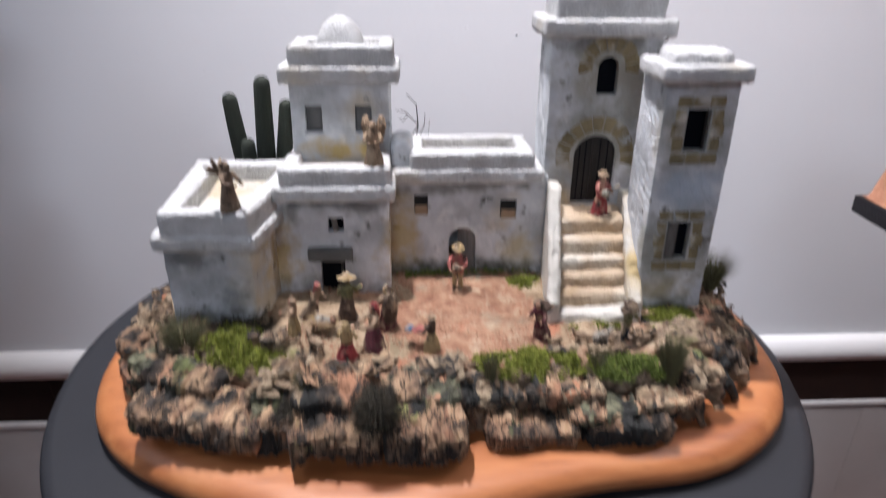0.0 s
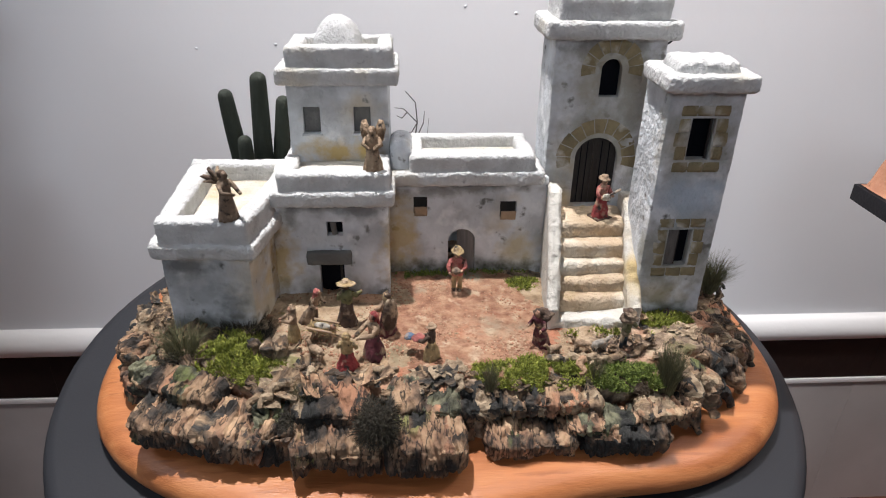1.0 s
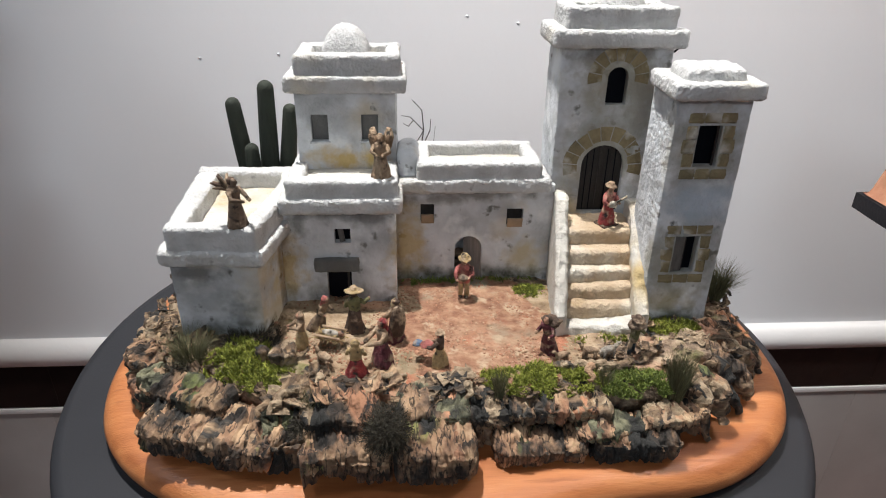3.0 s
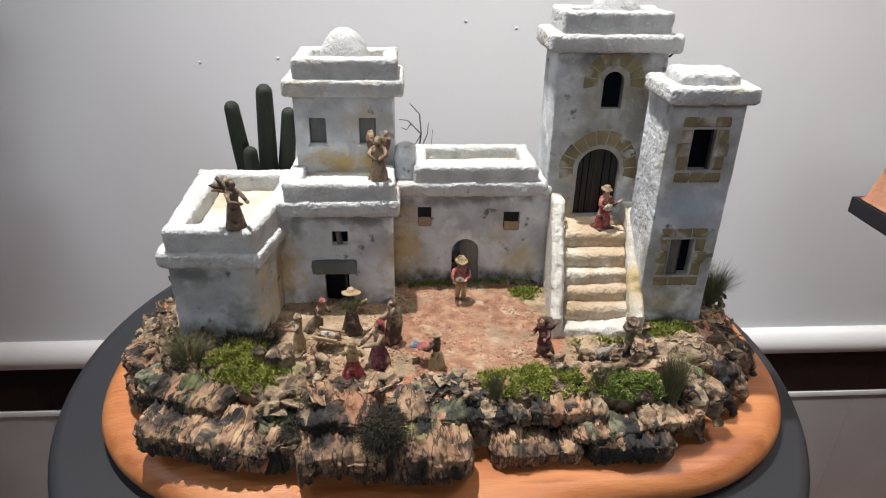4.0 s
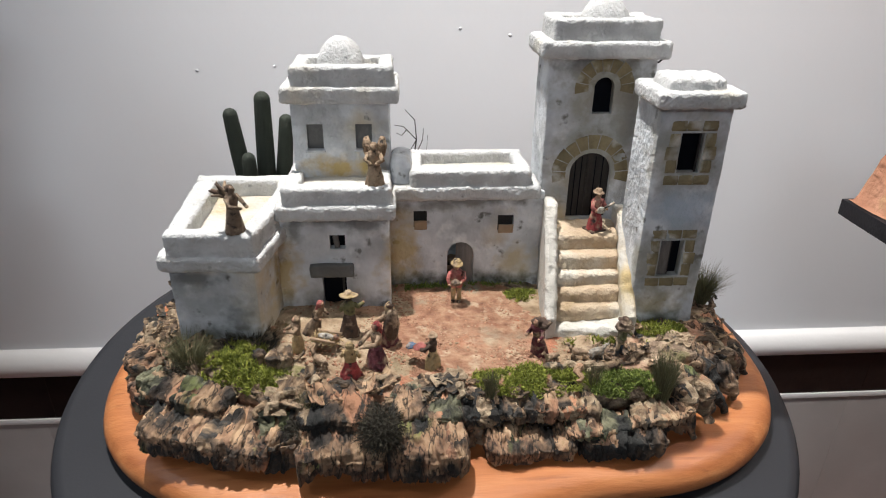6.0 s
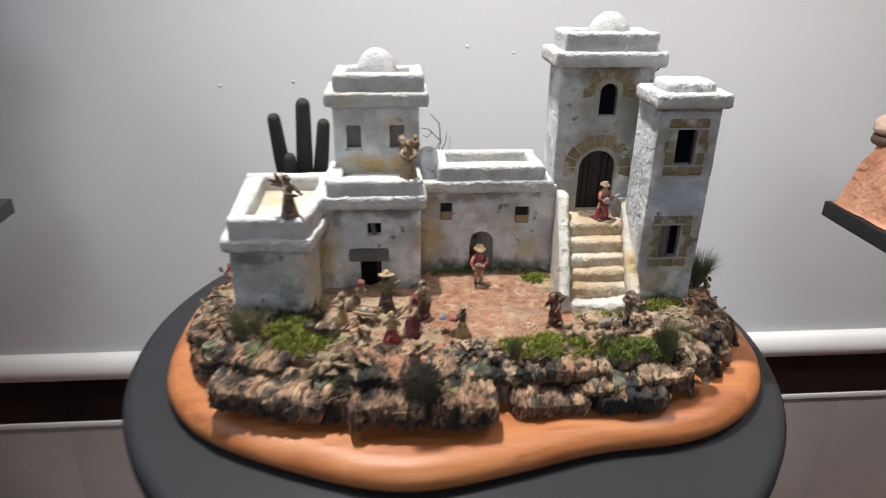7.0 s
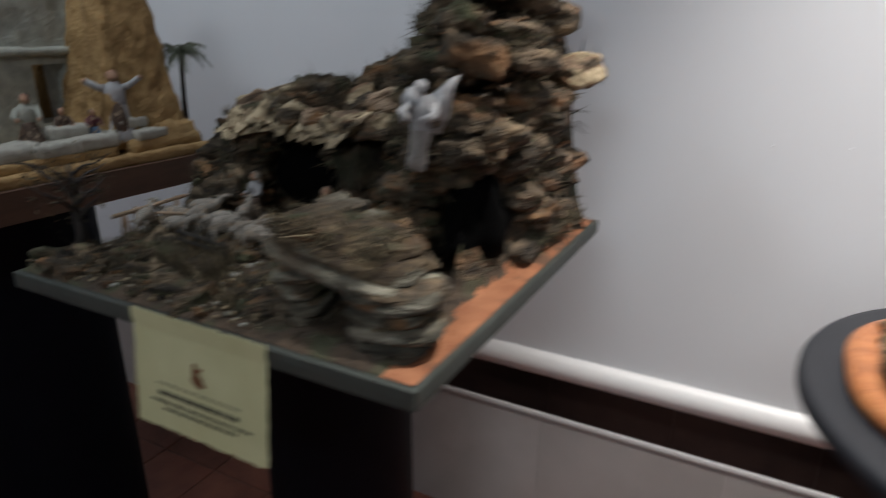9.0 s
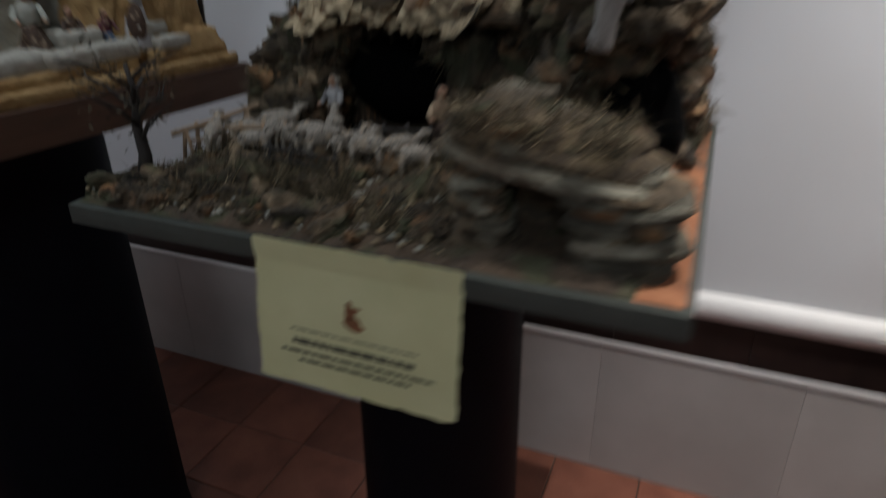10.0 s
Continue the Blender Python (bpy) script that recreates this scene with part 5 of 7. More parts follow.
part("board", Geo().box((0.1915, 0.9840, 1.515), (0.1930, 0.9856, 1.587)), "dark", d, smooth=False)
for x in (0.1785, 0.185, 0.200, 0.208):
    part("board", Geo().box((x, 0.9848, 1.515), (x + 0.0009, 0.9856, 1.583)), "black", d, smooth=False)
# the tower window's inner shade is an added black board
part("window_back", Geo().box((0.184, 0.9895, 1.626), (0.214, 0.9915, 1.672)), "black", tt, "black board standing for the shade inside the window", False)
part("perch", Geo().tube([(0.249, 1.0, 1.676), (0.256, 0.992, 1.680), (0.262, 0.985, 1.690)], [0.0012, 0.0010, 0.0006], 5), "black", tt, "dark iron hook")

# stairs up to the tower door
st = thing("stairs", "cream plastered steps between two sloping side walls", "stairs", (0, 0, 0))


def drift(p):
    """The flight runs slightly askew from the tower door."""
    return (p.x + 0.14 * (p.y - 0.955), p.y, p.z)


for i, (y0, z1) in enumerate(((0.8805, 1.4585), (0.8925, 1.4715), (0.9035, 1.4845), (0.9160, 1.4990), (0.9330, 1.5145))):
    part("step", Geo().rbox((0.153, y0, 1.425), (0.222, 0.9795, z1), 0.0048, 0.0026, 0.0011, 130, 40 + i).bent(drift), "cream", st)
part("bottom_step", Geo().rbox((0.148, 0.8625, 1.425), (0.227, 0.889, 1.4455), 0.005, 0.0026, 0.0018, 120, 47).bent(drift), "roof", st, "worn white bottom step")
for x0, x1, s, low in ((0.1425, 0.1550, 1, 0.005), (0.2205, 0.2340, 2, 0.015)):
    prof = [(0.860, 1.425), (0.982, 1.425), (0.982, 1.545 - low), (0.960, 1.548 - low), (0.948, 1.546 - low), (0.938, 1.538 - low), (0.870, 1.466), (0.862, 1.458)]
    dense = []
    for k in range(len(prof)):
        (ya, za), (yb, zb) = prof[k], prof[(k + 1) % len(prof)]
        m = max(1, round(math.hypot(yb - ya, zb - za) / 0.0028))
        dense += [(ya + (yb - ya) * q / m, za + (zb - za) * q / m) for q in range(m)]
    verts, across = [], 7
    for j in range(across + 1):
        t = j / across
        for y, z in dense:
            p = Vector((x0 + (x1 - x0) * t, y, z))
            r = 0.0026 if j in (0, across) else (0.0007 if j in (1, across - 1) else 0)
            w = 0.0012 * noise.noise(p * 130 + Vector((s, 0, 0))) + 0.0016 * noise.noise(p * 45)
            verts.append(drift(Vector((p.x + 0.5 * w, p.y - w + (r if y < 0.95 else 0), p.z + (w - r if z > 1.44 else 0)))))
    m = len(dense)
    faces = [tuple(range(m))[::-1], tuple(across * m + i for i in range(m))]
    for j in range(across):
        faces += [(j * m + i, j * m + (i + 1) % m, (j + 1) * m + (i + 1) % m, (j + 1) * m + i) for i in range(m)]
    part("side_wall", Geo().add(verts, faces), "roof", st, smooth=False)

# slim tower in front, with stone-framed windows
rt = house("slim_tower", "slim white plastered tower with stone-framed windows")
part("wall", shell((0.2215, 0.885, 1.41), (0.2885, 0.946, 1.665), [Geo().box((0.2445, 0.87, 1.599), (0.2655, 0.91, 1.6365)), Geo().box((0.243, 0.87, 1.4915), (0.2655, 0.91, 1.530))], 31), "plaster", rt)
part("cornice", Geo().rbox((0.2135, 0.873, 1.660), (0.2930, 0.940, 1.675), 0.0042, 0.0017, 0.0008, 260, 32), "rim", rt)
part("cap", Geo().rbox((0.2235, 0.883, 1.670), (0.2790, 0.926, 1.6845), 0.004, 0.0022, 0.0012, 130, 33, taper=0.10), "rim", rt)
blocks(rt, 0.2445, 0.2655, 1.599, 1.6365, 0.8847, 3)
blocks(rt, 0.243, 0.2655, 1.4915, 1.530, 0.8847, 4)
part("shutter", Geo().rbox((0.2445, 0.887, 1.492), (0.2535, 0.889, 1.529), 0.0005, 0.003, 0.0003), "door", rt, "grey half-open shutter")
# black boards added behind both openings as the shade within
for z0, z1 in ((1.488, 1.534), (1.596, 1.640)):
    part("window_back", Geo().box((0.238, 0.8945, z0), (0.272, 0.8965, z1)), "black", rt, "black board standing for the shade inside the window", False)
part("window_frame", Geo().box((0.2535, 0.8875, 1.492), (0.2547, 0.8895, 1.529)), "dark", rt, smooth=False)
part("window_frame", Geo().box((0.2625, 0.888, 1.599), (0.2640, 0.890, 1.6365)), "dark", rt, smooth=False)

# ---- figurines of the model village ----


def robe(g, profile, h, slot, folds=9, depth=0.08, n=28, seed=0, squash=0.8, lean=0.0):
    """A draped body: rings with folds that fade upwards."""
    verts, faces = [], []
    for k, (r, z) in enumerate(profile):
        fade = max(0.15, 1 - z / profile[-1][1])
        for i in range(n):
            a = 2 * math.pi * i / n
            s = 1 + depth * fade * math.sin(folds * a + seed + 2.5 * noise.noise(Vector((a, z * 3, seed)))) + 0.05 * noise.noise(Vector((math.cos(a) * 2, math.sin(a) * 2, z * 6 + seed)))
            verts.append((h * r * s * math.cos(a), h * (r * s * math.sin(a) * squash + lean * z), h * z))
    for k in range(len(profile) - 1):
        for i in range(n):
            j = (i + 1) % n
            faces.append((k * n + i, k * n + j, (k + 1) * n + j, (k + 1) * n + i))
    faces += [tuple(range(n))[::-1], tuple((len(profile) - 1) * n + i for i in range(n))]
    g.add(verts, faces, slot)


def figurine(name, label, place, turn, h, skirt, top, head="skin", hair="umbra", hat="", scarf="", legs="", brim=1.0, cloak="", wings="", arms=((0.16, -0.16, 0.55), (-0.16, -0.16, 0.55)), held="", apron="", seed=0, lean=0.0, kneel=False, stand=""):
    """A small painted doll in one mesh; it looks towards -y."""
    cols = []

    def s(key):
        if key not in cols:
            cols.append(key)
        return cols.index(key)

    g = Geo()
    low = 0.0
    if legs:
        for x in (-0.065, 0.065):
            g.tube([(h * x, 0, 0), (h * x, h * 0.005, h * 0.22), (h * x * 0.9, 0, h * 0.46)], [h * 0.05, h * 0.052, h * 0.075], 8, s(legs))
            g.blob((h * x, -h * 0.03, h * 0.018), (h * 0.045, h * 0.08, h * 0.03), 0, 0, 5, s("umbra"))
        robe(g, [(0.12, 0.36), (0.14, 0.42), (0.12, 0.52), (0.13, 0.64), (0.145, 0.72), (0.09, 0.79), (0.045, 0.82)], h, s(top), 6, 0.04, 20, seed, 0.75, lean)
    else:
        w = 1.25 if kneel else 1.0
        robe(g, [(0.21 * w, 0.0), (0.20 * w, 0.05), (0.175 * w, 0.2), (0.14, 0.38), (0.115, 0.5)], h, s(skirt), 9, 0.10, 30, seed, 0.8, lean)
        robe(g, [(0.118, 0.49), (0.125, 0.58), (0.14, 0.68), (0.135, 0.74), (0.08, 0.79), (0.045, 0.82)], h, s(top), 6, 0.05, 22, seed + 2, 0.75, lean)
    if apron:
        g.blob((0, -h * 0.125 + lean * h * 0.3, h * 0.3), (h * 0.10, h * 0.05, h * 0.24), 0.1, seed, 8, s(apron))
    dy = lean * 0.85
    g.blob((0, h * (dy - 0.02), h * 0.875), (h * 0.068, h * 0.075, h * 0.088), 0.03, seed, 8, s(head))
    g.blob((0, h * (dy + 0.018), h * 0.892), (h * 0.078, h * 0.078, h * 0.085), 0.1, seed + 1, 8, s(hair))
    if scarf:
        g.blob((0, h * (dy + 0.02), h * 0.885), (h * 0.092, h * 0.088, h * 0.10), 0.18, seed + 3, 9, s(scarf), freq=3)
        g.blob((0, h * (dy + 0.07), h * 0.76), (h * 0.10, h * 0.05, h * 0.13), 0.2, seed + 4, 8, s(scarf), freq=3)
    if hat:
        t = Matrix.Rotation(0.18, 3, "X")
        g.lathe([(0.135 * h * brim, 0.0), (0.14 * h * brim, 0.008 * h), (0.11 * h * brim, 0.022 * h), (0.085 * h, 0.03 * h), (0.08 * h, 0.085 * h), (0.055 * h, 0.105 * h)], (0, h * dy, h * 0.93), 20, s(hat), 1.0, t)
    for k, (x, y, z) in enumerate(arms):
        sx = 0.125 if x > 0 else -0.125
        g.tube([(h * sx, h * lean * 0.7, h * 0.73), (h * (sx * 1.45), h * (lean * 0.6 + y * 0.35), h * (0.73 + z) / 2 - h * 0.05), (h * x, h * (lean * 0.6 + y), h * z)], [h * 0.052, h * 0.048, h * 0.036], 8, s(top))
        g.blob((h * x, h * (lean * 0.6 + y * 1.1), h * z), (h * 0.034, h * 0.04, h * 0.034), 0.1, seed, 5, s(head))
    if cloak:
        g.blob((0, h * 0.10, h * 0.46), (h * 0.19, h * 0.085, h * 0.42), 0.14, seed + 5, 10, s(cloak), freq=2.5)
        g.blob((0, h * (dy + 0.035), h * 0.9), (h * 0.086, h * 0.08, h * 0.09), 0.1, seed + 6, 8, s(cloak))
    if wings:
        for sx in (-1, 1):
            pts = [(0.04, 0.62), (0.10, 0.45), (0.22, 0.62), (0.27, 0.85), (0.22, 1.02), (0.13, 1.07), (0.07, 0.92)]
            line = [(sx * x * h, z * h) for x, z in pts]
            m = len(line)
            g.add([(x, h * 0.10 + abs(x) * 0.25, z) for x, z in line] + [(x, h * 0.14 + abs(x) * 0.25, z) for x, z in line],
                  [tuple(range(m)), tuple(range(2 * m - 1, m - 1, -1))] + [(i, i + m, (i + 1) % m + m, (i + 1) % m) for i in range(m)], s(wings))
            for i in range(4):
                x = sx * h * (0.09 + 0.045 * i)
                g.tube([(x, h * 0.095 + abs(x) * 0.25, h * (0.56 + 0.05 * i)), (x * 1.05, h * 0.09 + abs(x) * 0.25, h * (0.97 - 0.02 * i))], h * 0.014, 5, s(wings))
    if held == "lute":
        g.blob((-0.02 * h, -0.19 * h, 0.55 * h), (0.14 * h, 0.05 * h, 0.085 * h), 0, 0, 7, s("ivory"))
        g.tube([(0.05 * h, -0.18 * h, 0.58 * h), (0.30 * h, -0.24 * h, 0.70 * h)], 0.030 * h, 6, s("ivory"))
    elif held == "bundle":
        g.blob((0, -0.20 * h, 0.56 * h), (0.11 * h, 0.08 * h, 0.07 * h), 0.3, seed, 8, s("clay" if legs else "tan"))
    elif held == "tray":
        g.blob((0, -0.36 * h, 0.50 * h), (0.20 * h, 0.16 * h, 0.06 * h), 0.25, seed, 8, s("rose"))
        g.blob((0, -0.62 * h, 0.45 * h), (0.16 * h, 0.14 * h, 0.05 * h), 0.25, seed + 1, 8, s("blue"))
    elif held == "staff":
        g.tube([(0.20 * h, -0.12 * h, 0.02 * h), (0.18 * h, -0.16 * h, 0.95 * h)], 0.016 * h, 5, s("umbra"))
    elif held == "load":
        g.blob((0, -0.05 * h, 0.80 * h), (0.22 * h, 0.18 * h, 0.09 * h), 0.35, seed, 8, s("umbra"))
    elif held == "feathers":
        for i in range(9):
            a = -1.3 + 0.33 * i
            l = 0.24 + 0.06 * math.sin(i * 2.3)
            g.tube([(0, 0.12 * h, 0.68 * h), (h * l * 0.5 * math.sin(a), (0.2 + 0.03 * (i % 3)) * h, h * (0.72 + 0.6 * l * math.cos(a))), (h * l * math.sin(a), (0.26 + 0.05 * (i % 3)) * h, h * (0.72 + l * math.cos(a)))], [0.014 * h, 0.040 * h, 0.016 * h], 6, s("umbra" if i % 2 else "clay"))
    if stand:
        g.rbox((-0.22 * h, -0.2 * h, -0.03 * h), (0.22 * h, 0.2 * h, 0.012 * h), 0.01 * h, 0.1 * h, 0.004 * h, 60, seed, s(stand))
    o = Vector((seed * 1.3, seed * 2.1, 0))
    g.bent(lambda p: p + Vector((noise.noise(p / h * 11 + o), noise.noise(p / h * 11 - o), noise.noise(p / h * 9 + o))) * h * 0.020 + Vector((noise.noise(p / h * 30 + o), noise.noise(p / h * 30 - o), noise.noise(p / h * 30))) * h * 0.010)
    ob = solo(name, g, tuple(cols), label, "figurine", place, "painted clay figurines", turn=turn)
    return ob


def on(x, y, up=0.0):
    return (x, y, ground(x, y) + up)


figurine("angel_figurine", "unpainted clay angel with feathered wings on the roof terrace", (-0.157, 0.874, 1.552), 62, 0.046, "clay", "clay", head="clay", hair="umbra", held="feathers", arms=((0.07, -0.27, 0.56), (-0.05, -0.24, 0.54)), seed=1)
figurine("angel_figurine", "unpainted clay angel with raised wings on a parapet", (-0.0335, 0.936, 1.5715), -4, 0.045, "tan", "tan", head="tan", hair="tan", wings="tan", arms=((0.07, -0.17, 0.55), (-0.07, -0.17, 0.55)), seed=2, stand="linen")
figurine("musician_figurine", "clay woman in a red skirt playing a lute", (0.1955, 0.948, 1.5155), 24, 0.044, "red", "rose", hat="tan", held="lute", seed=3, stand="umbra")
figurine("shepherd_figurine", "clay man in a red jacket and straw hat by a door", on(0.049, 0.936), -8, 0.049, "tan", "rose", legs="straw", hat="straw", held="bundle", seed=4, arms=((0.10, -0.2, 0.56), (-0.13, -0.22, 0.52)))
figurine("seated_figurine", "seated clay woman in a striped pink headscarf", on(-0.100, 0.886), 60, 0.040, "clay", "tan", scarf="rose", held="bundle", seed=5, kneel=True, lean=-0.42)
figurine("praying_figurine", "clay woman in pale robes with folded arms", on(-0.108, 0.853), -75, 0.038, "straw", "tan", scarf="tan", seed=6, arms=((0.06, -0.26, 0.62), (-0.06, -0.26, 0.62)))
figurine("farmer_figurine", "clay man in a broad straw hat and olive tunic", on(-0.061, 0.876), 170, 0.046, "umbra", "olive_cloth", hat="straw", brim=1.45, seed=7, lean=-0.08, arms=((0.2, -0.1, 0.5), (-0.26, -0.22, 0.66)))
figurine("cloaked_figurine", "tall clay woman in a long dark cloak", on(-0.022, 0.861), -140, 0.046, "wine", "tan", scarf="straw", cloak="umbra", seed=8)
figurine("kneeling_figurine", "clay woman with a red headdress and brown gown", on(-0.033, 0.828), -60, 0.047, "wine", "tan", scarf="red", seed=9, arms=((0.08, -0.34, 0.56), (-0.08, -0.34, 0.52)), kneel=True)
figurine("apron_figurine", "clay woman in a crimson skirt seen from behind", on(-0.055, 0.806), 175, 0.042, "red", "straw", scarf="straw", seed=10, kneel=True)
figurine("offering_figurine", "kneeling clay man in a hat offering a basket of fruit", on(0.018, 0.822), -118, 0.035, "straw", "umbra", hat="tan", held="tray", seed=11, kneel=True, arms=((0.1, -0.4, 0.46), (-0.1, -0.4, 0.46)))
figurine("porter_figurine", "stooping clay figure in a dark red dress with a load", on(0.121, 0.837), -50, 0.044, "wine", "wine", scarf="umbra", held="load", lean=-0.22, seed=12)
figurine("shepherd_figurine", "clay shepherd in dark trousers carrying a sack", on(0.195, 0.830), 40, 0.041, "navy", "olive_cloth", legs="navy", hat="umbra", brim=1.2, held="load", seed=13, lean=-0.05)
figurine("seated_figurine", "small clay figure in a pink shawl beside the terrace house", (-0.255, 0.985, 1.415), -60, 0.034, "rose", "red", scarf="rose", seed=14, kneel=True)

# the manger with the infant, a lamb, goats
g = Geo()
for a in (-1, 1):
    g.tube([(-0.010, a * 0.006, 0.0), (-0.010, -a * 0.006, 0.011)], 0.0011, 6)
    g.tube([(0.010, a * 0.006, 0.0), (0.010, -a * 0.006, 0.011)], 0.0011, 6)
for i in range(5):
    y = -0.008 + 0.004 * i
    g.tube([(-0.0125, y, 0.009 + 90 * y * y), (0.0125, y, 0.009 + 90 * y * y)], 0.0012, 6)
crib = thing("manger", "rough wooden manger filled with straw", "manger", on(-0.081, 0.852), turn=-20)
part("trestle", g, "sill", crib)
g = Geo()
r = random.Random(5)
for i in range(170):
    a, x, y = r.uniform(0, 6.28), r.uniform(-0.012, 0.012), r.uniform(-0.008, 0.008)
    g.tube([(x, y, 0.0115), (x + 0.006 * math.cos(a), y + 0.006 * math.sin(a), 0.0115 + r.uniform(-0.001, 0.004))], 0.0004, 4)
part("straw", g, "straw", crib)
g = Geo()
g.blob((0, 0, 0.0145), (0.009, 0.0035, 0.003), 0.1, 1, 7, 0).blob((0.0105, 0, 0.0155), (0.003, 0.003, 0.003), 0.05, 2, 6, 1)
solo("infant_figurine", g, ("linen", "skin"), "swaddled clay infant lying in the manger", "figurine", on(-0.081, 0.852), turn=-20)


def beast(name, label, place, turn, s, coat, neck=0.5, group="clay animals"):
    """A small four-legged animal in one mesh, looking along +x."""
    g = Geo()
    g.blob((0, 0, s * 0.62), (s * 0.48, s * 0.2, s * 0.22), 0.14, s * 900, 9, 0, freq=4)
    for x in (-0.3, 0.3):
        for y in (-0.11, 0.11):
            g.tube([(x * s, y * s, 0), (x * s, y * s, s * 0.3), (x * s * 0.95, y * s, s * 0.6)], [s * 0.05, s * 0.045, s * 0.085], 6)
    g.tube([(0.36 * s, 0, 0.68 * s), (0.55 * s, 0, (0.7 + neck * 0.5) * s)], [0.12 * s, 0.085 * s], 8)
    g.blob((0.63 * s, 0, (0.7 + neck * 0.55) * s), (0.15 * s, 0.085 * s, 0.09 * s), 0.1, 3, 7)
    for y in (-1, 1):
        g.blob((0.55 * s, 0.1 * s * y, (0.76 + neck * 0.55) * s), (0.03 * s, 0.07 * s, 0.03 * s), 0, 0, 4)
    g.tube([(-0.46 * s, 0, 0.68 * s), (-0.55 * s, 0, 0.5 * s)], [0.04 * s, 0.03 * s], 5)
    return solo(name, g, coat, label, "animal", place, group, turn=turn)


beast("goat_figurine", "pale clay goat beside the manger", on(-0.084, 0.822), 140, 0.019, "tan", 0.6)
beast("goat_figurine", "pale clay goat on the rocks", on(0.154, 0.824), 165, 0.017, "tan", 0.6)
beast("sheep_figurine", "pale clay sheep on the rocks", on(0.171, 0.823), 20, 0.018, "wool", 0.3)
beast("sheep_figurine", "pale clay lamb near the porter", on(0.128, 0.819), 200, 0.015, "tan", 0.5)

# ---- planting ----


def blades(g, n, spread, height, width, lean, seed, base=None, slot=0, curl=0.3):
    """n narrow curved blades round the origin."""
    r = random.Random(seed)
    for i in range(n):
        a, d = r.uniform(0, 6.283), spread * math.sqrt(r.random())
        x, y = d * math.cos(a), d * math.sin(a)
        z = base(x, y) if base else 0.0
        b = r.uniform(0, 6.283) if curl > 0.5 else a + r.uniform(-0.7, 0.7)
        h, l = height * r.uniform(0.5, 1.0), lean * r.uniform(0.2, 1.0)
        t = r.uniform(0, 6.283)
        w = Vector((math.cos(t), math.sin(t), 0)) * width
        p0 = Vector((x, y, z - 0.001))
        p1 = p0 + Vector((math.cos(b) * l * 0.35, math.sin(b) * l * 0.35, h * 0.6))
        p2 = p0 + Vector((math.cos(b) * l, math.sin(b) * l, h))
        g.add([p0 - w, p0 + w, p1 + w * 0.8, p1 - w * 0.8, p2 + w * 0.2, p2 - w * 0.2], [(0, 1, 2, 3), (3, 2, 4, 5)], slot)


def moss(cx, cy, rx, ry, n, h, seed, lift=0.0, gap=-0.15, mat="moss"):
    """A cushion of moss: many short curled sprigs over low mounds."""
    g, r = Geo(), random.Random(seed)
    for i in range(n):
        a, d = r.uniform(0, 6.283), math.sqrt(r.random())
        w = 1 + 0.35 * noise.noise(Vector((math.cos(a) * 1.5, math.sin(a) * 1.5, seed)))
        x, y = rx * d * w * math.cos(a), ry * d * w * math.sin(a)
        if noise.noise(Vector(((cx + x) * 70, (cy + y) * 70, 3))) + 0.5 * noise.noise(Vector(((cx + x) * 190, (cy + y) * 190, 3))) < gap:
            continue
        z = ground(cx + x, cy + y) - ZG + h * (1 - d * d) * (0.7 + 0.6 * noise.noise(Vector((x * 110, y * 110, seed)))) - 0.001
        p = Vector((x, y, z + lift))
        q = [p]
        for k in range(2):
            q.append(q[-1] + Vector((r.uniform(-1, 1), r.uniform(-1, 1), r.uniform(-0.1, 1.2))) * 0.0029)
        t = r.uniform(0, 6.283)
        wv = Vector((math.cos(t), math.sin(t), 0.3)) * 0.0006
        g.add([q[0] - wv, q[0] + wv, q[1] + wv, q[1] - wv, q[2] + wv * 0.4, q[2] - wv * 0.4], [(0, 1, 2, 3), (3, 2, 4, 5)])
    return tagged(solo("moss", g, mat, "cushion of bright green moss on the terrain" if mat == "moss" else "cushion of dark green moss on the terrain", "moss", (cx, cy, ZG)), kind="stuff")


moss(-0.160, 0.832, 0.029, 0.034, 6500, 0.014, 1, gap=-0.08)
moss(-0.130, 0.806, 0.024, 0.014, 2600, 0.008, 2)
moss(0.100, 0.799, 0.050, 0.018, 7500, 0.004, 3, gap=-0.2)
moss(0.142, 0.797, 0.018, 0.015, 2600, 0.005, 4, gap=0.0)
moss(0.190, 0.790, 0.036, 0.016, 5000, 0.009, 5, gap=-0.1, mat="fern")
moss(0.066, 0.970, 0.080, 0.003, 700, 0.001, 6, mat="fern")
moss(0.122, 0.945, 0.016, 0.014, 1500, 0.002, 7)
moss(0.005, 0.966, 0.020, 0.004, 500, 0.001, 8, mat="fern")
moss(0.186, 0.853, 0.044, 0.005, 700, 0.0015, 9, gap=0.05)
moss(0.250, 0.872, 0.030, 0.011, 1800, 0.003, 10)


def tuft(x, y, up, n, h, spread, lean, mat, label, seed, name="grass_tuft"):
    g = Geo()
    blades(g, round(n * 2.2), spread, h, 0.0004 if mat == "scrub" else 0.00022, lean, seed)
    solo(name, g, mat, label, "grass", (x, y, ground(x, y) + up), "tufts of dry grass")


tuft(0.222, 0.784, -0.010, 380, 0.052, 0.006, 0.012, "dry", "tall tuft of dry olive grass on the rocks", 1)
tuft(0.312, 0.915, 0.004, 320, 0.046, 0.005, 0.026, "dry", "fan of dry grass behind the slim tower", 2)
tuft(0.066, 0.779, -0.002, 130, 0.030, 0.0035, 0.008, "dry", "tuft of dry grass at the edge of the moss", 3)
tuft(-0.205, 0.838, -0.004, 300, 0.032, 0.011, 0.022, "dry", "tuft of dark dry grass in the rocks", 4)
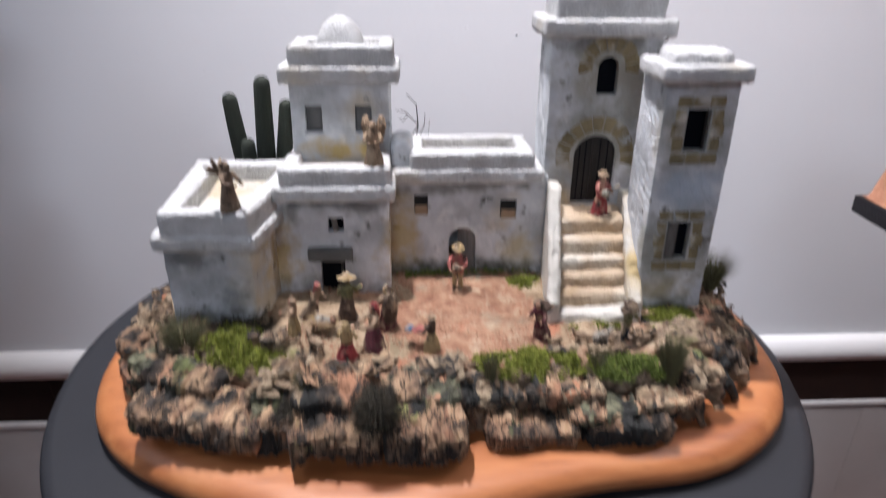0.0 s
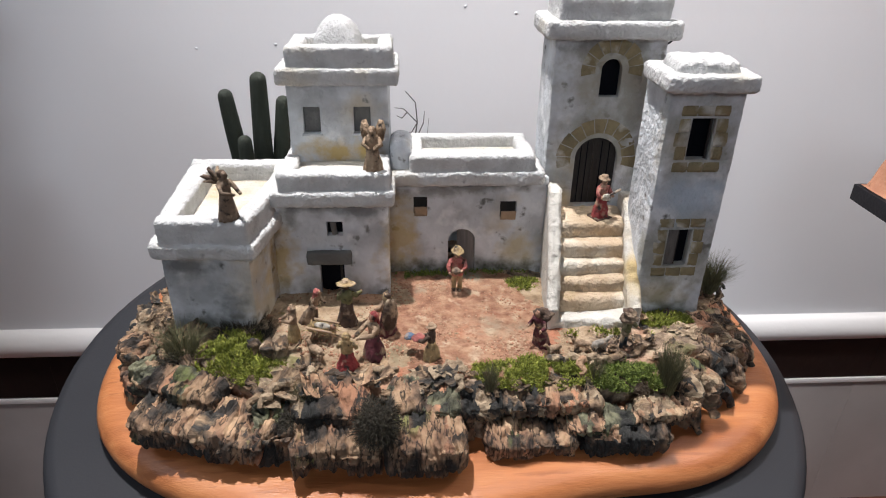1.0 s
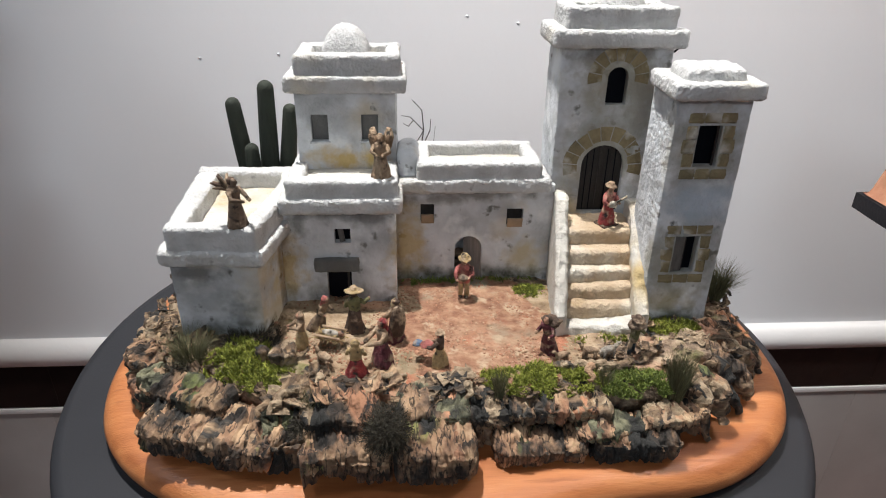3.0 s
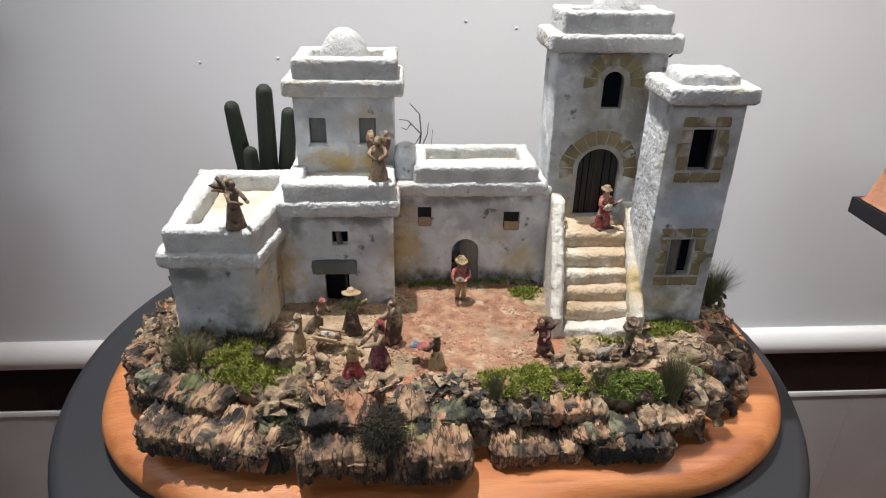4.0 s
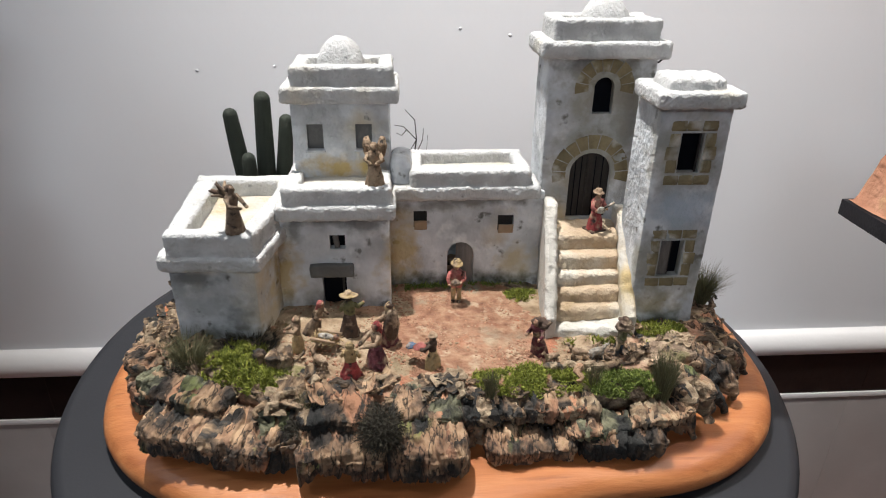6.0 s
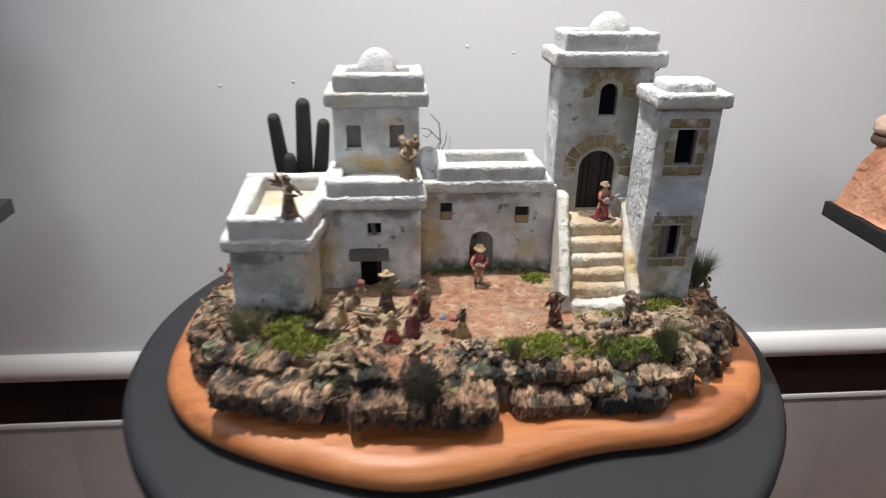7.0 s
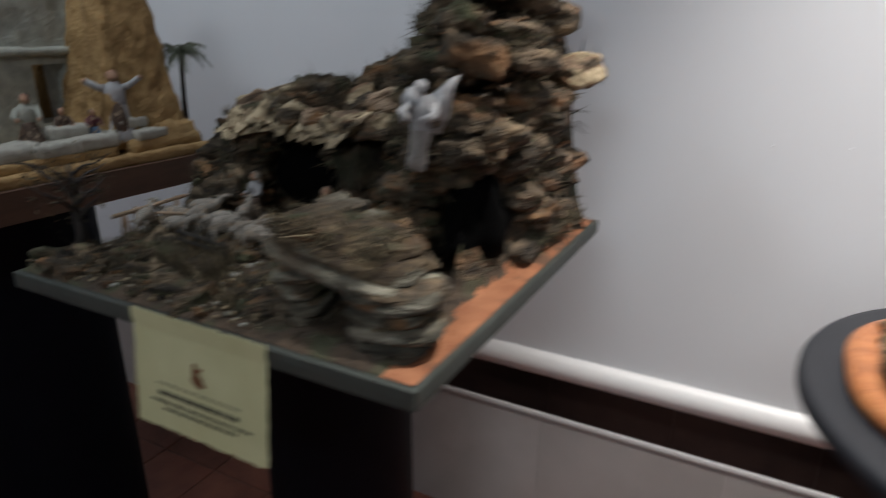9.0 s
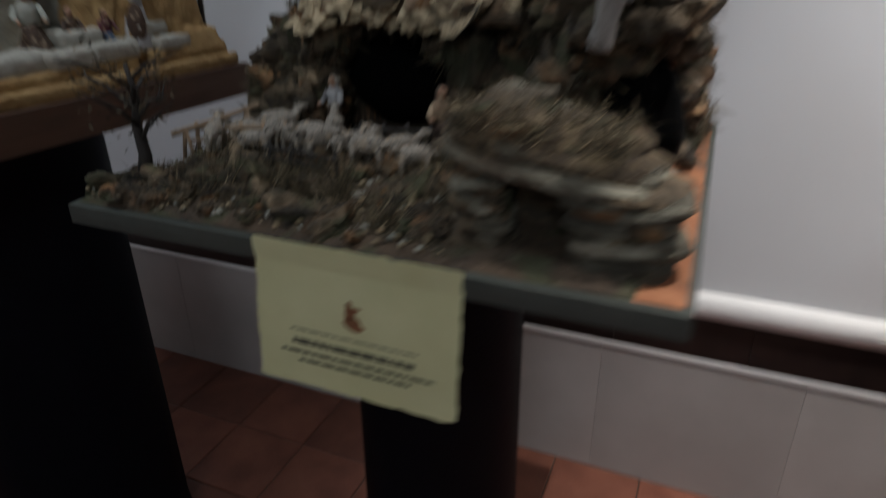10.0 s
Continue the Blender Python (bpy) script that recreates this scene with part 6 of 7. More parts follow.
tuft(-0.088, 0.772, -0.006, 160, 0.026, 0.006, 0.010, "dry", "short tuft of dry grass between bark pieces", 5)
tuft(0.160, 0.792, 0.0, 60, 0.022, 0.005, 0.008, "dry", "short tuft of dry grass beside the moss", 6)
tuft(-0.155, 0.860, 0.0, 420, 0.014, 0.024, 0.012, "scrub", "low dark scrub against the terrace house", 7)

# round wiry bush on the cliff and smaller ones
for i, (x, y, z, s, n) in enumerate(((-0.028, 0.736, 1.440, 0.0200, 5200), (-0.098, 0.756, 1.425, 0.012, 900), (-0.212, 0.822, 1.438, 0.013, 500))):
    g, r = Geo(), random.Random(20 + i)
    for k in range(n):
        d = Vector((r.gauss(0, 1), r.gauss(0, 1), r.gauss(0, 1))).normalized()
        e = Vector((r.gauss(0, 1), r.gauss(0, 1), r.gauss(0, 1))).normalized()
        p = d * s * r.uniform(0.1, 0.95)
        q = p + (d * 0.6 + e) * s * 0.22
        w = d.cross(e).normalized() * 0.00026
        m = (p + q) / 2 + d.cross(e) * s * 0.08
        g.add([p - w, p + w, m + w, m - w, q + w * 0.5, q - w * 0.5], [(0, 1, 2, 3), (3, 2, 4, 5)])
    g.tube([(0, 0, -s * 1.1), (0, 0, 0)], [0.0012, 0.0006], 5)
    solo("wiry_bush", g, "scrub", "round wiry dark bush on the bark cliff", "bush", (x, y, z), "wiry bushes")

# cactus behind the terrace house
cac = thing("cactus", "dark green columnar cactus behind the terrace house", "cactus", (-0.178, 1.076, 1.395))


def column(pts, r):
    g = Geo()
    n, m = 20, len(pts)
    rad = [r * (0.82 + 0.18 * math.sin(math.pi * (k + 0.5) / m)) for k in range(m)]
    pts = [Vector(p) for p in pts]
    along, last = (pts[-1] - pts[-2]).normalized(), rad[-1]
    tip = [pts[-1] + along * last * math.sin(q) for q in (0.4, 0.8, 1.15, 1.4, 1.55)]
    g.tube(pts + tip, rad + [last * math.cos(q) for q in (0.4, 0.8, 1.15, 1.4, 1.55)], n)
    return g


def stalk(x0, z0, x1, z1, r, bend=0.0):
    return column([(x0 + (x1 - x0) * t + bend * math.sin(math.pi * t), 0.0, z0 + (z1 - z0) * t) for t in [k / 15 for k in range(16)]], r)


part("stem", stalk(0.006, 0.0, 0.015, 0.229, 0.0108), "cactus", cac)
part("arm", stalk(-0.002, 0.06, -0.0225, 0.211, 0.0098, -0.002), "cactus", cac)
part("arm", stalk(0.014, 0.06, 0.0390, 0.203, 0.0096, 0.003), "cactus", cac).location.y = 0.004
part("arm", stalk(-0.004, 0.06, -0.004, 0.164, 0.0092), "cactus", cac).location.y = -0.016
part("foot", Geo().blob((0, 0, 0.006), (0.05, 0.03, 0.03), 0.3, 3, 10), "bark", cac)

# bare twig behind the long house
g = Geo()
g.tube([(0, 0, -0.03), (0.003, 0, 0.02), (0.007, 0, 0.045), (0.005, 0, 0.068), (-0.006, 0, 0.080)], [0.0011, 0.0009, 0.0007, 0.0006, 0.0004], 5)
for a, b, c in (((0.007, 0, 0.045), (-0.008, 0.002, 0.060), (-0.018, 0, 0.062)), ((0.003, 0, 0.02), (0.014, 0, 0.045), (0.015, 0.001, 0.058)), ((0.007, 0, 0.045), (0.0, 0, 0.033), (-0.010, 0, 0.036)),
                ((0.006, 0, 0.03), (0.018, 0.002, 0.026), (0.02, 0, 0.05)), ((-0.004, 0.001, 0.057), (-0.010, 0, 0.05), (-0.016, 0, 0.053))):
    g.tube([a, b, c], [0.0006, 0.0005, 0.0003], 4)
solo("bare_twig", g, "dark", "thin bare twig behind the long house", "twig", (0.004, 1.062, 1.535))

# ---- neighbouring grotto display ----
BT = 1.352
bx0, bx1, by0, by1 = -1.708, -0.806, 0.628, 1.515
table = thing("square_pedestal", "black column pedestal with a grey-green square board", "pedestal", (-1.27, 1.06, 0))
part("board", Geo().rbox((bx0 + 1.27, by0 - 1.06, 1.320), (bx1 + 1.27, by1 - 1.06, BT), 0.003, 0.05, 0.0004), "olive", table, "grey-green painted board", False)
part("column", Geo().lathe([(0.19, 0.02), (0.18, 0.06), (0.172, 1.28), (0.21, 1.321)], (-0.008, 0, 0), 40), "black", table)
part("foot", Geo().lathe([(0.26, 0.0), (0.26, 0.022), (0.24, 0.03)], (0, 0, 0), 40), "black", table)


def mound(x, y):
    """The height of the earth on the board."""
    return BT + 0.009 + 0.006 * noise.noise(Vector((x * 16, y * 16, 1))) + 0.003 * noise.noise(Vector((x * 60, y * 60, 3)))


RIDGE = ((-1.74, 0.02), (-1.68, 0.19), (-1.60, 0.24), (-1.45, 0.275), (-1.25, 0.35), (-1.10, 0.39), (-1.02, 0.52), (-0.97, 0.64), (-0.915, 0.55), (-0.88, 0.36), (-0.838, 0.07), (-0.815, 0.0))


def ridge(x):
    for (a, h), (b, k) in zip(RIDGE, RIDGE[1:]):
        if a <= x <= b:
            return h + (k - h) * (x - a) / (b - a)
    return 0.0


def front(x):
    """Where the foot of the cliff runs."""
    y = 1.10 + 0.03 * math.sin(x * 9)
    if x > -1.14:
        y -= min(0.14, (x + 1.14) * 0.9)
    y += 0.22 * math.exp(-((x + 1.405) / 0.12) ** 4) + 0.22 * math.exp(-((x + 0.930) / 0.056) ** 4)
    return y


def lim(y):
    """How far the rocks reach towards the orange margin."""
    return -0.837 - 0.075 * max(0.0, 1.42 - y)


def cliff(x, y):
    x += (-0.815 - lim(y)) * min(1.0, max(0.0, (x + 1.15) / 0.2))
    t = min(1.0, max(0.0, (y - front(x)) / 0.13))
    return ridge(x) * (t ** 0.55)


def pillow(sx, sy, sz, seed, mats, lump=0.16, grooves=2.0, n=44, m=26):
    """A thick rounded layer of bark with a blunt edge, shallow grooves along it and worn pits."""
    o, verts, slots = Vector((seed * 1.9, seed * 0.7, seed * 1.3)), [], []

    def soft(v, e):
        return math.copysign(abs(v) ** e, v)

    for j in range(m + 1):
        b = -math.pi / 2 + math.pi * j / m
        for i in range(n):
            a = 2 * math.pi * i / n
            d = Vector((soft(math.cos(a), 0.62) * soft(math.cos(b), 0.55), soft(math.sin(a), 0.62) * soft(math.cos(b), 0.55), soft(math.sin(b), 0.8)))
            s = 1 + lump * noise.noise(d * 1.1 + o) + 0.4 * lump * noise.noise(d * 3.1 + o)
            s -= 0.045 * max(0.0, math.sin(d.z * grooves * 3.1 + 1.5 * noise.noise(d * 1.6 + o))) ** 2 * (1 - abs(d.z) ** 4)
            p = Vector((d.x * sx * s, d.y * sy * s, d.z * sz * (1 + 0.5 * lump * noise.noise(d * 1.7 - o)) + 0.22 * sz * noise.noise(Vector((d.x * 1.6, d.y * 1.6, 5)) + o)))
            p += Vector((noise.noise(p * 130 + o), noise.noise(p * 130 - o), 0.5 * noise.noise(p * 130))) * 0.0016
            verts.append(p)
    faces = [(j * n + i, j * n + (i + 1) % n, (j + 1) * n + (i + 1) % n, (j + 1) * n + i) for j in range(m) for i in range(n)]
    g = Geo().add(verts, faces)
    g.m = [min(len(mats) - 1, max(0, int(len(mats) * (0.5 + 1.1 * noise.noise(Vector((verts[f[0]].x * 16, verts[f[0]].y * 16, verts[f[0]].z * 40)) + o))))) for f in faces]
    return g


grotto = thing("grotto", "dark cork-bark mountain with caves on an earthy board", "grotto model", (0, 0, 0))
g = Geo()
nx, ny = 150, 130
verts = []
for j in range(ny + 1):
    for i in range(nx + 1):
        x, y = bx0 + 0.012 + (bx1 - bx0 - 0.022) * i / nx, by0 + 0.012 + (by1 - by0 - 0.022) * j / ny
        z = mound(x, y) if x < -0.872 + 0.03 * noise.noise(Vector((y * 14, 0, 0))) else BT + 0.003
        c = cliff(x, y)
        if c > 0:
            q = Vector((x, y, c))
            c *= 1 + 0.10 * noise.noise(q * 14) + 0.07 * noise.noise(q * 40)
        edge = min(1.0, min(i, nx - i, j, ny - j) / 3)
        verts.append((x, y, BT + 0.0015 + (z + c - BT) * edge))
faces = [(j * (nx + 1) + i, j * (nx + 1) + i + 1, (j + 1) * (nx + 1) + i + 1, (j + 1) * (nx + 1) + i) for j in range(ny) for i in range(nx)]
g.add(verts, faces)
g.m = [2 if cliff(verts[f[0]][0], verts[f[0]][1]) > 0.02 else (1 if verts[f[0]][0] > -0.872 + 0.03 * noise.noise(Vector((verts[f[0]][1] * 14, 0, 0))) else 0) for f in faces]
part("earth", g, ("umber", "sienna", "moor"), grotto, "brown earth with an orange margin")

FUZZ = []


def rock(meshes, place, turn, size):
    put_bark(meshes, place, turn, size, grotto, "rock_piece")
    FUZZ.append((Vector(place), Vector(size)))


def in_cave(x, y, z, m=0.012):
    """Whether a spot lies in one of the two caves."""
    one = math.hypot((x + 1.402) / (0.114 + m), max(0.0, z - 1.44) / (0.115 + m)) < 1 and y < 1.31
    two = math.hypot((x + 0.925) / (0.050 + m), max(0.0, z - 1.40) / (0.13 + m)) < 1 and y < 1.16
    return one or two


rnd = random.Random(11)
tan = [Geo().add(*bark(0.050, 0.030, 0.017, 160 + i, 18, 0.34, 1.8)).mesh("rock_piece", mats_of("strata")) for i in range(9)]
big = [Geo().add(*bark(0.046, 0.032, 0.020, 60 + i, 20, 0.42, 2.2)).mesh("rock_piece", mats_of("moor")) for i in range(12)]
count = 0
while count < 290:
    x = rnd.uniform(-1.69, -0.835)
    y = rnd.uniform(0.94, 1.44)
    c = cliff(x, y)
    if c < 0.03:
        continue
    slope = abs(cliff(x, y + 0.01) - cliff(x, y - 0.01)) + abs(cliff(x + 0.01, y) - cliff(x - 0.01, y))
    if rnd.random() > 0.12 + slope * 4:
        continue
    z = BT + c * (rnd.uniform(0.1, 1.0) if slope > 0.06 else 1.0)
    s = rnd.choice((0.4, 0.6, 0.85, 1.1)) * rnd.uniform(0.8, 1.2)
    if in_cave(x, y, z, 0.03 * s) or x > lim(y) - 0.03 * s:
        continue
    rock(big, (x, y, z), (rnd.uniform(-25, 25), rnd.uniform(-25, 25), rnd.uniform(-50, 50)), (s * 1.1, s, s * rnd.uniform(0.6, 1.2)))
    count += 1
for i in range(230):
    x, part_up = rnd.uniform(-1.68, -0.86), rnd.uniform(0.05, 0.98)
    y = front(x) + 0.13 * part_up ** 1.82
    s = rnd.choice((0.35, 0.5, 0.75, 1.0)) * rnd.uniform(0.8, 1.2)
    if abs(x + 1.405) < 0.13:
        y = 1.12
    if abs(x + 0.930) < 0.075:
        y = min(y, 1.02)
    if in_cave(x, y, BT + ridge(x) * part_up, 0.035 * s) or x > lim(y) - 0.03 * s:
        continue
    rock(big, (x, y - 0.008, BT + ridge(x) * part_up), (rnd.uniform(-30, 30), rnd.uniform(-20, 20), rnd.uniform(-30, 30)), (s, s * 0.9, s * rnd.uniform(0.7, 1.3)))
for i in range(130):
    y = rnd.uniform(0.98, 1.43)
    x = lim(y) - rnd.uniform(0.02, 0.09)
    z = BT + min(ridge(x - 0.815 - lim(y)) * rnd.uniform(0.15, 1.0), 0.56)
    s = rnd.uniform(0.5, 1.2)
    if in_cave(x, y, z, 0.03):
        continue
    rock(tan, (x, y, z), (rnd.uniform(-9, 9), rnd.uniform(-14, 10), rnd.uniform(70, 110)), (s * 1.2, s * 0.75, s * rnd.uniform(0.6, 1.0)))
# roof of the main cave, lintel of the narrow one, jutting ledges on the flank
for x, y, z, sx, sy, sz, rz in ((-1.41, 1.13, 1.602, 2.6, 1.8, 1.5, 4), (-1.35, 1.14, 1.630, 2.2, 1.6, 1.4, -8), (-1.585, 1.14, 1.53, 0.9, 1.4, 2.6, 20), (-1.235, 1.12, 1.52, 0.9, 1.3, 2.6, -15),
                                (-1.40, 1.22, 1.612, 2.9, 2.2, 1.5, 10), (-1.38, 1.30, 1.622, 2.9, 2.2, 1.6, -6), (-1.42, 1.37, 1.63, 2.9, 2.2, 1.6, 5), (-1.582, 1.12, 1.44, 0.9, 1.2, 2.2, 8), (-1.232, 1.10, 1.43, 0.8, 1.2, 2.2, 0),
                                (-0.95, 1.13, 1.605, 2.0, 2.6, 1.2, 0), (-0.985, 0.985, 1.60, 1.0, 1.1, 1.3, 26), (-0.925, 0.98, 1.600, 1.1, 1.2, 1.2, -18), (-0.94, 1.06, 1.61, 1.8, 1.8, 1.6, 3), (-1.00, 0.995, 1.645, 1.1, 1.1, 1.3, 10), (-0.93, 1.00, 1.66, 1.1, 1.2, 1.4, -14), (-0.863, 1.18, 1.745, 1.2, 1.5, 1.2, 70), (-0.868, 1.28, 1.66, 1.1, 1.5, 1.2, 85),
                                (-0.883, 1.12, 1.56, 1.0, 1.4, 1.2, 80), (-0.878, 1.25, 1.50, 1.0, 1.4, 1.1, 95), (-0.893, 1.20, 1.47, 0.9, 1.3, 1.3, 75), (-0.883, 1.33, 1.42, 0.9, 1.3, 1.3, 88)):
    if x > -0.90:
        x = lim(y) - 0.028
    if in_cave(x, y, z, 0.0):
        continue
    rock(tan if x > -0.92 and z < 1.58 or y > 1.1 and x > -0.95 else big, (x, y, z), (rnd.uniform(-8, 8), rnd.uniform(-8, 8), rz), (sx, sy, sz))

# black lumps added in the two caves to stand for the shade inside
part("cave_lining", Geo().blob((-1.404, 1.215, 1.465), (0.130, 0.100, 0.090), 0.10, 5, 14), "soot", grotto, "added black lump standing for the shade inside the cave")
part("cave_lining", Geo().blob((-0.926, 1.062, 1.430), (0.058, 0.092, 0.108), 0.34, 6, 18), "soot", grotto, "added black lump standing for the shade inside the cave")
# thick rounded ledges stacked up the flank
r = random.Random(90)
z = BT + 0.024
for i in range(17):
    y = (1.12, 1.29, 1.20)[i % 3] + 0.06 * r.random() + 0.005 * i
    half = r.uniform(0.11, 0.15) * (1 - 0.018 * i)
    deep = r.uniform(0.040, 0.054)
    y = max(y, 1.10 + half) if z < 1.53 else y
    thick = r.uniform(0.026, 0.036)
    out = r.uniform(-0.012, -0.002) + (0.030 if i == 10 else 0.0) - (0.010 if 3 < i < 10 else 0.0) - (0.020 + 0.004 * (i - 10) if i > 10 else 0.0)
    half, thick = (0.075, 0.034) if i == 10 else (half, thick)
    mats = (("moor", "strata"), ("moor", "moor", "strata", "tanledge"), ("strata", "moor"))[i % 3] if i != 10 else ("strata", "tanledge", "husk")
    spot = Vector((lim(y) - deep * 0.80 + out, y, z))
    part("ledge", pillow(half, deep, thick, 210 + i, mats, 0.30, 2.6, 64, 34), mats, grotto).matrix_basis = pose(*spot, r.uniform(-7, 7), r.uniform(-6, 6), 90 + r.uniform(-14, 14))
    FUZZ.extend((spot + Vector((0, k * half * 0.5, 0)), Vector((deep / 0.046, half / 0.075, thick / 0.021))) for k in (-1, 0, 1))
    z += thick * 2 * r.uniform(0.48, 0.62)

# low layered outcrop with a hollow at the front
outcrop = thing("layered_outcrop", "low outcrop of pale layered bark with a hollow", "rock", (0, 0, 0))
CHALK = ("moor", "moor", "chalk", "chalk", "chalk")
for i, (half, deep, thick, z, shift) in enumerate(((0.064, 0.056, 0.0155, 0.014, 0.0), (0.070, 0.060, 0.0150, 0.040, 0.006), (0.066, 0.057, 0.0140, 0.063, -0.002), (0.078, 0.062, 0.0170, 0.088, 0.002))):
    part("layer", pillow(half, deep, thick, 80 + i, CHALK, 0.10, 1.4), CHALK, outcrop).matrix_basis = pose(-0.899 + shift, 0.724 + 0.003 * i, BT + z, 3, -3, 7 * math.sin(i * 2.1))
for i in range(4):
    part("layer", pillow(0.042 - 0.002 * i, 0.052, 0.0150, 90 + i, ("moor", "moor", "chalk"), 0.14, 1.4), ("moor", "moor", "chalk"), outcrop).matrix_basis = pose(-1.070 - 0.004 * i, 0.738, BT + 0.014 + 0.025 * i, 4, 3, 14 * (i % 2))
for i, mats in enumerate((("moor", "chalk", "chalk"), ("chalk", "peat", "peat"), ("peat", "peat", "moor"))):
    part("layer", pillow(0.150 - 0.014 * i, 0.066 - 0.004 * i, 0.014 + 0.003 * i, 95 + i, mats, 0.16, 1.0, 64), mats, outcrop).matrix_basis = pose(-0.980 - 0.010 * i, 0.740 + 0.012 * i, BT + 0.112 + 0.019 * i, 4, 7, -4 + 3 * i)
part("layer", Geo().add(*bark(0.10, 0.02, 0.055, 100, 22, 0.2, 1.2)), "moor", outcrop).matrix_basis = pose(-0.99, 0.815, BT + 0.055, 0, 0, 4)

for x, y, z, s, turn, mat in ((-1.035, 0.835, 0.135, 1.0, 10, "chalk"), (-1.055, 0.815, 0.168, 0.72, -20, "chalk"), (-0.99, 0.85, 0.128, 0.8, 35, "moor"), (-0.925, 0.80, 0.118, 0.6, -10, "moor"), (-1.09, 0.78, 0.118, 0.6, 50, "chalk"), (-0.922, 0.735, 0.118, 0.62, 15, "chalk")):
    v, f = bark(0.052 * s, 0.036 * s, 0.024 * s, int(900 + x * 300), 22, 0.35, 1.0)
    part("boulder", Geo().add(v, f), mat, outcrop).matrix_basis = pose(x, y, BT + z, 8, 6, turn)

# heather and roots over the outcrop
g, r = Geo(), random.Random(44)
for i in range(5200):
    x, y = r.uniform(-1.11, -0.90), r.uniform(0.685, 0.85)
    z = BT + 0.158 - 0.115 * (x + 0.985) + 0.010 * noise.noise(Vector((x * 30, y * 30, 0)))
    if noise.noise(Vector((x * 22, y * 22, 6))) < -0.05:
        continue
    p = Vector((x, y, z + r.uniform(-0.012, 0.012)))
    q = p + Vector((r.gauss(0, 0.7), r.gauss(-0.3, 0.6), r.uniform(-0.5, 1.0))) * r.choice((0.012, 0.016, 0.024))
    w = Vector((r.uniform(-1, 1), r.uniform(-1, 1), r.uniform(-1, 1))) * 0.0011
    g.add([p - w, p + w, q], [(0, 1, 2)], 1 if r.random() < 0.22 else 0)
tagged(solo("outcrop_scrub", g, ("twigs", "thatch"), "dry heather and roots over the low outcrop", "scrub"), kind="stuff")

# pale sheets of bark drooping over the main cave
r = random.Random(3)
sheets = [Geo().add(*flake(0.060, 0.034, 70 + i, 2.0 + 1.5 * i)).mesh("bark_sheet", mats_of("husk")) for i in range(6)]
for i in range(9):
    x = -1.52 + 0.30 * i / 8 + r.uniform(-0.012, 0.012)
    z = 1.598 - 1.2 * (x + 1.385) ** 2 + max(0.0, x + 1.30) * 0.35 + r.uniform(-0.006, 0.006)
    put_bark(sheets, (x, 1.082 + r.uniform(-0.010, 0.010), z), (r.uniform(28, 48), r.uniform(-12, 12), r.uniform(-22, 22)), (r.uniform(0.7, 1.0), r.uniform(0.8, 1.0), r.uniform(0.8, 1.2)), grotto, "bark_sheet")
for i in range(14):
    x = -1.545 + 0.36 * (i % 7) / 6 + r.uniform(-0.015, 0.015)
    row = i // 7
    mats = (("husk", "strata"), ("husk", "tanledge"), ("tanledge", "husk", "strata"))[i % 3]
    s = r.uniform(0.85, 1.25)
    z = 1.622 + 0.030 * row - 1.3 * (x + 1.385) ** 2 + max(0.0, x + 1.30) * 0.4 + r.uniform(-0.008, 0.010)
    part("rock_piece", pillow(0.040 * s, 0.032 * s, 0.024 * s, 310 + i, mats, 0.42, 1.2, 30, 18), mats, grotto).matrix_basis = pose(x, 1.105 + 0.045 * row, z, r.uniform(-10, 30), r.uniform(-25, 25), r.uniform(-40, 40))

# sprigs on the ridge and scrub over the earth
g, r = Geo(), random.Random(9)
for i in range(5200):
    x, y = r.uniform(-1.68, -0.80), r.uniform(0.96, 1.43)
    c = cliff(x, y)
    if c < 0.05 or noise.noise(Vector((x * 9, y * 9, 0))) < -0.05:
        continue
    p = Vector((x, y, BT + c + r.uniform(0.0, 0.012)))
    q = p + Vector((r.uniform(-1, 1), r.uniform(-1, 1), r.uniform(0, 1.6))) * 0.010
    w = Vector((r.uniform(-1, 1), r.uniform(-1, 1), 0)) * 0.0011
    g.add([p - w, p + w, q], [(0, 1, 2)])
tagged(solo("ridge_scrub", g, "twigs", "dry scrub growing over the dark rocks", "scrub"), kind="stuff")
g, r = Geo(), random.Random(12)
for place, size in FUZZ:
    if noise.noise(place * 7) < -0.12:
        continue
    for i in range(90):
        d = Vector((r.gauss(0, 1), r.gauss(-0.5, 1), r.gauss(0.5, 1))).normalized()
        p = place + Vector((d.x * 0.046 * size.x, d.y * 0.034 * size.y, d.z * 0.021 * size.z))
        if in_cave(p.x, p.y, p.z, -0.01):
            continue
        k = r.choice((0.5, 0.8, 1.3, 2.0)) * r.uniform(0.8, 1.2)
        q = p + (d + Vector((r.uniform(-1, 1), r.uniform(-1, 1), r.uniform(-1, 1)))) * 0.012 * k
        w = d.cross(Vector((r.uniform(-1, 1), r.uniform(-1, 1), r.uniform(-1, 1)))).normalized() * 0.0010 * k
        g.add([p - w, p + w, q], [(0, 1, 2)])
tagged(solo("cliff_scrub", g, "twigs", "dry brown heather clinging to the dark rocks", "scrub"), kind="stuff")
g, r = Geo(), random.Random(15)
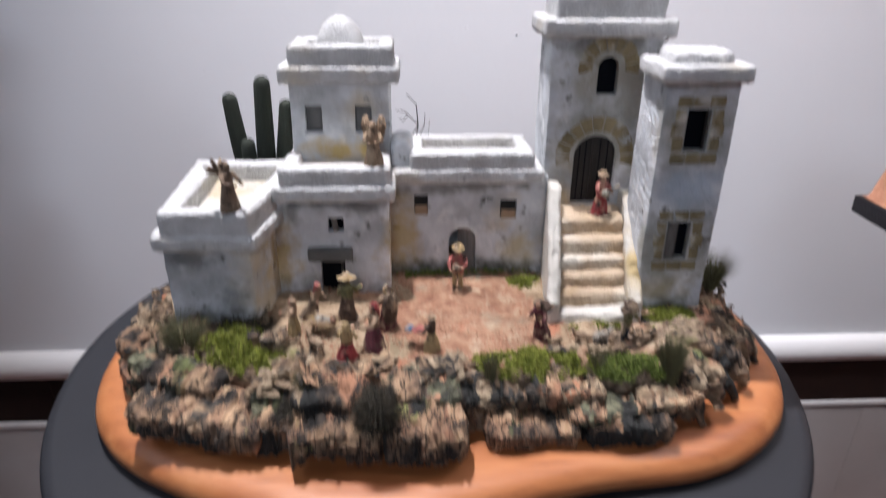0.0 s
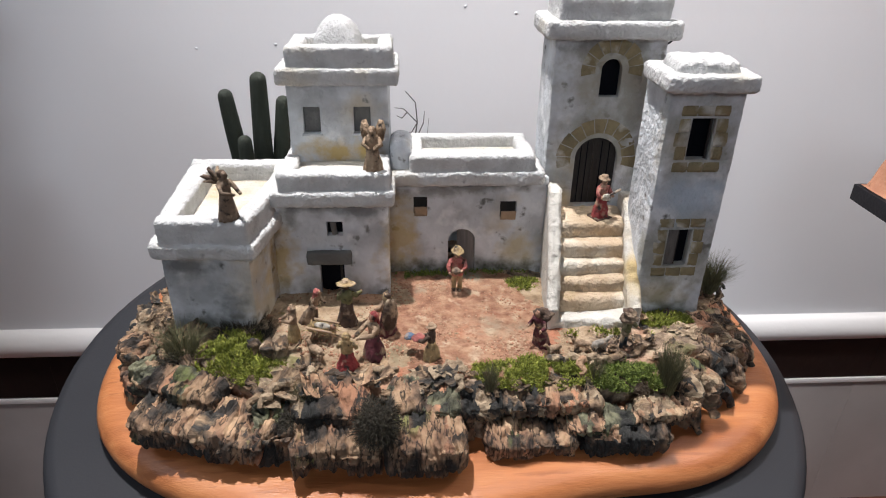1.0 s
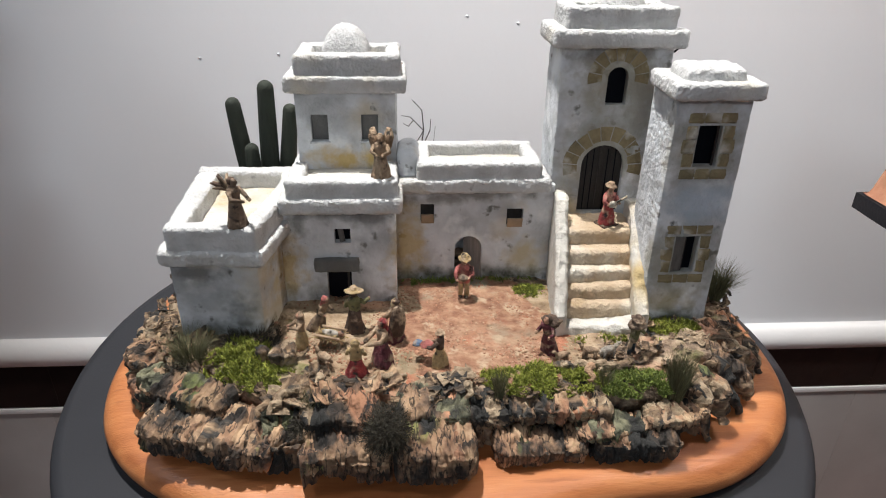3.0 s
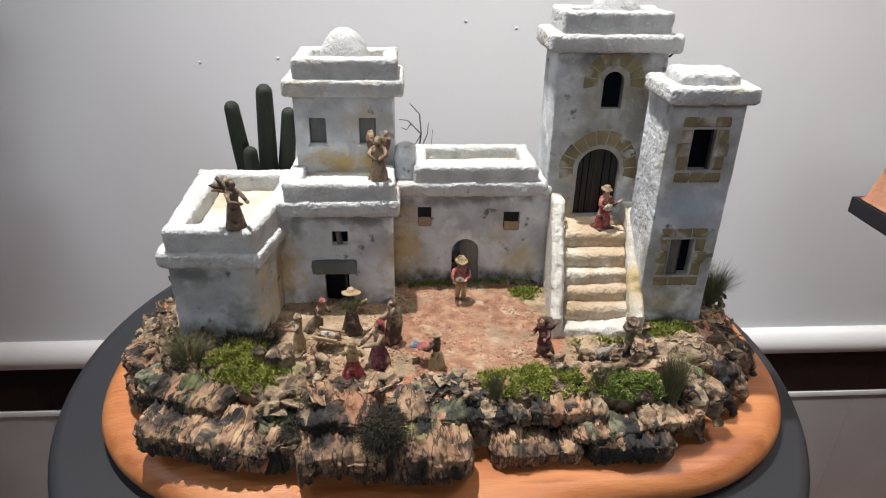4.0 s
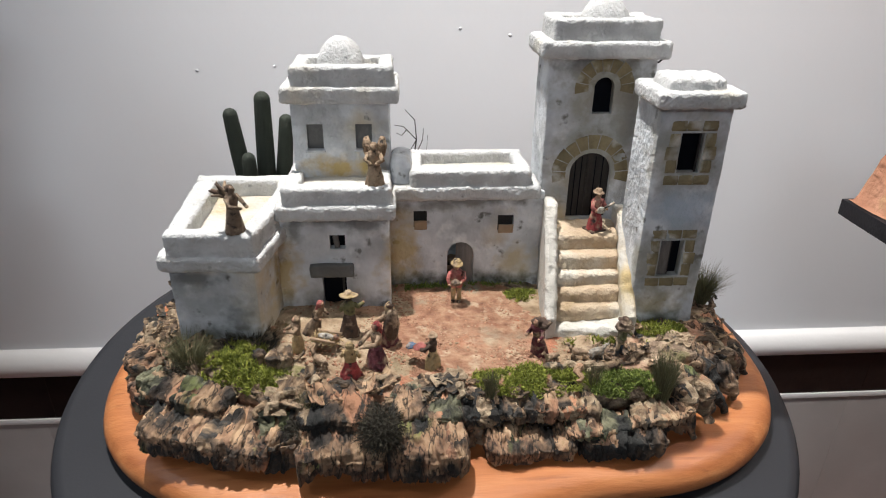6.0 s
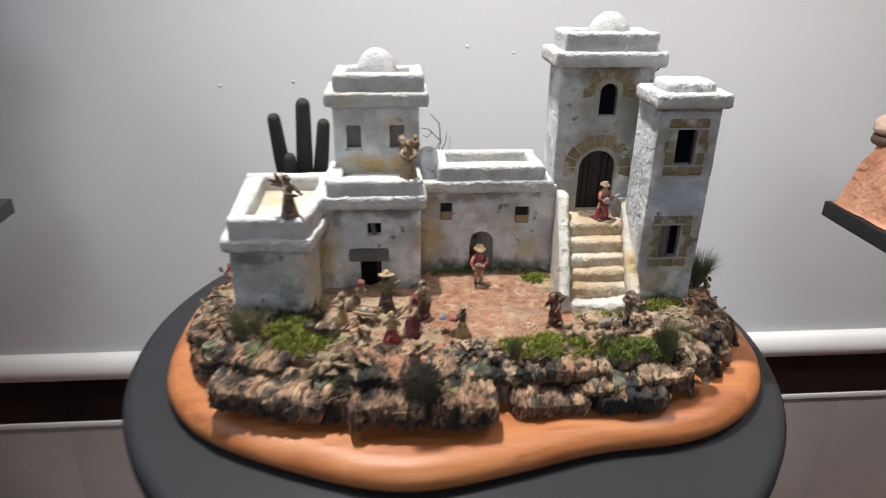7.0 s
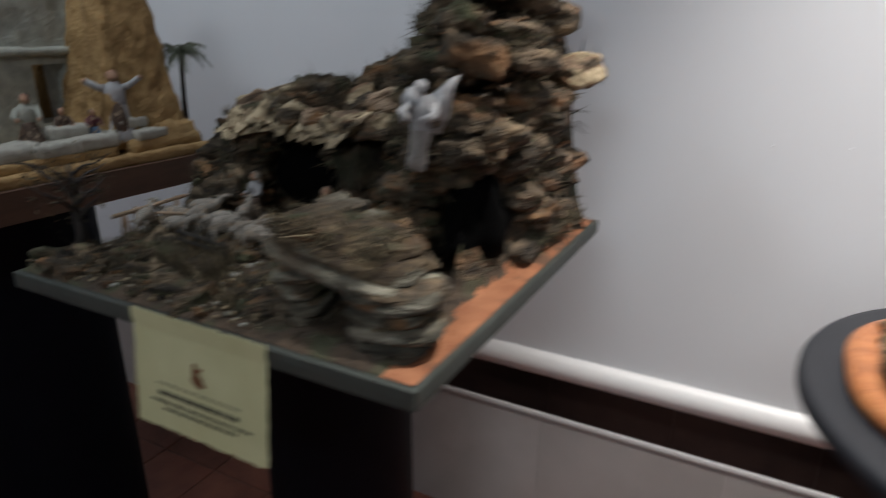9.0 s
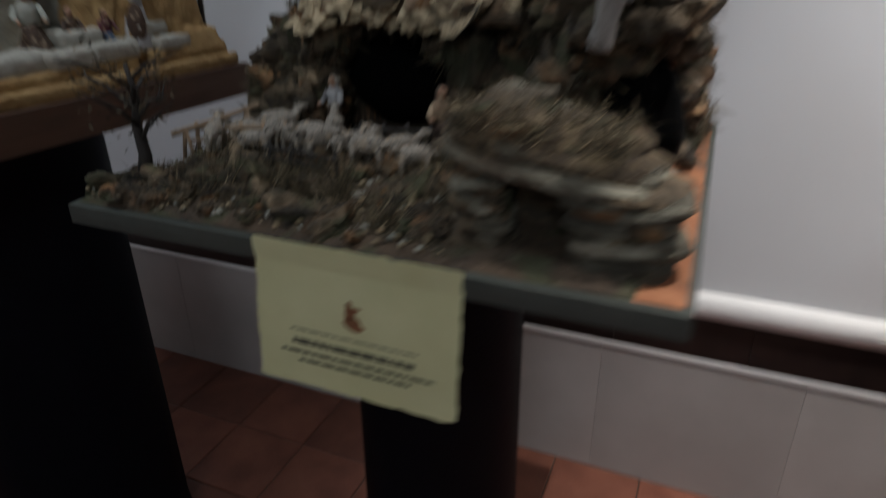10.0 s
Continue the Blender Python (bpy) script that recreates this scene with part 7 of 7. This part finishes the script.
for i in range(60):
    x = r.uniform(-1.66, -0.86)
    y = front(x) + r.uniform(0.05, 0.16)
    if abs(x + 1.405) < 0.13:
        y = r.uniform(1.12, 1.3)
    z = BT + ridge(x) * r.uniform(0.9, 1.04)
    for k in range(60):
        p = Vector((x + r.gauss(0, 0.012), y + r.gauss(0, 0.012), z))
        q = p + Vector((r.gauss(0, 0.4), r.gauss(-0.2, 0.4), r.uniform(0.4, 1.2))) * 0.026
        w = Vector((r.uniform(-1, 1), r.uniform(-1, 1), 0)) * 0.0012
        g.add([p - w, p + w, q], [(0, 1, 2)])
tagged(solo("ridge_tufts", g, "twigs", "tufts of dry heather along the rocky ridge", "scrub"), kind="stuff")
g, r = Geo(), random.Random(10)
for i in range(11000):
    x, y = r.uniform(-1.69, -0.95), r.uniform(0.65, 1.08)
    if noise.noise(Vector((x * 12, y * 12, 4))) < -0.15:
        continue
    p = Vector((x, y, mound(x, y)))
    q = p + Vector((r.uniform(-1, 1), r.uniform(-1, 1), r.uniform(0.1, 1.5))) * 0.010
    w = Vector((r.uniform(-1, 1), r.uniform(-1, 1), 0)) * 0.0009
    g.add([p - w, p + w, q], [(0, 1, 2)])
tagged(solo("ground_scrub", g, "twigs", "dry scrub scattered over the brown earth", "scrub"), kind="stuff")
g, r = Geo(), random.Random(71)
for i in range(170):
    x, y = r.uniform(-1.68, -1.08), 0.69 + 0.36 * r.random() ** 1.2
    if noise.noise(Vector((x * 8, y * 8, 9))) < -0.2:
        continue
    h = r.choice((0.024, 0.036, 0.050, 0.062)) * r.uniform(0.8, 1.2)
    for k in range(r.randint(22, 44)):
        p = Vector((x + r.gauss(0, 0.010), y + r.gauss(0, 0.010), mound(x, y) - 0.002))
        q = p + Vector((r.gauss(0, 0.35), r.gauss(0, 0.35), r.uniform(0.4, 1.0))) * h
        m = (p + q) / 2 + Vector((r.gauss(0, 1), r.gauss(0, 1), 0)) * 0.0025
        w = Vector((r.uniform(-1, 1), r.uniform(-1, 1), 0)) * 0.0010
        g.add([p - w, p + w, m + w, m - w, q], [(0, 1, 2, 3), (3, 2, 4)], 1 if r.random() < 0.25 else 0)
tagged(solo("heath_tufts", g, ("twigs", "thatch"), "upright tufts of dry heath rooted in the earth", "scrub"), kind="stuff")
for i in range(170):
    x, y = rnd.uniform(-1.69, -1.10), rnd.uniform(0.65, 1.05)
    s = rnd.choice((0.16, 0.3, 0.5, 0.75)) * rnd.uniform(0.8, 1.2)
    put_bark(big, (x, y, mound(x, y) + 0.003), (rnd.uniform(-20, 20), rnd.uniform(-20, 20), rnd.uniform(0, 360)), (s, s, s * 1.2), grotto, "rock_piece")
for i in range(64):
    x, y = rnd.uniform(-1.68, -1.12), rnd.uniform(0.65, 1.02)
    s = rnd.uniform(0.004, 0.011)
    solo("pebble", Geo().blob((0, 0, 0), (s, s * 0.8, s * 0.7), 0.3, i, 6), "pebble", "small pale pebble on the brown earth", "pebble", (x, y, mound(x, y)), "pebbles of the grotto")

# chips and litter strewn over the earth
g, r = Geo(), random.Random(33)
for i in range(1000):
    x, y = r.uniform(-1.69, -1.10), r.uniform(0.65, 1.06)
    k = r.uniform(0.002, 0.0065)
    g.blob((x, y, mound(x, y) + k * 0.4 + r.uniform(0, 0.006)), (k, k * r.uniform(0.4, 1), k * r.uniform(0.3, 0.9)), 0.5, i, 3, 0 if r.random() < 0.85 else 1)
tagged(solo("ground_litter", g, ("thatch", "facade"), "pale chips and leaf litter strewn over the earth", "litter"), kind="stuff")


def at(x, y, up=0.0):
    return (x, y, mound(x, y) + up)


for i, (x, y, a) in enumerate(((-1.56, 0.90, 20), (-1.60, 0.93, 200), (-1.54, 0.955, 80), (-1.50, 0.93, 160), (-1.47, 0.95, 10), (-1.43, 0.915, 230), (-1.39, 0.93, 60), (-1.335, 0.90, 190), (-1.62, 0.87, 120), (-1.30, 0.955, 30), (-1.58, 1.0, 40), (-1.45, 0.99, 120), (-1.25, 0.90, 210), (-1.36, 0.97, 300))):
    beast("sheep_figurine", "woolly off-white clay sheep in the grotto fold", at(x, y), a, 0.068 + 0.008 * (i % 3), "wool", 0.3, "sheep of the grotto")
figurine("herdsman_figurine", "small clay herdsman in a pale hood by the cave", at(-1.505, 1.085), -10, 0.125, "umbra", "white", scarf="linen", seed=30)
figurine("herdsman_figurine", "small clay herdsman in brown near the fence", at(-1.255, 1.03), 30, 0.125, "umbra", "tan", scarf="umbra", seed=31)
figurine("herdsman_figurine", "small clay woman in a dark shawl near the fence", at(-1.20, 1.02), -20, 0.085, "wine", "umbra", scarf="tan", seed=32)
# white cloth angel on the rock
g = Geo()
robe(g, [(0.09, 0.0), (0.10, 0.10), (0.09, 0.28), (0.095, 0.45), (0.12, 0.60), (0.14, 0.70), (0.09, 0.80), (0.04, 0.84)], 0.150, 0, 7, 0.34, 36, 3, 0.55, -0.10)
g.blob((-0.010, -0.020, 0.136), (0.0105, 0.0115, 0.0135), 0.05, 1, 8, 1)
for pts in (((0.004, 0.100), (0.018, 0.070), (0.034, 0.066), (0.036, 0.098), (0.042, 0.140), (0.044, 0.168), (0.032, 0.158), (0.020, 0.142), (0.008, 0.126)), ((-0.004, 0.106), (-0.022, 0.082), (-0.038, 0.088), (-0.046, 0.116), (-0.034, 0.136), (-0.012, 0.132))):
    m = len(pts)
    g.add([(x, 0.006 - 0.22 * abs(x), z) for x, z in pts] + [(x * 0.96, 0.016 - 0.22 * abs(x), z) for x, z in pts], [tuple(range(m)), tuple(range(2 * m - 1, m - 1, -1))] + [(i, i + m, (i + 1) % m + m, (i + 1) % m) for i in range(m)], 0)
g.tube([(0.015, -0.010, 0.108), (0.026, -0.030, 0.096), (0.010, -0.042, 0.086)], [0.0095, 0.008, 0.006], 8, 0)
g.tube([(-0.017, -0.010, 0.108), (-0.030, -0.026, 0.094), (-0.018, -0.040, 0.080)], [0.0095, 0.008, 0.006], 8, 0)
g.bent(lambda p: p + Vector((noise.noise(p * 70), noise.noise(p * 70 + Vector((4, 0, 0))), 0.6 * noise.noise(p * 70 + Vector((0, 4, 0))))) * 0.007 + Vector((noise.noise(p * 210), noise.noise(p * 210 + Vector((2, 0, 0))), 0)) * 0.002)
g.m = [2 if k == 0 and sum(g.v[v][2] for v in f) / len(f) < 0.062 + 0.03 * noise.noise(Vector(g.v[f[0]]) * 60) else k for f, k in zip(g.f, g.m)]
solo("angel_figurine", g, ("white", "white", "ashen"), "white cloth angel with spread wings hanging on the rock", "figurine").matrix_basis = pose(-0.978, 0.925, 1.572, -8, 8, 14)


def rail_fence(place, turn, n, length, h, mat="dark"):
    f = thing("wooden_fence", "rustic wooden rail fence in front of the cave", "fence", place, turn=turn)
    for i in range(n):
        part("post", Geo().tube([(length * i / (n - 1), 0, -0.004), (length * i / (n - 1) + 0.002, 0.001, h)], [0.0042, 0.0036], 7), mat, f)
    for k in (0.45, 0.8):
        part("rail", Geo().tube([(-0.01, -0.004, h * k), (length / 2, -0.005, h * k + 0.002), (length + 0.01, -0.004, h * k - 0.002)], 0.0034, 7), mat, f)


rail_fence(at(-1.40, 0.995), 10, 5, 0.17, 0.062)
rail_fence(at(-1.675, 0.885), 22, 6, 0.20, 0.060, "sill")
rail_fence(at(-1.50, 0.86), -8, 4, 0.14, 0.050)
pole = thing("pole_trestle", "pale wooden poles propped as a simple shelter frame", "trestle", at(-1.66, 0.86))
part("ridge_pole", Geo().tube([(-0.03, -0.02, 0.05), (0.07, 0.10, 0.085)], [0.005, 0.004], 8), "sill", pole)
for x, y, h in ((-0.015, -0.002, 0.06), (0.055, 0.082, 0.085)):
    part("post", Geo().tube([(x - 0.012, y, 0), (x, y, h)], 0.0035, 7), "sill", pole)
    part("post", Geo().tube([(x + 0.014, y, 0), (x, y, h)], 0.0035, 7), "sill", pole)

# bare tree at the corner of the board
tree = thing("bare_tree", "small brown tree with sparse withered leaves on the board", "tree", at(-1.665, 0.745))
tree.scale = (1.55, 1.55, 1.35)
part("trunk", Geo().tube([(0, 0, -0.005), (0.004, 0.002, 0.03), (-0.002, 0.004, 0.065), (0.006, 0.004, 0.10), (0.004, 0.0, 0.135)], [0.009, 0.0065, 0.005, 0.0035, 0.002], 8), "dark", tree)
r = random.Random(14)
for i in range(9):
    a, z = i * 2.4, 0.045 + 0.009 * i
    l = r.uniform(0.03, 0.06)
    e = Vector((math.cos(a) * l, math.sin(a) * l, z + r.uniform(0.015, 0.045)))
    s = Vector((0.002, 0.003, z))
    b = part("branch", Geo().tube([s, s.lerp(e, 0.5) + Vector((0, 0, 0.006)), e], [0.0028, 0.002, 0.001], 6), "dark", tree)
    for k in range(3):
        a2 = a + r.uniform(-1.2, 1.2)
        q = s.lerp(e, 0.5 + 0.2 * k)
        part("twig", Geo().tube([q, q + Vector((math.cos(a2), math.sin(a2), r.uniform(0.2, 1.2))) * 0.02], [0.0012, 0.0006], 5), "dark", b)

g = Geo()
for i in range(620):
    a, d = r.uniform(0, 6.283), 0.05 * math.sqrt(r.random())
    p = Vector((math.cos(a) * d, math.sin(a) * d, 0.085 + r.gauss(0.02, 0.024)))
    if noise.noise(p * 45) < 0.0:
        continue
    q = p + Vector((r.gauss(0, 1), r.gauss(0, 1), r.gauss(0, 1))) * 0.005
    w = Vector((r.uniform(-1, 1), r.uniform(-1, 1), r.uniform(-1, 1))) * 0.0018
    g.add([p - w, q, p + w], [(0, 1, 2)])
part("crown", g, "twigs", tree, "withered brown leaves")

# parchment card hung on the board's edge
cx0, cx1, cz0, cz1 = -1.362, -1.062, 1.148, 1.358
g, n, m = Geo(), 40, 28
edge = []
for i in range(n):
    edge.append((cx0 + (cx1 - cx0) * i / n, cz1))
for i in range(m):
    edge.append((cx1, cz1 + (cz0 - cz1) * i / m))
for i in range(n):
    edge.append((cx1 + (cx0 - cx1) * i / n, cz0))
for i in range(m):
    edge.append((cx0, cz0 + (cz1 - cz0) * i / m))
wav = [(x + 0.0036 * noise.noise(Vector((x * 70, z * 70, 1))) + 0.0012 * noise.noise(Vector((x * 260, z * 260, 1))), z + 0.0036 * noise.noise(Vector((x * 70, z * 70, 7))) + 0.0012 * noise.noise(Vector((x * 260, z * 260, 3)))) for x, z in edge]


def hang(z):
    return 0.626 - 0.0009 - 0.10 * max(0.0, 1.325 - z)


k = len(wav)
g.add([(x, hang(z), z) for x, z in wav] + [(x, hang(z) + 0.0007, z) for x, z in wav] + [(-1.212, hang(1.325), 1.325), (-1.212, hang(1.325) + 0.0007, 1.325)],
      [((i + 1) % k, i, 2 * k) for i in range(k)] + [(i + k, (i + 1) % k + k, 2 * k + 1) for i in range(k)] + [(i, (i + 1) % k, (i + 1) % k + k, i + k) for i in range(k)])
card = thing("caption_card", "yellowed parchment card with deckled edges and printed lines", "card", (0, 0, 0))
part("sheet", g, "card", card, smooth=False)


def bar(x0, x1, z, h, mat, name="printed_line", slope=0.0):
    part(name, Geo().add([(x0, hang(z) - 0.0009, z), (x1, hang(z) - 0.0009, z + slope), (x1, hang(z + h) - 0.0009, z + h + slope), (x0, hang(z + h) - 0.0009, z + h)], [(0, 1, 2, 3)]), mat, card, smooth=False)


r = random.Random(21)
for x0, x1, z, h, mat in ((-1.308, -1.118, 1.2315, 0.0035, "faint"), (-1.306, -1.122, 1.2110, 0.0085, "ink"), (-1.324, -1.094, 1.1965, 0.005, "ink"), (-1.296, -1.128, 1.1845, 0.005, "ink")):
    x = x0
    while x < x1:
        w = r.uniform(0.006, 0.022)
        bar(x, min(x + w, x1), z, h, mat)
        x += w + 0.0022
g = Geo()
for x, z, sx, sz in ((-1.212, 1.259, 0.013, 0.010), (-1.215, 1.271, 0.008, 0.012), (-1.206, 1.253, 0.012, 0.006), (-1.217, 1.283, 0.005, 0.006), (-1.208, 1.279, 0.009, 0.003)):
    n = 14
    g.add([(x + sx * math.cos(6.283 * i / n), hang(z + sz * math.sin(6.283 * i / n)) - 0.0012, z + sz * math.sin(6.283 * i / n)) for i in range(n)], [tuple(range(n))])
part("emblem", g, "rust", card, "small brown printed emblem", False)

# ---- ochre display beyond ----
ped3 = thing("wide_pedestal", "black column pedestal with a thick brown board", "pedestal", (-2.30, 0.98, 0), turn=-3)
part("board", Geo().rbox((-0.42, -0.62, 1.352), (0.305, 0.46, 1.432), 0.004, 0.06, 0.0006), "walnut", ped3, "thick dark brown wooden board", False)
part("column", Geo().lathe([(0.25, 0.0), (0.245, 0.05), (0.24, 1.30), (0.26, 1.353)], (-0.115, 0.0, 0), 40), "black", ped3)
ruin = thing("ruin_model", "ochre foam rock model with a grey ruined facade", "ruin model", (-2.30, 0.98, 1.432), turn=-3)
part("ground", Geo().rbox((-0.40, -0.60, -0.003), (0.290, 0.445, 0.028), 0.006, 0.012, 0.003, 30, 3), "ochre", ruin)
part("terrace", Geo().rbox((-0.40, -0.60, 0.02), (0.255, 0.16, 0.052), 0.006, 0.012, 0.004, 30, 4), "ochre", ruin)
part("terrace", Geo().rbox((-0.10, 0.20, 0.02), (0.262, 0.43, 0.060), 0.008, 0.012, 0.006, 30, 5), "ochre", ruin)
part("rock", Geo().rbox((-0.03, 0.16, 0.03), (0.235, 0.42, 0.56), 0.03, 0.009, 0.011, 22, 10, taper=0.55), "ochre", ruin)
part("rock", Geo().rbox((0.10, 0.28, 0.03), (0.268, 0.44, 0.095), 0.02, 0.009, 0.008, 26, 12, taper=0.2), "ochre", ruin)
part("rock", Geo().rbox((-0.34, 0.16, 0.04), (-0.10, 0.32, 0.44), 0.03, 0.012, 0.010, 20, 23, taper=0.2), "ochre", ruin)
part("facade", carve(Geo().rbox((-0.10, -0.55, 0.04), (0.015, 0.27, 0.44), 0.006, 0.010, 0.004, 30, 24), [Geo().box((-0.3, -0.10 + 0.20 * k, 0.10), (0.2, -0.01 + 0.20 * k, 0.26)) for k in range(-2, 2)], "facade", "facade"), "facade", ruin, "grey-green ruined facade with openings")
part("ledge", Geo().rbox((0.005, -0.55, 0.285), (0.035, 0.26, 0.305), 0.006, 0.012, 0.003, 30, 26), "facade", ruin)
for i, (x, y, z, s) in enumerate(((0.20, 0.20, 0.075, 0.042), (0.22, 0.10, 0.068, 0.046), (0.21, 0.0, 0.066, 0.05), (0.24, 0.255, 0.07, 0.04), (0.19, -0.10, 0.066, 0.05), (0.215, 0.22, 0.104, 0.036), (0.185, 0.05, 0.100, 0.040), (0.17, -0.20, 0.068, 0.05))):
    solo("flat_stone", Geo().rbox((-s * 0.9, -s * 1.3, -s * 0.40), (s * 0.9, s * 1.3, s * 0.40), s * 0.24, s * 0.16, s * 0.07, 40, i), "pebble", "rounded pale grey flat stone on the ochre ledge", "stone", (-2.30 + x, 0.98 + y, 1.432 + z), "flat stones of the ruin")
figurine("robed_figurine", "tall clay figure in white and brown with raised arms", (-2.085, 1.175, 1.488), 60, 0.20, "white", "white", hair="umbra", seed=41, arms=((0.34, -0.1, 0.86), (-0.36, -0.1, 0.84)), apron="umbra")
figurine("seated_figurine", "clay man in a white shirt sitting on the ledge", (-2.13, 0.955, 1.49), 60, 0.15, "umbra", "facade", hair="umbra", seed=42, kneel=True)
figurine("crouching_figurine", "crouching clay figure in dark clothes on the ledge", (-2.11, 1.03, 1.487), 80, 0.11, "umbra", "umbra", hair="umbra", seed=43, kneel=True)
figurine("kneeling_figurine", "clay figure in blue and brown kneeling by the rock", (-2.088, 1.10, 1.487), 80, 0.10, "blue", "wine", hair="umbra", seed=44, kneel=True)

palm = thing("palm_tree", "small model palm with a slim dark trunk", "palm tree", (-2.100, 1.425, 1.488))
part("trunk", Geo().tube([(-0.012, 0, -0.02), (-0.008, 0, 0.07), (-0.002, 0, 0.15), (0.004, 0, 0.228)], [0.011, 0.008, 0.0065, 0.0075], 10), "dark", palm)
r = random.Random(2)
for i in range(26):
    a, up = i * 2.4, 1.15 - 0.1 * (i % 6) * 1.7
    l = r.uniform(0.066, 0.088)
    g = Geo()
    ribs = [Vector((0.004 + math.cos(a) * l * t, math.sin(a) * l * t, 0.228 + l * (up * t - 0.95 * t * t))) for t in [k / 7 for k in range(8)]]
    g.tube(ribs, 0.0009, 4)
    side = Vector((-math.sin(a), math.cos(a), 0))
    for k in range(1, 8):
        for sgn in (-1, 1):
            for q in (0, 0.5):
                p = ribs[k - 1].lerp(ribs[k], q)
                tip = p + side * sgn * 0.023 * math.sin(0.5 + 2.4 * k / 8) + (ribs[k] - ribs[k - 1]) * 0.9 + Vector((0, 0, -0.008))
                d = (ribs[k] - ribs[k - 1]).normalized() * 0.0026
                g.add([p - d, p + d, tip], [(0, 1, 2)])
    part("frond", g, "frond", palm)

# ---- terracotta rock display on the other side ----
ped4 = thing("square_pedestal", "black column pedestal with a dark charcoal board", "pedestal", (1.115, 1.013, 0))
part("board", Geo().rbox((-0.325, -0.36, 1.341), (0.36, 0.365, 1.372), 0.003, 0.05, 0.0004), "charcoal", ped4, "dark charcoal board", False)
part("column", Geo().lathe([(0.19, 0.0), (0.18, 0.05), (0.172, 1.30), (0.2, 1.342)], (0, 0, 0), 36), "black", ped4)
crag = thing("terracotta_crag", "terracotta-painted rock model with a pale boulder on top", "rock model", (1.115, 1.013, 1.372))
g = Geo()
nx, ny = 130, 130
verts = []
for j in range(ny + 1):
    for i in range(nx + 1):
        x, y = -0.316 + 0.66 * i / nx, -0.345 + 0.70 * j / ny
        e = max(0.0, min(x + 0.312, 0.340 - x, y + 0.341, 0.352 - y) + 0.012 * noise.noise(Vector((x * 16, y * 16, 4))) - 0.004)
        h = 0.130 * min(1.0, e / 0.030) ** 0.9 + 0.20 * max(0.0, min(e, 0.2) - 0.10)
        q = Vector((x, y, h))
        h *= 1 + 0.16 * noise.noise(q * 13) + 0.09 * noise.noise(q * 42)
        s = min(1.0, min(i, nx - i, j, ny - j) / 2)
        verts.append((x + 0.006 * noise.noise(q * 30), y + 0.006 * noise.noise(q * 30 + Vector((5, 0, 0))), 0.001 + s * (h + 0.004 + 0.002 * noise.noise(q * 50))))
g.add(verts, [(j * (nx + 1) + i, j * (nx + 1) + i + 1, (j + 1) * (nx + 1) + i + 1, (j + 1) * (nx + 1) + i) for j in range(ny) for i in range(nx)])
part("rock", g, "rock", crag)
part("band", Geo().lathe([(0.036, 0.0), (0.040, 0.005), (0.038, 0.016)], (-0.252, 0.320, 0.122), 22), "walnut", crag, "dark brown band under the boulder")
part("boulder", Geo().blob((-0.250, 0.320, 0.156), (0.044, 0.040, 0.027), 0.16, 4, 14), "pinkstone", crag, "pale pinkish boulder")

# ---- floor tiles ----
tile = Geo().add([(0, 0, -0.004), (0.296, 0, -0.004), (0.296, 0.296, -0.004), (0, 0.296, -0.004), (0, 0, 0.002), (0.296, 0, 0.002), (0.296, 0.296, 0.002), (0, 0.296, 0.002),
                  (0.004, 0.004, 0.005), (0.292, 0.004, 0.005), (0.292, 0.292, 0.005), (0.004, 0.292, 0.005)],
                 [(3, 2, 1, 0), (0, 1, 5, 4), (1, 2, 6, 5), (2, 3, 7, 6), (3, 0, 4, 7), (4, 5, 9, 8), (5, 6, 10, 9), (6, 7, 11, 10), (7, 4, 8, 11), (8, 9, 10, 11)]).mesh("tile", mats_of("terracotta"), False)
r = random.Random(8)
far = Geo()
for i in range(25):
    for j in range(16):
        x, y = X0 + 0.3 * i + 0.05, WALL - 0.3 * (j + 1)
        if y > -0.96 and x < 1.9:
            part("tile", tile, "terracotta", floor_ob).matrix_basis = pose(x, y, -0.003 + r.uniform(-0.0006, 0.0006))
        elif y > Y0:
            far.add([(v.co.x + x, v.co.y + y, v.co.z - 0.003) for v in tile.vertices], [tuple(p.vertices) for p in tile.polygons])
tagged(part("far_tiles", far, "terracotta", floor_ob, "", False), kind="stuff")
